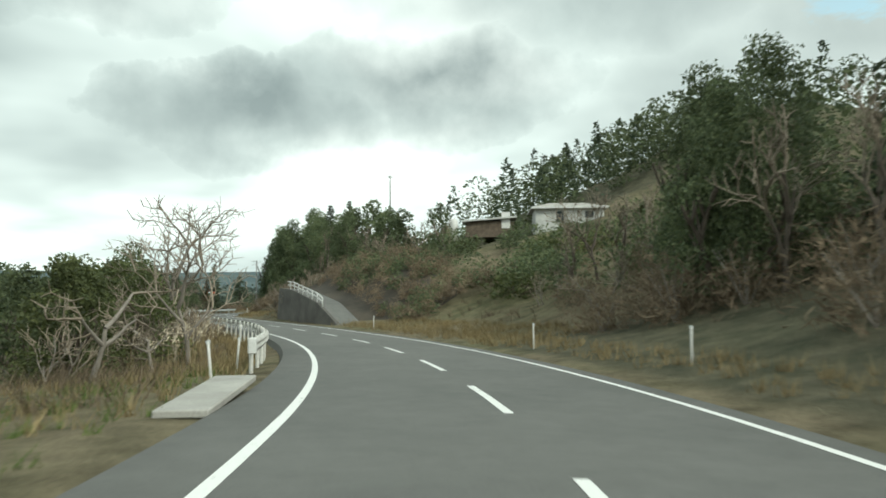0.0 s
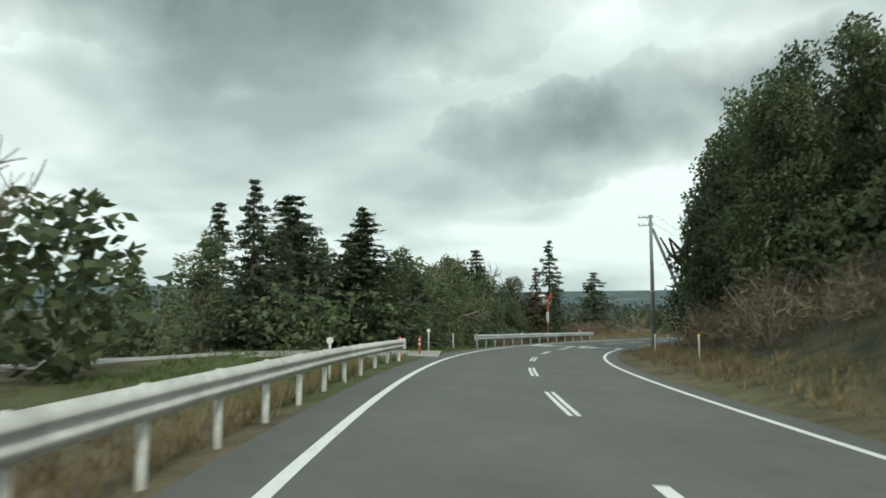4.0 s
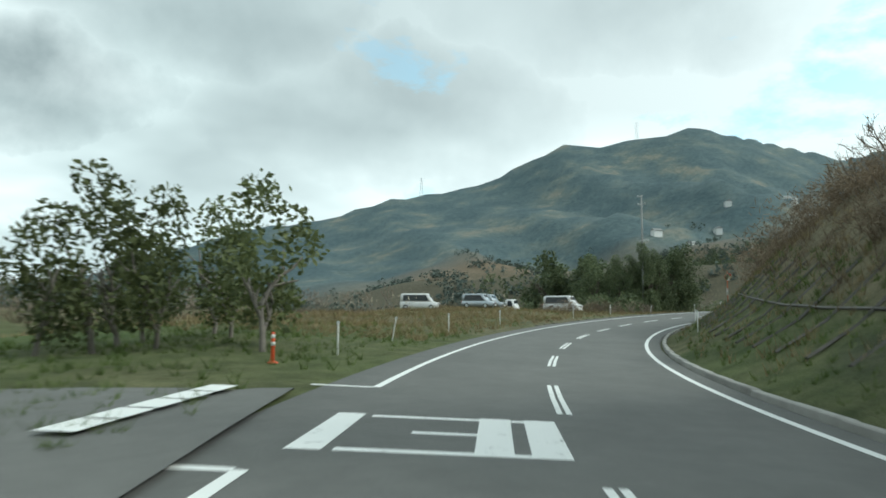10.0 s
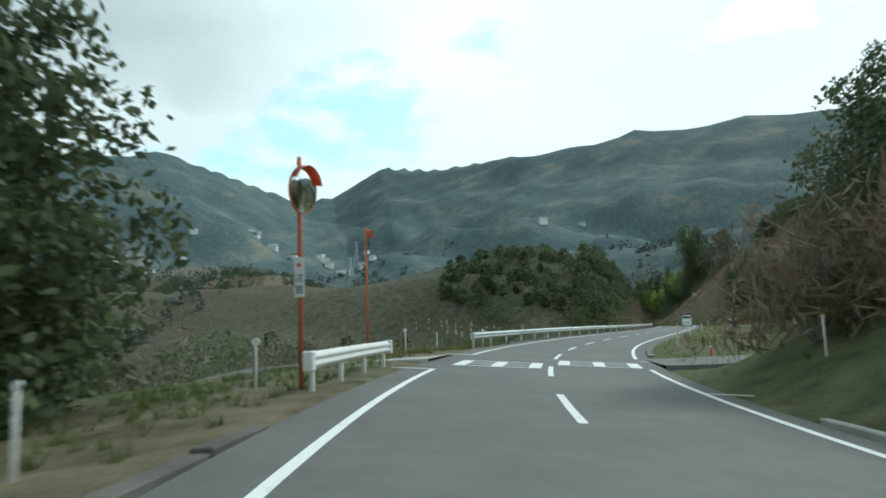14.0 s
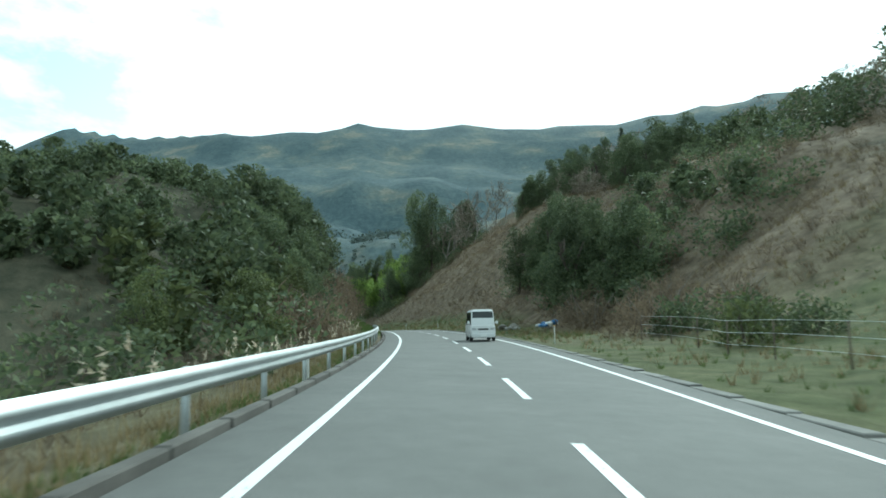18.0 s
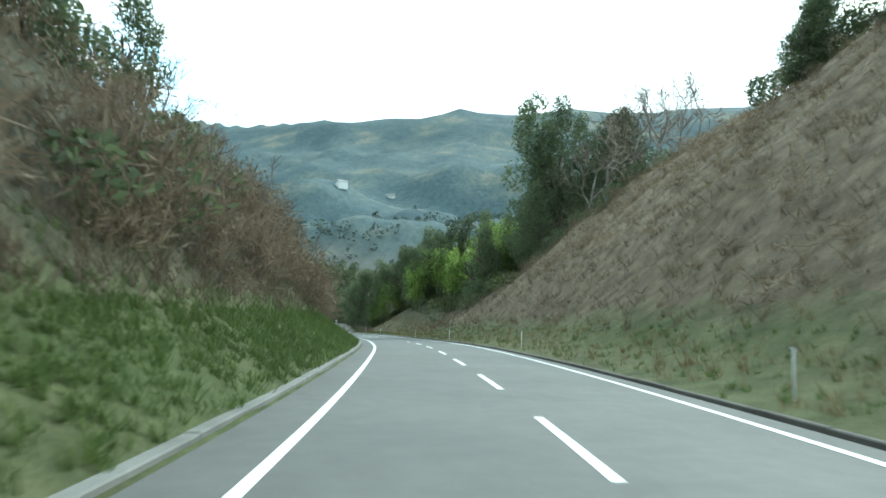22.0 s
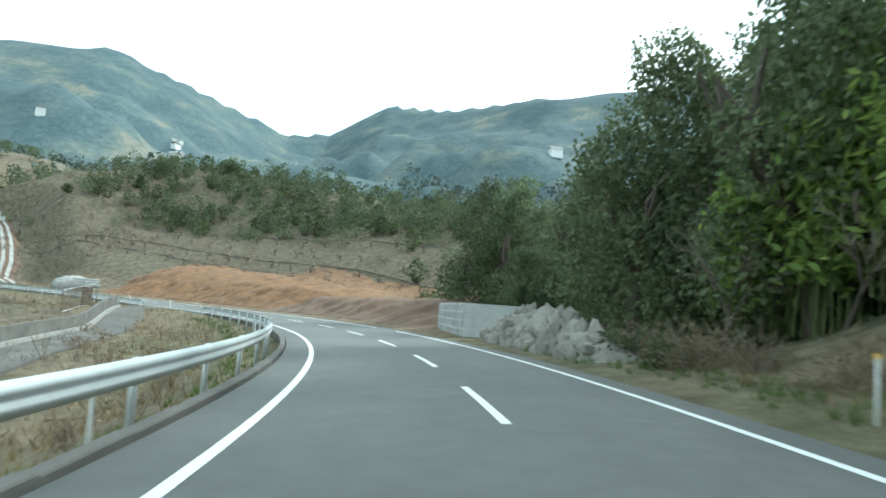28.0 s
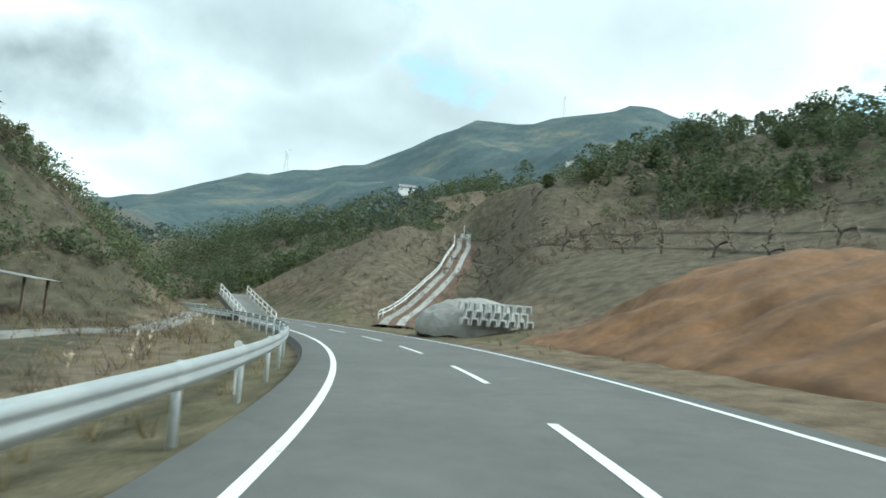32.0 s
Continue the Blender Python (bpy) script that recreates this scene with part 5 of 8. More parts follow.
stand_of("evergreen", 16, 9.2, 11.2, -75, -42, 0.45, 0.65)
stand_of("thin", 8, 10.75, 11.2, -16, -8, 0.9, 1.2)
# the long bend: brown bank inside, field with parked cars outside
stand_of("brown_bush", 12, 10.4, 14.2, 9, 14, 0.8, 1.4), scrub_of("scrub", 40, 10.4, 14.2, 10, 26, 0.7, 1.1)
stand_of("shrub", 18, 10.3, 14.3, 10, 24, 0.6, 0.9)
scrub_of("scrub", 230, 12.2, 15.05, 6.6, 14, 0.7, 1.3), stand_of("brown_bush", 18, 12.8, 15.05, 7.0, 11, 0.9, 1.4), stand_of("bare", 6, 12.8, 14.6, 12, 18, 0.5, 0.7)
grow("tall", 15.05, 10.6, 0.5), stand_of("brown_bush", 7, 14.75, 15.1, 6.4, 9, 1.2, 1.7)
stand_of("bare", 9, 10.3, 14.4, 16, 34, 0.5, 0.8)
stand_of("evergreen", 5, 13.6, 14.6, 16, 26, 0.4, 0.6)
stand_of("shrub", 20, 11.2, 14.0, -39, -30, 0.7, 1.1)
stand_of("shrub", 20, 11.2, 14.0, -60, -40, 0.9, 1.2)
stand_of("evergreen", 14, 11.6, 13.3, -64, -44, 0.45, 0.7)
stand_of("tall", 9, 14.15, 14.62, -17, -9.5, 0.55, 0.7, 0.9)
stand_of("evergreen", 16, 14.0, 14.6, -34, -16, 0.95, 1.25)
scrub_of("under", 60, 13.7, 14.6, -34, -9, 0.8, 1.5)
stand_of("brown_bush", 14, 13.2, 14.2, -14, -7.5, 0.5, 0.85)
plant("evergreen", 137.0, 105.8, 1.2), plant("evergreen", 135.6, 106.6, 1.1), plant("evergreen", 140.0, 108.0, 1.05), plant("evergreen", 139.2, 84.4, 0.75)
stand_of("shrub", 9, 13.6, 14.5, -11, -7.5, 0.5, 0.7)
stand_of("shrub", 14, 14.7, 16.6, -30, -13, 0.6, 0.9)
stand_of("evergreen", 9, 15.0, 17.0, -36, -18, 0.5, 0.75)
stand_of("olive", 14, 15.6, 18.2, -50, -24, 0.5, 0.7)
# straight: orchard and wooded hill on one side, wooded knoll on the other
stand_of("thin", 30, 15.5, 19.2, 12, 34, 0.55, 0.8, 1.2)
stand_of("evergreen", 44, 17.0, 21.0, 41, 95, 0.8, 1.2)
stand_of("evergreen", 22, 20.6, 21.9, 12, 18, 0.75, 1.05)
stand_of("evergreen", 12, 20.6, 22.2, 18, 27, 0.3, 0.45)
patch_of("evergreen", 40, 316, -66, 26, 15, 0.5, 0.8), patch_of("evergreen", 40, 296, -52, 20, 12, 0.5, 0.75)
stand_of("olive", 16, 16.2, 19.5, 36, 80, 0.6, 0.9)
stand_of("brown_bush", 12, 19.6, 21.4, 10, 17, 0.9, 1.4)
stand_of("green_bush", 6, 19.3, 19.9, 9, 14, 0.8, 1.2)
plant("cedar", 314, -68, 1.1), plant("cedar", 318, -64, 0.9)
stand_of("evergreen", 14, 20.6, 22.0, -16, -10.5, 0.7, 0.95)
stand_of("evergreen", 6, 22.0, 22.7, -20, -10.5, 0.7, 0.95)
stand_of("evergreen", 9, 22.5, 23.6, -20, -12, 0.55, 0.8)
stand_of("evergreen", 18, 20.0, 22.0, -36, -18, 0.25, 0.4)
stand_of("evergreen", 8, 22.0, 22.8, -34, -18, 0.5, 0.7)
stand_of("evergreen", 12, 20.6, 23.0, -50, -40, 0.25, 0.4)
stand_of("olive", 8, 19.4, 21.0, -15, -9.5, 0.6, 0.85)
plant("evergreen", 289, 31.5, 1.35, wide=1.25), plant("evergreen", 284, 36, 1.2)
scrub_of("evergreen", 60, 20.2, 22.9, -19, -11, 0.5, 0.85), scrub_of("evergreen", 90, 19.8, 22.9, -42, -19, 0.26, 0.46), scrub_of("olive", 30, 19.6, 22.5, -20, -10, 0.4, 0.65)
stand_of("brown_bush", 22, 20.0, 24.2, -11, -7.6, 1.0, 1.5), scrub_of("scrub", 50, 20.0, 24.2, -18, -9.5, 0.8, 1.3)
stand_of("brown_bush", 26, 24.0, 25.0, -14, -7.4, 0.9, 1.5)
stand_of("shrub", 12, 24.0, 24.9, -13, -8, 0.7, 1.1)
stand_of("shrub", 28, 21.6, 24.7, -18, -8.5, 0.9, 1.3)
stand_of("bare", 8, 21.5, 24.4, -22, -11, 0.45, 0.7)
stand_of("evergreen", 24, 20.8, 25.0, 48, 95, 0.8, 1.2)
stand_of("bare", 20, 20.8, 25.2, 41, 54, 0.9, 1.2)


def tall_tree(x, y, top, kind="tall", wide=0.75):
    """A tree on the crest whose top reaches the given height."""
    size = (top - float(height(x, y)[0])) / {"tall": 14.0, "winter": 9.5}[kind]
    plant(kind, x, y, size, wide=wide)


tall_tree(357.0, -32.0, 40.0), tall_tree(352.5, -34, 38.5), tall_tree(358, -36, 37.5), tall_tree(347.5, -35, 34.5)
for t, d, top in ((26.25, 28, 33), (26.05, 29, 35), (25.9, 30.5, 36), (26.4, 30, 33), (25.75, 32, 37)):
    tall_tree(*(float(v) for v in at(st(t), d)[:2]), top, "winter", 1.0)
scrub_of("under", 30, 25.7, 26.8, 21, 34, 0.6, 1.1), scrub_of("scrub", 40, 25.6, 26.8, 21, 36, 0.8, 1.3)
for k, (x, y) in enumerate(((349, -41.5), (347, -43), (345, -44.5), (344, -46.5), (342, -48), (340, -50))):
    tall_tree(x, y, 42.0 + 0.6 * k, "winter", 0.8)
stand_of("tall", 9, 22.2, 23.6, 34, 42, 0.5, 0.7, 1.2), stand_of("tall", 6, 22.0, 22.7, 30, 35, 0.38, 0.5, 1.1), stand_of("tall", 9, 23.8, 24.9, 33, 40, 0.55, 0.75, 1.2), stand_of("tall", 7, 20.9, 22.1, 12.5, 17, 0.6, 0.75, 1.0), scrub_of("evergreen", 60, 21.2, 23.4, 40, 70, 0.6, 0.95), scrub_of("bare", 26, 22.5, 25.0, 34, 46, 0.5, 0.8)
scrub_of("scrub", 420, 20.0, 27.6, 9, 46, 0.35, 0.8)
stand_of("bamboo", 24, 26.9, 28.4, 17, 30, 0.9, 1.15)
stand_of("tall", 4, 26.3, 26.9, 15, 22, 0.7, 0.9), stand_of("tall", 4, 28.0, 28.5, 16, 25, 0.8, 1.1)
stand_of("tall", 10, 26.4, 29.2, 24, 39, 0.8, 1.1)
stand_of("bamboo", 16, 27.2, 28.6, 26, 40, 0.9, 1.15)
stand_of("green_bush", 10, 26.2, 28.0, 11, 18, 1.0, 1.6)
stand_of("bamboo", 5, 28.4, 28.95, 10, 13, 0.55, 0.75, 1.2)
stand_of("tall", 9, 28.5, 29.2, 14.5, 20, 0.95, 1.2)
stand_of("bamboo", 4, 28.5, 29.0, 11, 14, 0.7, 0.9, 1.2), stand_of("tall", 7, 28.75, 29.25, 10.5, 15, 0.9, 1.15), stand_of("tall", 6, 29.9, 30.35, 12, 20, 0.7, 0.9)
stand_of("bamboo", 6, 28.55, 29.2, 10.5, 15, 0.65, 0.9)
stand_of("tall", 5, 28.2, 28.9, 13, 18, 0.8, 1.05)
stand_of("tall", 6, 28.3, 29.4, 18, 34, 0.8, 1.1)
scrub_of("shrub", 130, 15.0, 18.5, -60, -16, 0.7, 1.3), scrub_of("under", 120, 15.2, 18.5, -60, -15, 0.7, 1.3), scrub_of("evergreen", 26, 16.0, 18.4, -70, -30, 0.35, 0.6), scrub_of("olive", 36, 15.2, 18.5, -60, -20, 0.5, 0.8)
stand_of("bamboo", 12, 27.6, 29.0, 12, 19, 0.95, 1.2)
stand_of("bare", 5, 28.0, 28.9, 9, 14, 0.5, 0.7)
stand_of("tall", 6, 29.4, 29.9, 13, 20, 0.65, 0.85)
stand_of("evergreen", 5, 29.35, 29.9, 10.5, 14, 0.5, 0.7)
scrub_of("scrub", 230, 20.6, 25.0, -13, -6.8, 0.4, 0.8), stand_of("brown_bush", 36, 21.2, 24.9, -9.6, -7.2, 0.65, 0.95), scrub_of("scrub", 100, 7.3, 8.3, 5.8, 12, 0.3, 0.55), scrub_of("under", 24, 7.3, 8.3, 6, 13, 0.4, 0.6), scrub_of("under", 50, 20.6, 25.0, -14, -7.5, 0.5, 0.9)
scrub_of("under", 170, 18.8, 22.7, -40, -8.5, 0.8, 1.5), scrub_of("under", 70, 20.4, 22.0, 11, 38, 0.8, 1.4), scrub_of("under", 90, 26.2, 29.2, 12, 42, 0.8, 1.5)
scrub_of("under", 110, 0.5, 4.2, 14, 42, 0.7, 1.4), scrub_of("under", 60, 5.4, 7.4, -24, -8.5, 0.8, 1.5), scrub_of("under", 40, 4.6, 7.2, 9.5, 22, 0.8, 1.4)
scrub_of("under", 130, 33.8, 41, -50, -10, 0.7, 1.3), scrub_of("under", 120, 30.5, 37.0, 40, 90, 0.8, 1.4)
# the hills round the end of the way: woods on the tops, brown scrub on the slopes
patch_of("evergreen", 110, 622, 12, 46, 58, 0.6, 0.95), scrub_of("evergreen", 120, 31.0, 36.2, 50, 80, 0.45, 0.8), scrub_of("olive", 50, 31.0, 36.2, 44, 76, 0.4, 0.7), patch_of("scrub", 200, 615, 10, 60, 70, 0.7, 1.3)
patch_of("evergreen", 130, 578, 138, 48, 34, 0.5, 0.85), patch_of("olive", 60, 578, 135, 46, 34, 0.5, 0.8), patch_of("bare", 40, 575, 132, 46, 32, 0.4, 0.7)
patch_of("evergreen", 150, 652, 228, 60, 36, 1.2, 1.8), patch_of("olive", 40, 640, 222, 60, 36, 1.1, 1.6), patch_of("evergreen", 200, 665, 165, 80, 75, 0.7, 1.05), patch_of("olive", 60, 640, 150, 90, 70, 0.7, 1.0)
scrub_of("scrub", 260, 29.0, 35.0, 20, 110, 0.5, 1.1), scrub_of("scrub", 260, 34.5, 42.0, 8, 90, 0.5, 1.1)
scrub_of("evergreen", 80, 30.0, 36.0, 50, 90, 0.45, 0.75), scrub_of("evergreen", 60, 29.0, 31.8, 34, 80, 0.4, 0.65), scrub_of("under", 160, 30.0, 36.0, 46, 84, 0.8, 1.4)
scrub_of("scrub", 420, 33.4, 41.0, -60, -9, 0.7, 1.4), scrub_of("evergreen", 46, 35.5, 42.0, -80, -22, 0.5, 0.9)
scrub_of("scrub", 160, 25.3, 31.0, -40, -8, 0.25, 0.5), scrub_of("under", 330, 32.6, 36.5, -60, -12, 0.7, 1.4), scrub_of("scrub", 200, 32.4, 37, -70, -12, 0.7, 1.3)


# ---- things nobody could count: grass, reeds, tangles, far woods ----
def tufts(name, label, rng, places, material, blades, tall, lean, wide):
    """Blades of grass in tufts at the places (n, 3), one object."""
    n = len(places)
    p = np.repeat(places, blades, axis=0)
    m = len(p)
    p = p + np.c_[rng.normal(size=(m, 2)) * tall * 0.18, np.zeros(m)]
    a = rng.uniform(0, 2 * np.pi, m)
    h = tall * rng.uniform(0.45, 1.15, m)
    tip = p + np.c_[np.cos(a) * h * lean * rng.uniform(0.2, 1.3, m), np.sin(a) * h * lean * rng.uniform(0.2, 1.3, m), h]
    side = np.c_[-np.sin(a + 0.6), np.cos(a + 0.6), np.zeros(m)] * (wide * rng.uniform(0.6, 1.3, m))[:, None]
    v = np.stack((p - side, p + side, tip), axis=1).reshape(-1, 3)
    me = mesh_np(name, v, np.arange(3 * m).reshape(-1, 3), material)
    return tagged(new(name, me), label, name.replace("_", " "), kind="stuff")


def scatter(rng, n, t0, t1, d0, d1, lift=-0.03):
    s, d = rng.uniform(st(t0), st(t1), n), d0 + (d1 - d0) * rng.uniform(0, 1, n) ** 0.8
    x, y, _ = at(s, d)
    ss, dd = to_sd(x, y)
    ok = np.abs(dd) > 4.25
    x, y = x[ok], y[ok]
    return np.c_[x, y, height(x, y) + lift]


rng = np.random.default_rng(5)
dry_places = np.concatenate([scatter(rng, *q) for q in (
    (900, -1, 1.2, -5.0, -16), (800, 1, 4.8, -5.6, -9), (900, 0.9, 5.2, -4.95, -5.9), (900, 1.4, 2.8, 4.6, 10), (700, 0, 4.5, 5.0, 7), (600, 4.4, 6.6, 4.6, 6.5), (1300, 7.3, 9.0, -4.9, -13),
    (600, 8, 9.6, -5.2, -7), (6000, 11.3, 14.2, -4.8, -26), (1200, 15.2, 21.0, -5.4, -8), (900, 10.2, 14.4, 4.6, 12), (1200, 15, 20, 4.6, 20), (7000, 19.8, 27.6, 7.5, 34),
    (900, 20.0, 27.8, 4.4, 8), (1200, 25, 31.6, -5.4, -12), (700, 27, 28.6, 5.5, 12), (900, 31.2, 36, -5.0, -18), (600, 33, 38, 4.6, 14))])
tufts("dry_grass", "dry straw-coloured winter grass along the verges", rng, dry_places, DRY_GRASS, 9, 0.40, 0.7, 0.014)
green_places = np.concatenate([scatter(rng, *q) for q in (
    (500, -1, 1.5, -4.8, -9), (900, 4.8, 6.2, -4.6, -13), (500, 6, 7.4, -4.8, -8), (900, 8.6, 10.4, -4.8, -9), (1300, 10.4, 11.8, -4.6, -22), (700, 11.8, 14, -4.6, -20), (900, 7.8, 9.6, 4.8, 15),
    (1700, 10.1, 14.5, 4.5, 10), (500, 14, 15.4, -5, -10), (1500, 14.8, 19.8, 4.6, 24), (1200, 15.3, 21.4, -5.0, -6.6), (6000, 21.2, 25.2, -4.4, -7.2), (900, 21.2, 25.2, -7.0, -8.0), (1300, 20, 28.2, 4.4, 8.5),
    (700, 25.2, 30.8, -4.9, -6.6), (500, 27.6, 29.2, 4.6, 7))])
tufts("green_grass", "fresh green grass on the road banks", rng, green_places, GREEN_GRASS, 11, 0.26, 0.8, 0.014)
brush_places = np.concatenate([scatter(rng, *q) for q in (
    (500, 0.5, 4.6, -18, -6.2), (350, 0.4, 2.6, 9, 24), (420, 4.3, 6.6, 6.5, 14), (500, 6.9, 8.2, 5.6, 16), (700, 7.4, 9.4, -24, -7), (1100, 10.2, 14.4, 8, 22), (500, 11.2, 14.2, -44, -20),
    (700, 15.3, 19, -26, -8), (1100, 19.2, 24.8, -22, -8), (900, 21.4, 25.0, -9.6, -6.9), (3400, 19.8, 27.6, 8, 36), (700, 25, 30.5, -22, -7), (500, 31.2, 38, -40, -8), (1200, 33.6, 38, -36, -8), (900, 34.4, 37.6, 9, 40))])
tufts("winter_brush", "tangle of brown leafless brush on the slopes", rng, brush_places, BROWN_BRUSH, 14, 0.75, 1.1, 0.016)
vine_places = np.concatenate([scatter(rng, *q) for q in ((900, 20.2, 27.4, 9, 44), (350, 20.0, 24.5, -18, -8))])
tufts("dead_creeper", "pale dead creeper lying over the cut slope", rng, vine_places, TWIG, 12, 0.45, 2.4, 0.018)
reed_places = np.concatenate([scatter(rng, *q) for q in ((170, 15.6, 21.2, -6.0, -7.4), (60, 12.3, 13.6, -14, -34), (160, 1.2, 3.6, -6.2, -9), (40, 31.4, 34, -6.4, -10))])
tufts("reed_stalks", "tall pampas stalks behind the guard rail", rng, reed_places, DRY_GRASS, 3, 1.5, 0.25, 0.012)
plume_at = reed_places + np.c_[rng.normal(size=(len(reed_places), 2)) * 0.25, rng.uniform(1.0, 1.6, len(reed_places))]
pv, pf = diamonds(rng, np.repeat(plume_at, 5, axis=0) + rng.normal(size=(5 * len(plume_at), 3)) * (0.02, 0.02, 0.11), 0.10, 0.025, np.array((0.2, 0.1, 1.0)))
tagged(new("reed_plumes", mesh_np("reed_plumes", pv, pf, PLUME)), "pale feathery pampas plumes", "reed plumes", kind="stuff")


def far_woods():
    """Clumps of leaves standing as woods on the slopes beyond the road."""
    g = np.random.default_rng(9)
    n = 60000
    r, b = 130 + 560 * g.uniform(0, 1, n) ** 0.7, g.uniform(0, 2 * np.pi, n)
    x, y = HUB[0] + 60 + r * np.cos(b), HUB[1] + r * np.sin(b)
    s, d = to_sd(x, y)
    t = np.interp(s, LS, LT)
    cut = waves(x, y, 26, 1.0) + 0.6 * waves(x, y, 60, 4.0)
    ok = (np.abs(d) > 95) & (cut + g.normal(0, 0.4, n) > 0.4 + 1.3 * np.clip((r - 400) / 280, 0, 1)) & (x > -200)
    x, y = x[ok][:11000], y[ok][:11000]
    z = height(x, y)
    k = 15
    tall = g.uniform(3.5, 8.5, len(x))
    c = np.repeat(np.c_[x, y, z], k, axis=0)
    u = g.normal(size=(len(c), 3))
    u /= np.linalg.norm(u, axis=1)[:, None]
    T = np.repeat(tall, k)
    c = c + u * np.c_[T * 0.42, T * 0.42, T * 0.45] + np.c_[np.zeros((len(c), 2)), T * 0.5]
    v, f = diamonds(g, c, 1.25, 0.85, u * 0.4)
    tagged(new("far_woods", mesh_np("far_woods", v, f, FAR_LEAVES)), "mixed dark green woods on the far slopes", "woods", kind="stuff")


far_woods()


def hill_woods():
    """The strewn far trees and scrub, joined: crowns of leaves by kind, one object each."""
    looks = {"evergreen": (EVERGREEN, 230, 0.34, 0.5), "olive": (OLIVE, 180, 0.34, 0.5), "cedar": (CEDAR, 130, 0.55, 0.32), "bamboo": (BAMBOO, 170, 0.48, 0.35),
             "bare": (TWIG, 210, 0.75, 0.06), "shrub": (TWIG, 150, 0.5, 0.06), "under": (EVERGREEN, 170, 0.19, 0.5), "scrub": (BROWN_BRUSH, 80, 0.26, 0.10), "green_bush": (OLIVE, 60, 0.34, 0.5)}
    words = {"evergreen": "dark evergreen woods on the hillsides", "olive": "olive-green trees among the woods", "cedar": "dark cedars among the hillside woods", "bamboo": "yellow-green bamboo grove on the slope",
             "bare": "leafless grey trees along the crest", "shrub": "leafless shrubs beyond the field", "scrub": "brown winter scrub on the slopes", "under": "dark green undergrowth between the trees", "green_bush": "green bushes on the slopes"}
    g = np.random.default_rng(21)
    for kind, (material, k, size, slim) in looks.items():
        rows = np.array([(x, y, q) for x, y, q, name in HILL if name == kind])
        if not len(rows):
            continue
        high, wide = HILL_KIND[kind]
        z = height(rows[:, 0], rows[:, 1])
        base = np.repeat(np.c_[rows[:, :2], z], k, axis=0)
        q = np.repeat(rows[:, 2], k)
        u = g.normal(size=(len(base), 3))
        u /= np.linalg.norm(u, axis=1)[:, None]
        f = g.uniform(0, 1, len(base))
        if kind in ("cedar",):
            r = wide * (1 - f) ** 0.8
            lift = high * (0.08 + 0.92 * f)
        else:
            r = wide * np.sqrt(np.clip(1 - (2 * f - 1) ** 2, 0, 1)) * g.uniform(0.45, 1.05, len(base))
            lift = high * (0.06 + 0.9 * f)
            lobe = 1 + 0.35 * np.sin(3 * np.arctan2(u[:, 1], u[:, 0]) + np.repeat(g.uniform(0, 6, len(rows)), k)) * np.sin(f * 9 + np.repeat(g.uniform(0, 6, len(rows)), k))
            r = r * lobe
        side = u[:, :2] / (np.linalg.norm(u[:, :2], axis=1)[:, None] + 1e-6)
        c = base + np.c_[side * (r * q)[:, None], lift * q - 0.1]
        way = np.c_[side, np.full(len(base), 0.9 if kind in ("bare", "shrub", "scrub") else 0.1)] * 0.7
        v, faces = diamonds(g, c, size, size * slim, way, 0.0)
        tagged(new("hill_woods" if kind != "scrub" else "hill_scrub", mesh_np("hill_woods", v, faces, material)), words[kind], "woods" if kind != "scrub" else "scrub", kind="stuff")



# ---- guard rails ----
BEAM = ((0.0, 0.0), (0.035, 0.04), (0.075, 0.085), (0.075, 0.12), (0.02, 0.16), (0.02, 0.19), (0.075, 0.23), (0.075, 0.265), (0.035, 0.31), (0.0, 0.35))


def beam_mesh(s0, s1, d, low, material, side):
    """A corrugated steel beam along the road; its ridges face the traffic."""
    n = 4
    verts, faces = [], []
    for i in range(n + 1):
        s = s0 + (s1 - s0) * i / n
        for back in (0, 1):
            for a, h in BEAM:
                verts.append([float(v) for v in at(s, d + side * (a - 0.012 * back), low + h)])
    k, m = len(BEAM), 2 * len(BEAM)
    for i in range(n):
        for j in range(k - 1):
            for o in (0, k):
                q = (i * m + o + j, i * m + o + j + 1, (i + 1) * m + o + j + 1, (i + 1) * m + o + j)
                faces.append(q if o == 0 else q[::-1])
    me = mesh_of("beam", verts, faces, material, True)
    return me


def post_bm(tall, radius=0.057):
    return tube_bm(((0, 0, -0.9), (0, 0, tall - 0.02), (0, 0, tall)), [radius, radius, radius * 0.6], 10)


POSTS = {}


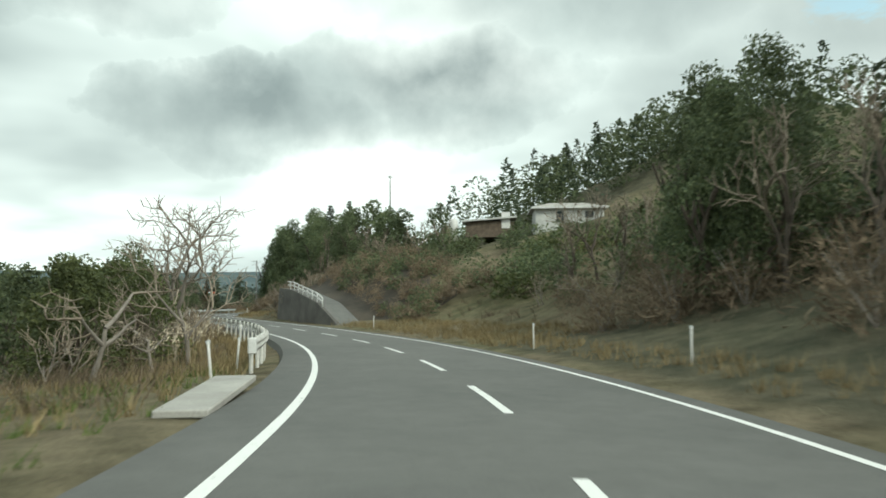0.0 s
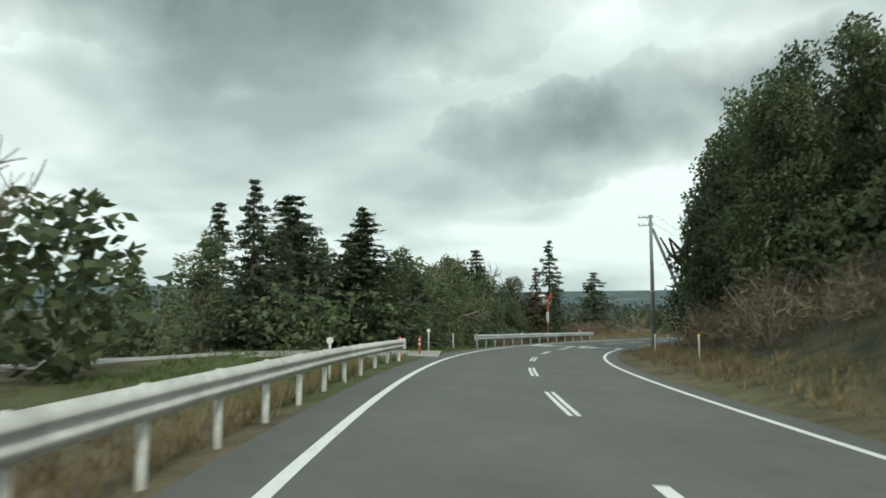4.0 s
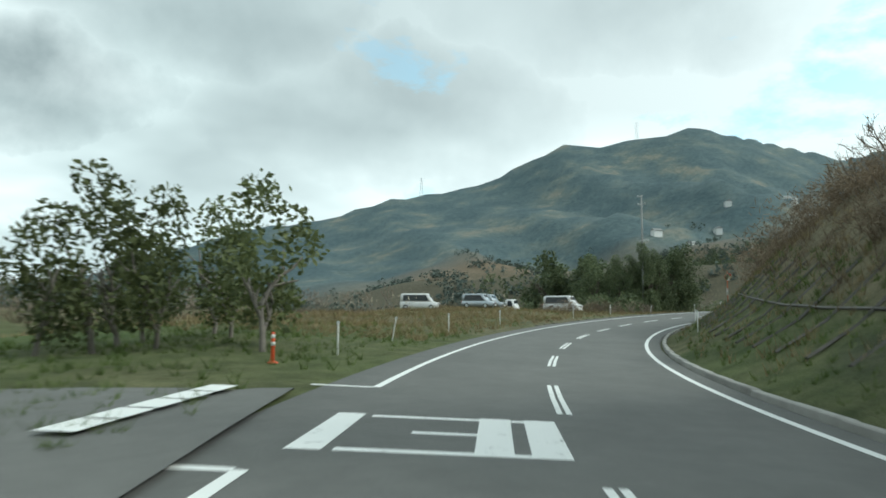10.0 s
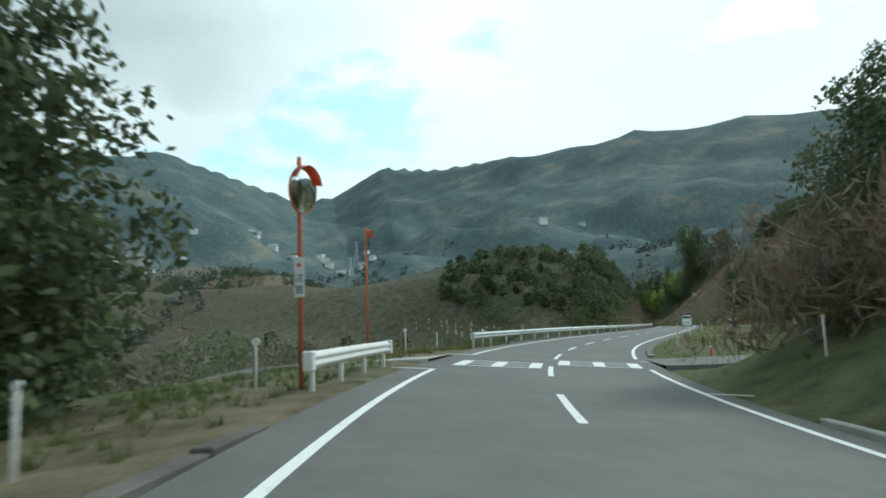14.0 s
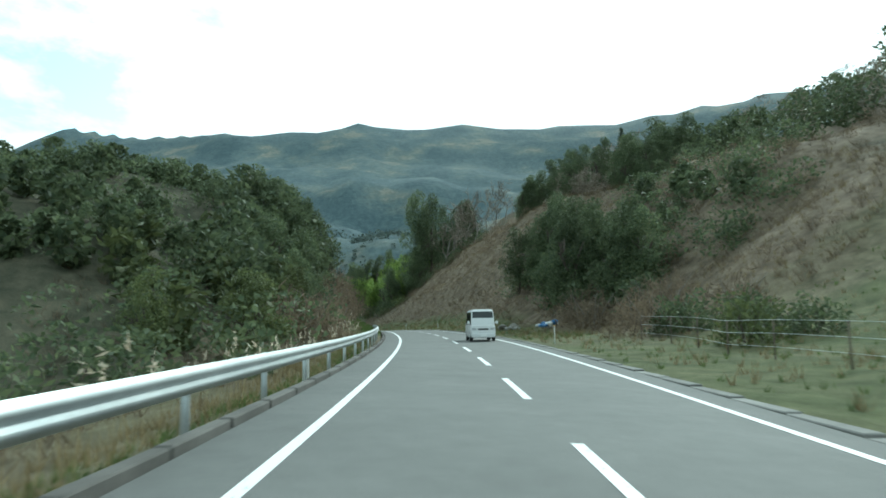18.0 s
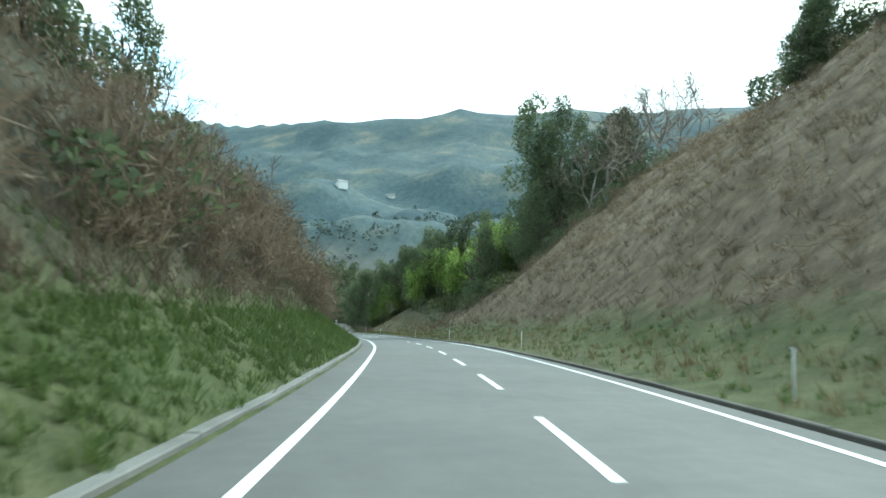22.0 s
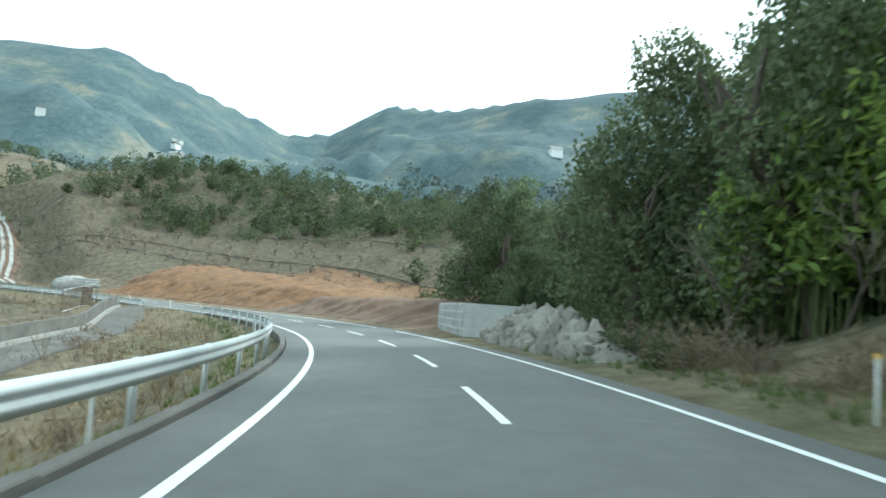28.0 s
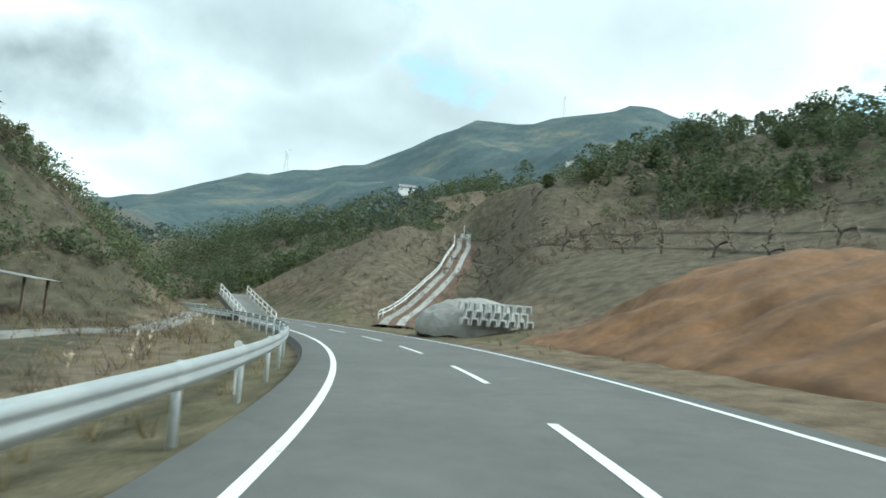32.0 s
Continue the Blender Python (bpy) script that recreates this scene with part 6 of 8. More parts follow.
def guard_rail(t0, t1, d, gap, material, label, ends=(True, True), top=0.74, piece=4.0):
    rail = thing("guard_rail", label, "guard rail", "roadside guard rails")
    s0, s1 = st(t0), st(t1)
    side = 1 if d < 0 else -1
    n = max(1, round((s1 - s0) / piece))
    for i in range(n):
        a, b = s0 + (s1 - s0) * i / n, s0 + (s1 - s0) * (i + 1) / n
        part("beam", beam_mesh(a - 0.06, b + 0.06, d + side * (0.07 + 0.006 * (i % 2)), top - 0.35, material, side), None, rail)
    if material not in POSTS:
        POSTS[material] = part("post", post_bm(top), material, rail).data
        rail.children[-1].matrix_basis = on_road(s0 + 0.4, d)
        first = 1
    else:
        first = 0
    m = max(1, round((s1 - s0 - 0.8) / gap))
    for i in range(first, m + 1):
        ob = new("post", POSTS[material])
        ob.parent, ob.matrix_basis = rail, on_road(s0 + 0.4 + (s1 - s0 - 0.8) * i / m, d, 0.0)
    for flag, s in zip(ends, (s0, s1)):
        if flag:
            bm = bmesh.new()
            w = 0.26
            box(bm, -0.09, -w / 2, top - 0.38, 0.12, w / 2, top + 0.02, 0.03)
            cap = part("end_sleeve", bm, WHITE_STEEL if material is not STEEL else STEEL, rail)
            cap.matrix_basis = on_road(s, d + side * 0.05)
    return rail


RAIL_D = -4.78
guard_rail(0.92, 5.28, RAIL_D, 2.0, RUSTED_WHITE, "worn off-white steel guard rail with corrugated beam")
guard_rail(6.1, 7.55, RAIL_D, 2.0, STEEL, "galvanised steel guard rail along the bend")
guard_rail(8.84, 10.2, RAIL_D - 0.1, 4.0, STEEL, "galvanised steel guard rail along the bend")
guard_rail(14.62, 14.98, RAIL_D - 0.1, 2.0, WHITE_STEEL, "short white guard rail beside a side road")
guard_rail(15.68, 21.85, RAIL_D - 0.05, 4.0, STEEL, "long galvanised guard rail above the valley")
guard_rail(25.5, 30.95, RAIL_D - 0.1, 4.0, STEEL, "galvanised guard rail along the embankment")
guard_rail(31.85, 41, RAIL_D, 4.0, STEEL, "galvanised guard rail with a white end sleeve")
guard_rail(37.4, 38.6, 6.6, 2.0, WHITE_STEEL, "white guard rail on the far roadside")


# ---- roadside marker posts ----
def marker(t, d, disc="flat", tall=0.95, lean=0.0, yellow=False):
    x, y, z = ground_at(st(t), d)
    m = Matrix.Translation((x, y, z)) @ Matrix.Rotation(heading(st(t)) - math.pi / 2, 4, "Z") @ Matrix.Rotation(radians(lean), 4, "Y")
    key = ("marker", disc, yellow)
    if key not in PLANTS:
        ob = thing("marker_post", "slim white roadside marker post with a " + ("yellow reflector" if yellow else "round white reflector disc" if disc == "round" else "small grey reflector"),
                   "marker post", "roadside marker posts", m=m)
        r = 0.028 if disc != "round" else 0.03
        part("shaft", tube_bm(((0, 0, -0.5), (0, 0, tall * 0.98), (0, 0, tall)), [r, r, r * 0.5], 8), WHITE, ob)
        c = (0, 0, tall + (0.06 if disc == "round" else -0.03))
        rr = 0.085 if disc == "round" else 0.05
        part("reflector", tube_bm(((0, -0.02, c[2]), (0, 0.02, c[2])), rr, 12), YELLOW if yellow else WHITE if disc == "round" else STEEL, ob, "yellow reflector" if yellow else "")
        PLANTS[key] = ob
        return ob
    return copy_thing(PLANTS[key], m)


for t, d, lean in ((1.3, 5.3, 0), (0.82, 6.0, 0), (2.5, 5.2, 0), (5.9, 5.6, 0), (7.4, 5.0, 0), (6.95, 5.2, -2), (10.5, 4.9, 0), (11.7, 5.4, 0), (12.4, 5.0, 0), (13.35, 5.4, 0), (14.55, 5.6, 0),
                   (16.4, 5.3, 0), (17.2, 5.3, 0), (18.0, 5.3, 0), (21.4, 4.9, 0), (22.6, 5.0, 0), (23.9, 5.0, 0), (25.3, 5.0, 0), (26.4, 5.0, 0), (27.9, 5.0, 0),
                   (0.74, -5.1, -5), (0.97, -5.2, 4), (12.8, -5.5, 0), (13.25, -5.6, 0), (13.72, -5.5, 12), (14.3, -5.8, 0), (10.95, -6.0, 0), (11.25, -6.2, 10), (11.6, -5.9, 0), (12.05, -5.8, 0), (15.65, -6.5, 0), (6.0, -5.6, 0)):
    marker(t, d, lean=lean)
for t, d in ((2.05, -5.2), (4.86, -5.2), (5.74, -5.6), (6.72, -5.15), (6.95, -5.2), (7.45, -5.2), (9.28, -5.3), (14.66, -6.2), (15.38, -6.4), (15.9, -5.3), (19.0, -5.3), (25.12, -6.3), (27.38, -5.25), (28.4, -5.25), (29.72, -5.2), (31.4, -5.2), (32.68, -5.2), (3.4, -5.2), (4.2, -5.2)):
    marker(t, d, "round")
for t, d in ((5.22, 5.6), (10.25, 6.0), (14.78, 6.0), (15.8, 5.4), (19.78, 5.0), (28.39, 5.0), (9.75, 8.2)):
    marker(t, d, yellow=True)


# ---- orange bollards at the side path ----
def bollard(t, d, tall=0.8):
    ob = thing("bollard", "orange plastic bollard with white bands on a rubber base", "bollard", "orange bollards", m=stand(st(t), d))
    part("shaft", tube_bm(((0, 0, 0.02), (0, 0, tall - 0.03), (0, 0, tall)), [0.045, 0.042, 0.03], 12), RED_ORANGE, ob)
    for h in (0.42, 0.60):
        part("band", tube_bm(((0, 0, h), (0, 0, h + 0.09)), 0.0475, 12), WHITE, ob, "white reflective band")
    part("base", tube_bm(((0, 0, -0.02), (0, 0, 0.03), (0, 0, 0.05)), [0.13, 0.12, 0.06], 14), RED_ORANGE, ob)
    return ob


bollard(5.37, -5.2), bollard(5.46, -4.75), bollard(15.55, 6.4, 0.5)
bollard(10.8, -6.6, 0.75)


# ---- traffic mirrors ----
def mirror(t, d, high, turn, wide=0.9, second=None, plate=None, pole_top=None):
    ob = thing("traffic_mirror", "round convex traffic mirror on an orange pole", "traffic mirror", "traffic mirrors", m=stand(st(t), d))
    top = pole_top or high + 0.1
    part("pole", tube_bm(((0, 0, -0.4), (0, 0, top - 0.03), (0, 0, top)), [0.05, 0.05, 0.03], 12), ORANGE, ob)

    def head(a, side):
        r = wide / 2
        bm = bmesh.new()
        rings = []
        for i in range(6):
            f = i / 5 * 0.62
            rings.append([bm.verts.new((math.sin(f) / math.sin(0.62) * r * math.cos(2 * math.pi * k / 28), -(math.cos(f) - math.cos(0.62)) * r * 0.75, math.sin(f) / math.sin(0.62) * r * math.sin(2 * math.pi * k / 28))) for k in range(28)] if i else [bm.verts.new((0, -(1 - math.cos(0.62)) * r * 0.75, 0))])
        for k in range(28):
            bm.faces.new((rings[0][0], rings[1][(k + 1) % 28], rings[1][k])).smooth = True
            for i in range(1, 5):
                bm.faces.new((rings[i][k], rings[i][(k + 1) % 28], rings[i + 1][(k + 1) % 28], rings[i + 1][k])).smooth = True
        pose_ = Matrix.Translation((0.0, 0, high)) @ Matrix.Rotation(radians(a), 4, "Z") @ Matrix.Translation((side, -0.12, 0)) @ Matrix.Rotation(radians(5), 4, "X")
        glass = part("mirror_glass", bm, MIRROR, ob)
        glass.matrix_basis = pose_
        bm = bmesh.new()
        tube(bm, ((0, 0.005, 0), (0, 0.05, 0), (0, 0.07, 0)), [r + 0.02, r + 0.02, r * 0.7], 28)
        part("backing", bm, ORANGE, glass)
        bm = bmesh.new()
        for k in range(13):
            pass
        hood = [(math.cos(q) * (r + 0.025), math.sin(q) * (r + 0.025)) for q in np.linspace(0.35, math.pi - 0.35, 15)]
        vs = [(bm.verts.new((x, -0.14, z)), bm.verts.new((x, 0.04, z))) for x, z in hood]
        for p, q in zip(vs, vs[1:]):
            bm.faces.new((p[0], q[0], q[1], p[1]))
        bmesh.ops.solidify(bm, geom=bm.faces[:], thickness=0.006)
        part("hood", bm, ORANGE, glass)
        part("bracket", box_bm(-0.03, 0.05, -0.03, 0.03, 0.14, 0.03, bevel=0.008), ORANGE, glass)

    head(turn, 0.0 if second is None else -wide * 0.5)
    if second is not None:
        head(second, wide * 0.5)
    if plate:
        sign = part("plate", box_bm(-0.11, -0.075, plate, 0.11, -0.06, plate + 0.85, bevel=0.004), WHITE, ob, "white plate with black characters")
        lay_text(sign, "\u6ce8", 0.2, (-0.1, -0.079, plate + 0.34), BLACK_PAINT)
        lay_text(sign, "\u610f", 0.2, (-0.1, -0.079, plate + 0.09), BLACK_PAINT)
        bm = bmesh.new()
        bm.faces.new([bm.verts.new(v) for v in ((0, -0.079, plate + 0.62), (0.06, -0.079, plate + 0.68), (0, -0.079, plate + 0.74), (-0.06, -0.079, plate + 0.68))])
        part("diamond", bm, RED_ORANGE, sign)
    return ob


def lay_text(parent, text, size, where, material):
    cu = bpy.data.curves.new("lettering", "FONT")
    cu.body, cu.size = text, size
    tmp = bpy.data.objects.new("lettering", cu)
    scene.collection.objects.link(tmp)
    me = bpy.data.meshes.new_from_object(tmp.evaluated_get(bpy.context.evaluated_depsgraph_get()))
    bpy.data.objects.remove(tmp)
    me.materials.clear()
    me.materials.append(material)
    ob = part("lettering", me, material, parent)
    ob.matrix_basis = Matrix.Translation(where) @ Matrix.Rotation(math.pi / 2, 4, "X")
    return ob


mirror(7.06, -5.25, 3.95, 15, 0.98, 95, 2.0)
mirror(10.24, -5.8, 4.0, 10, 0.85, 95, None)
mirror(10.42, 5.9, 3.6, -25, 0.75, None, 1.6)
mirror(14.67, -5.3, 4.2, 75, 1.0, None, 1.9, 4.95)
mirror(15.42, -8.4, 5.3, 100, 0.9, None, None, 5.9)


# ---- utility poles and wires ----
def pole(x, y, top_z, arms, lean=0.0, turn=0.0, label="round grey concrete utility pole with steel cross-arms", boxes=0, thick=0.17):
    z = float(height(x, y)[0])
    h = top_z - z
    ob = thing("utility_pole", label, "utility pole", "utility poles", m=Matrix.Translation((x, y, z)) @ Matrix.Rotation(radians(turn), 4, "Z") @ Matrix.Rotation(radians(lean), 4, "Y"))
    part("shaft", tube_bm(((0, 0, -0.6), (0, 0, h * 0.5), (0, 0, h)), [thick, thick * 0.82, thick * 0.62], 16), POLE_GREY, ob)
    for k, (drop, half, shift) in enumerate(arms):
        arm = part("cross_arm", box_bm(shift - half, 0.08, h - drop - 0.04, shift + half, 0.16, h - drop + 0.04, bevel=0.01), STEEL, ob)
        for q in (-0.9, -0.3, 0.35, 0.9):
            bm = bmesh.new()
            tube(bm, ((shift + q * half, 0.12, h - drop + 0.04), (shift + q * half, 0.12, h - drop + 0.10), (shift + q * half, 0.12, h - drop + 0.16), (shift + q * half, 0.12, h - drop + 0.2)), [0.02, 0.05, 0.035, 0.02], 8)
            part("insulator", bm, WHITE, arm)
    for k in range(boxes):
        part("transformer", tube_bm(((0.42, 0.05, h - 3.2), (0.42, 0.05, h - 3.15), (0.42, 0.05, h - 2.4), (0.42, 0.05, h - 2.34)), [0.2, 0.24, 0.24, 0.18], 14), POLE_GREY, ob)
    part("band", tube_bm(((0, 0, h * 0.42), (0, 0, h * 0.42 + 0.1)), thick * 0.88, 16), STEEL, ob)
    return ob


pole(11.6, 31.6, 8.6, ((0.15, 0.55, -0.35), (0.75, 0.55, -0.35)), turn=-15)
x, y, _ = at(st(7.05), 7.6)
brace = thing("pole_brace", "leaning grey concrete brace pole", "utility pole")
part("shaft", tube_bm(((float(x), float(y), float(height(x, y)[0]) - 0.4), (11.75, 31.7, 7.6)), [0.15, 0.11], 14), POLE_GREY, brace)
pole(24.2, 56.0, 7.7, ((0.25, 0.75, -0.3), (0.8, 0.75, -0.3)), turn=-35, thick=0.15)
pole(46.5, 68.8, 10.1, ((1.2, 0.6, 0.0), (1.5, 0.5, 0.2)), lean=-2.5, turn=-45, boxes=1)
pole(37.8, 103.6, 6.8, ((0.9, 0.75, 0.1), (1.0, 0.3, 0.4)), turn=-40)
pole(128.8, 108.5, 13.7, ((0.2, 0.3, -0.2), (1.2, 0.45, 0.0), (5.8, 0.5, 0.3)), turn=-80, thick=0.16)
pole(28.5, 4.0, 20.9, ((0.3, 0.4, 0.0),), turn=0, thick=0.14)
pole(32.4, 91.3, 5.2, ((0.4, 0.5, 0.0),), turn=-30, thick=0.14)


def wire(a, b, sag, name="overhead_wire"):
    pts = [(a[0] + (b[0] - a[0]) * f, a[1] + (b[1] - a[1]) * f, a[2] + (b[2] - a[2]) * f - sag * 4 * f * (1 - f)) for f in np.linspace(0, 1, 13)]
    me = bpy.data.meshes.new(name)
    bm = tube_bm(pts, 0.012, 5)
    bm.to_mesh(me), bm.free()
    me.materials.append(BLACK)
    return tagged(new(name, me), "thin black overhead wire between utility poles", "wire", "overhead wires")


for da in (-0.5, 0.5):
    wire((24.2 + da, 56.2, 7.5), (46.5 + da, 69.0, 9.0), 0.35)
    wire((11.6 + da, 31.6, 8.5), (24.2 + da, 56.0, 7.5), 0.4)
wire((46.3, 69.2, 8.9), (37.9, 103.5, 6.0), 0.25), wire((46.8, 69.2, 8.7), (38.3, 103.5, 5.9), 0.3)
wire((24.2, 56.2, 7.2), (42.3, 80.7, 5.6), 0.15), wire((42.3, 80.7, 5.6), (46.4, 69.0, 8.4), 0.1)
switch = thing("line_switch", "small dark switch hanging in the overhead wires", "switch")
part("rod", box_bm(42.26, 80.66, 4.9, 42.34, 80.74, 5.75, bevel=0.01), BLACK_PAINT, switch)
for h in (5.0, 5.6):
    part("clamp", box_bm(42.1, 80.67, h, 42.5, 80.73, h + 0.06, bevel=0.01), BLACK_PAINT, switch)


# ---- kerbs, slabs, side lanes ----
def kerbs(t0, t1, d, wide=0.16, tall=0.12, length=2.0, material=CONCRETE):
    holder = thing("kerb", "row of weathered concrete kerb stones", "kerb", "kerbs", kind="structure")
    s0, s1 = st(t0), st(t1)
    n = int((s1 - s0) / length)
    bm = box_bm(-wide / 2, 0.01, -0.25, wide / 2, length - 0.01, tall, bevel=0.02)
    me = None
    for i in range(n):
        s = s0 + i * length
        if me is None:
            ob = part("kerb_stone", bm, material, holder)
            me = ob.data
        else:
            ob = new("kerb_stone", me)
            ob.parent = holder
        ob.matrix_basis = on_road(s, d, random.uniform(-0.012, 0.006))
        ob.matrix_basis = ob.matrix_basis @ Matrix.Rotation(random.uniform(-0.006, 0.006), 4, "Z")


random.seed(3)
kerbs(8.0, 9.6, 4.0, 0.16, 0.06), kerbs(10.2, 14.6, 3.95, tall=0.1), kerbs(15.6, 20.6, 3.95, 0.3, 0.03, 2.0, LANE_GREY), kerbs(20.6, 28.0, 3.95, 0.14, 0.06, 2.0, DARK_CONCRETE), kerbs(12.2, 14.5, -4.4, 0.25, 0.03, 2.0, DARK_CONCRETE), kerbs(21.9, 25.4, -4.35, 0.2, 0.09, 2.0, LANE_GREY), kerbs(6.6, 7.0, 4.3), kerbs(25.6, 31.0, -4.3, 0.2, 0.08, 2.0, DARK_CONCRETE), kerbs(16.0, 21.8, -4.3, 0.2, 0.1, 2.0, DARK_CONCRETE)
slab = thing("drain_slab", "pale concrete drain cover slab beside the road", "drain cover", m=on_road(st(0.5), -4.55, 0.03))
part("slab", box_bm(-0.38, 0, -0.1, 0.38, 3.6, 0.02, bevel=0.02), CONCRETE, slab)


def lane(name, places, wide, material, label, lift=0.06, thick=0.2):
    """A narrow paved strip through (t, d) places, laid on the ground."""
    pts = np.array([[float(v) for v in at(st(t), d)[:2]] for t, d in places])
    f = np.r_[0, np.cumsum(np.hypot(*np.diff(pts, axis=0).T))]
    q = np.linspace(0, f[-1], max(4, int(f[-1] / 1.5)))
    X, Y = (np.interp(q, f, box_pts) for box_pts in pts.T)
    Z = box_blur(height(X, Y), 5)[:len(q)] + lift
    dx, dy = np.gradient(X), np.gradient(Y)
    n = np.hypot(dx, dy)
    nx, ny = dy / n, -dx / n
    verts, faces = [], []
    for i in range(len(q)):
        for o, h in ((-wide / 2 - 0.1, -thick), (-wide / 2, 0), (0, 0.02), (wide / 2, 0), (wide / 2 + 0.1, -thick)):
            verts.append((X[i] + nx[i] * o, Y[i] + ny[i] * o, Z[i] + h))
    for i in range(len(q) - 1):
        for j in range(4):
            faces.append((i * 5 + j, i * 5 + j + 1, (i + 1) * 5 + j + 1, (i + 1) * 5 + j))
    return tagged(new(name, mesh_of(name, verts, faces, material)), label, "lane", kind="structure"), np.c_[X, Y, Z], np.c_[nx, ny]


lane("side_path", ((5.5, -4.0), (5.48, -7), (5.4, -12), (5.2, -20)), 3.2, CONCRETE, "pale concrete side path leading into the trees")
lane("side_road_west", ((10.38, -3.9), (10.36, -8), (10.2, -16), (9.8, -30)), 8.0, ASPHALT, "asphalt side road joining at the bend")
lane("side_road_east", ((10.0, 3.6), (9.98, 7), (9.8, 12), (9.3, 18)), 4.0, LANE_GREY, "concrete side lane climbing away from the road", 0.05)
lane("driveway", ((6.85, 3.6), (6.85, 6), (6.9, 9), (7.0, 12)), 4.5, CONCRETE, "concrete driveway beside the utility pole", 0.08)
lane("valley_lane", ((15.2, -4.0), (15.2, -8), (15.4, -14), (15.9, -24)), 4.6, CONCRETE, "concrete lane running down into the valley", 0.05)
lane("orchard_lane", ((15.33, 3.6), (15.35, 8), (15.4, 14), (15.5, 24)), 6.0, ASPHALT, "asphalt lane into the orchard", 0.06)
_, low_lane, low_side = lane("embankment_lane", ((31.7, -5.0), (31.45, -8), (30.6, -13), (29.2, -18), (27.4, -22), (25.6, -25)), 2.8, DARK_CONCRETE, "concrete lane slanting down beside the embankment", 0.16, 0.6)
lane("dirt_track", ((32.7, -25), (33.4, -16.5), (34.1, -11.5), (34.75, -8.4)), 2.0, LANE_GREY, "pale dirt track along the foot of the hill", 0.05)


def wall_along(name, path, side, offset, tall, thick, material, label, coping=True):
    """A low wall that follows one edge of a lane."""
    verts, faces = [], []
    for (x, y, z), (nx, ny) in zip(path, side):
        for o, h in ((0, -0.8), (0, tall), (thick, tall), (thick, -0.8)):
            verts.append((x + nx * (offset + o), y + ny * (offset + o), z + h))
    n = len(path)
    for i in range(n - 1):
        for j in range(3):
            faces.append((i * 4 + j, i * 4 + j + 1, (i + 1) * 4 + j + 1, (i + 1) * 4 + j))
    faces += [(0, 3, 2, 1), (4 * n - 4, 4 * n - 3, 4 * n - 2, 4 * n - 1)]
    return tagged(new(name, mesh_of(name, verts, faces, material)), label, "wall", kind="structure")


wall_along("wall_embankment", low_lane[4:], low_side[4:], 2.1, 0.95, 0.25, DARK_CONCRETE, "weathered concrete parapet along the lower lane")
wall_along("kerb_embankment", low_lane[4:], low_side[4:], 1.75, 0.16, 0.15, CONCRETE, "concrete kerb along the lower lane")


def rail_along(path, side, offset, tall, gap, label, bars=2):
    ob = thing("hand_rail", label, "railing", "white railings")
    pts = [(x + nx * offset, y + ny * offset, z) for (x, y, z), (nx, ny) in zip(path, side)]
    for h in np.linspace(tall * 0.5, tall, bars):
        part("bar", tube_bm([(x, y, z + h) for x, y, z in pts], 0.05, 6), WHITE_STEEL, ob)
    for x, y, z in pts[::gap]:
        part("post", tube_bm(((x, y, z - 0.3), (x, y, z + tall)), 0.05, 6), WHITE_STEEL, ob)
    return ob




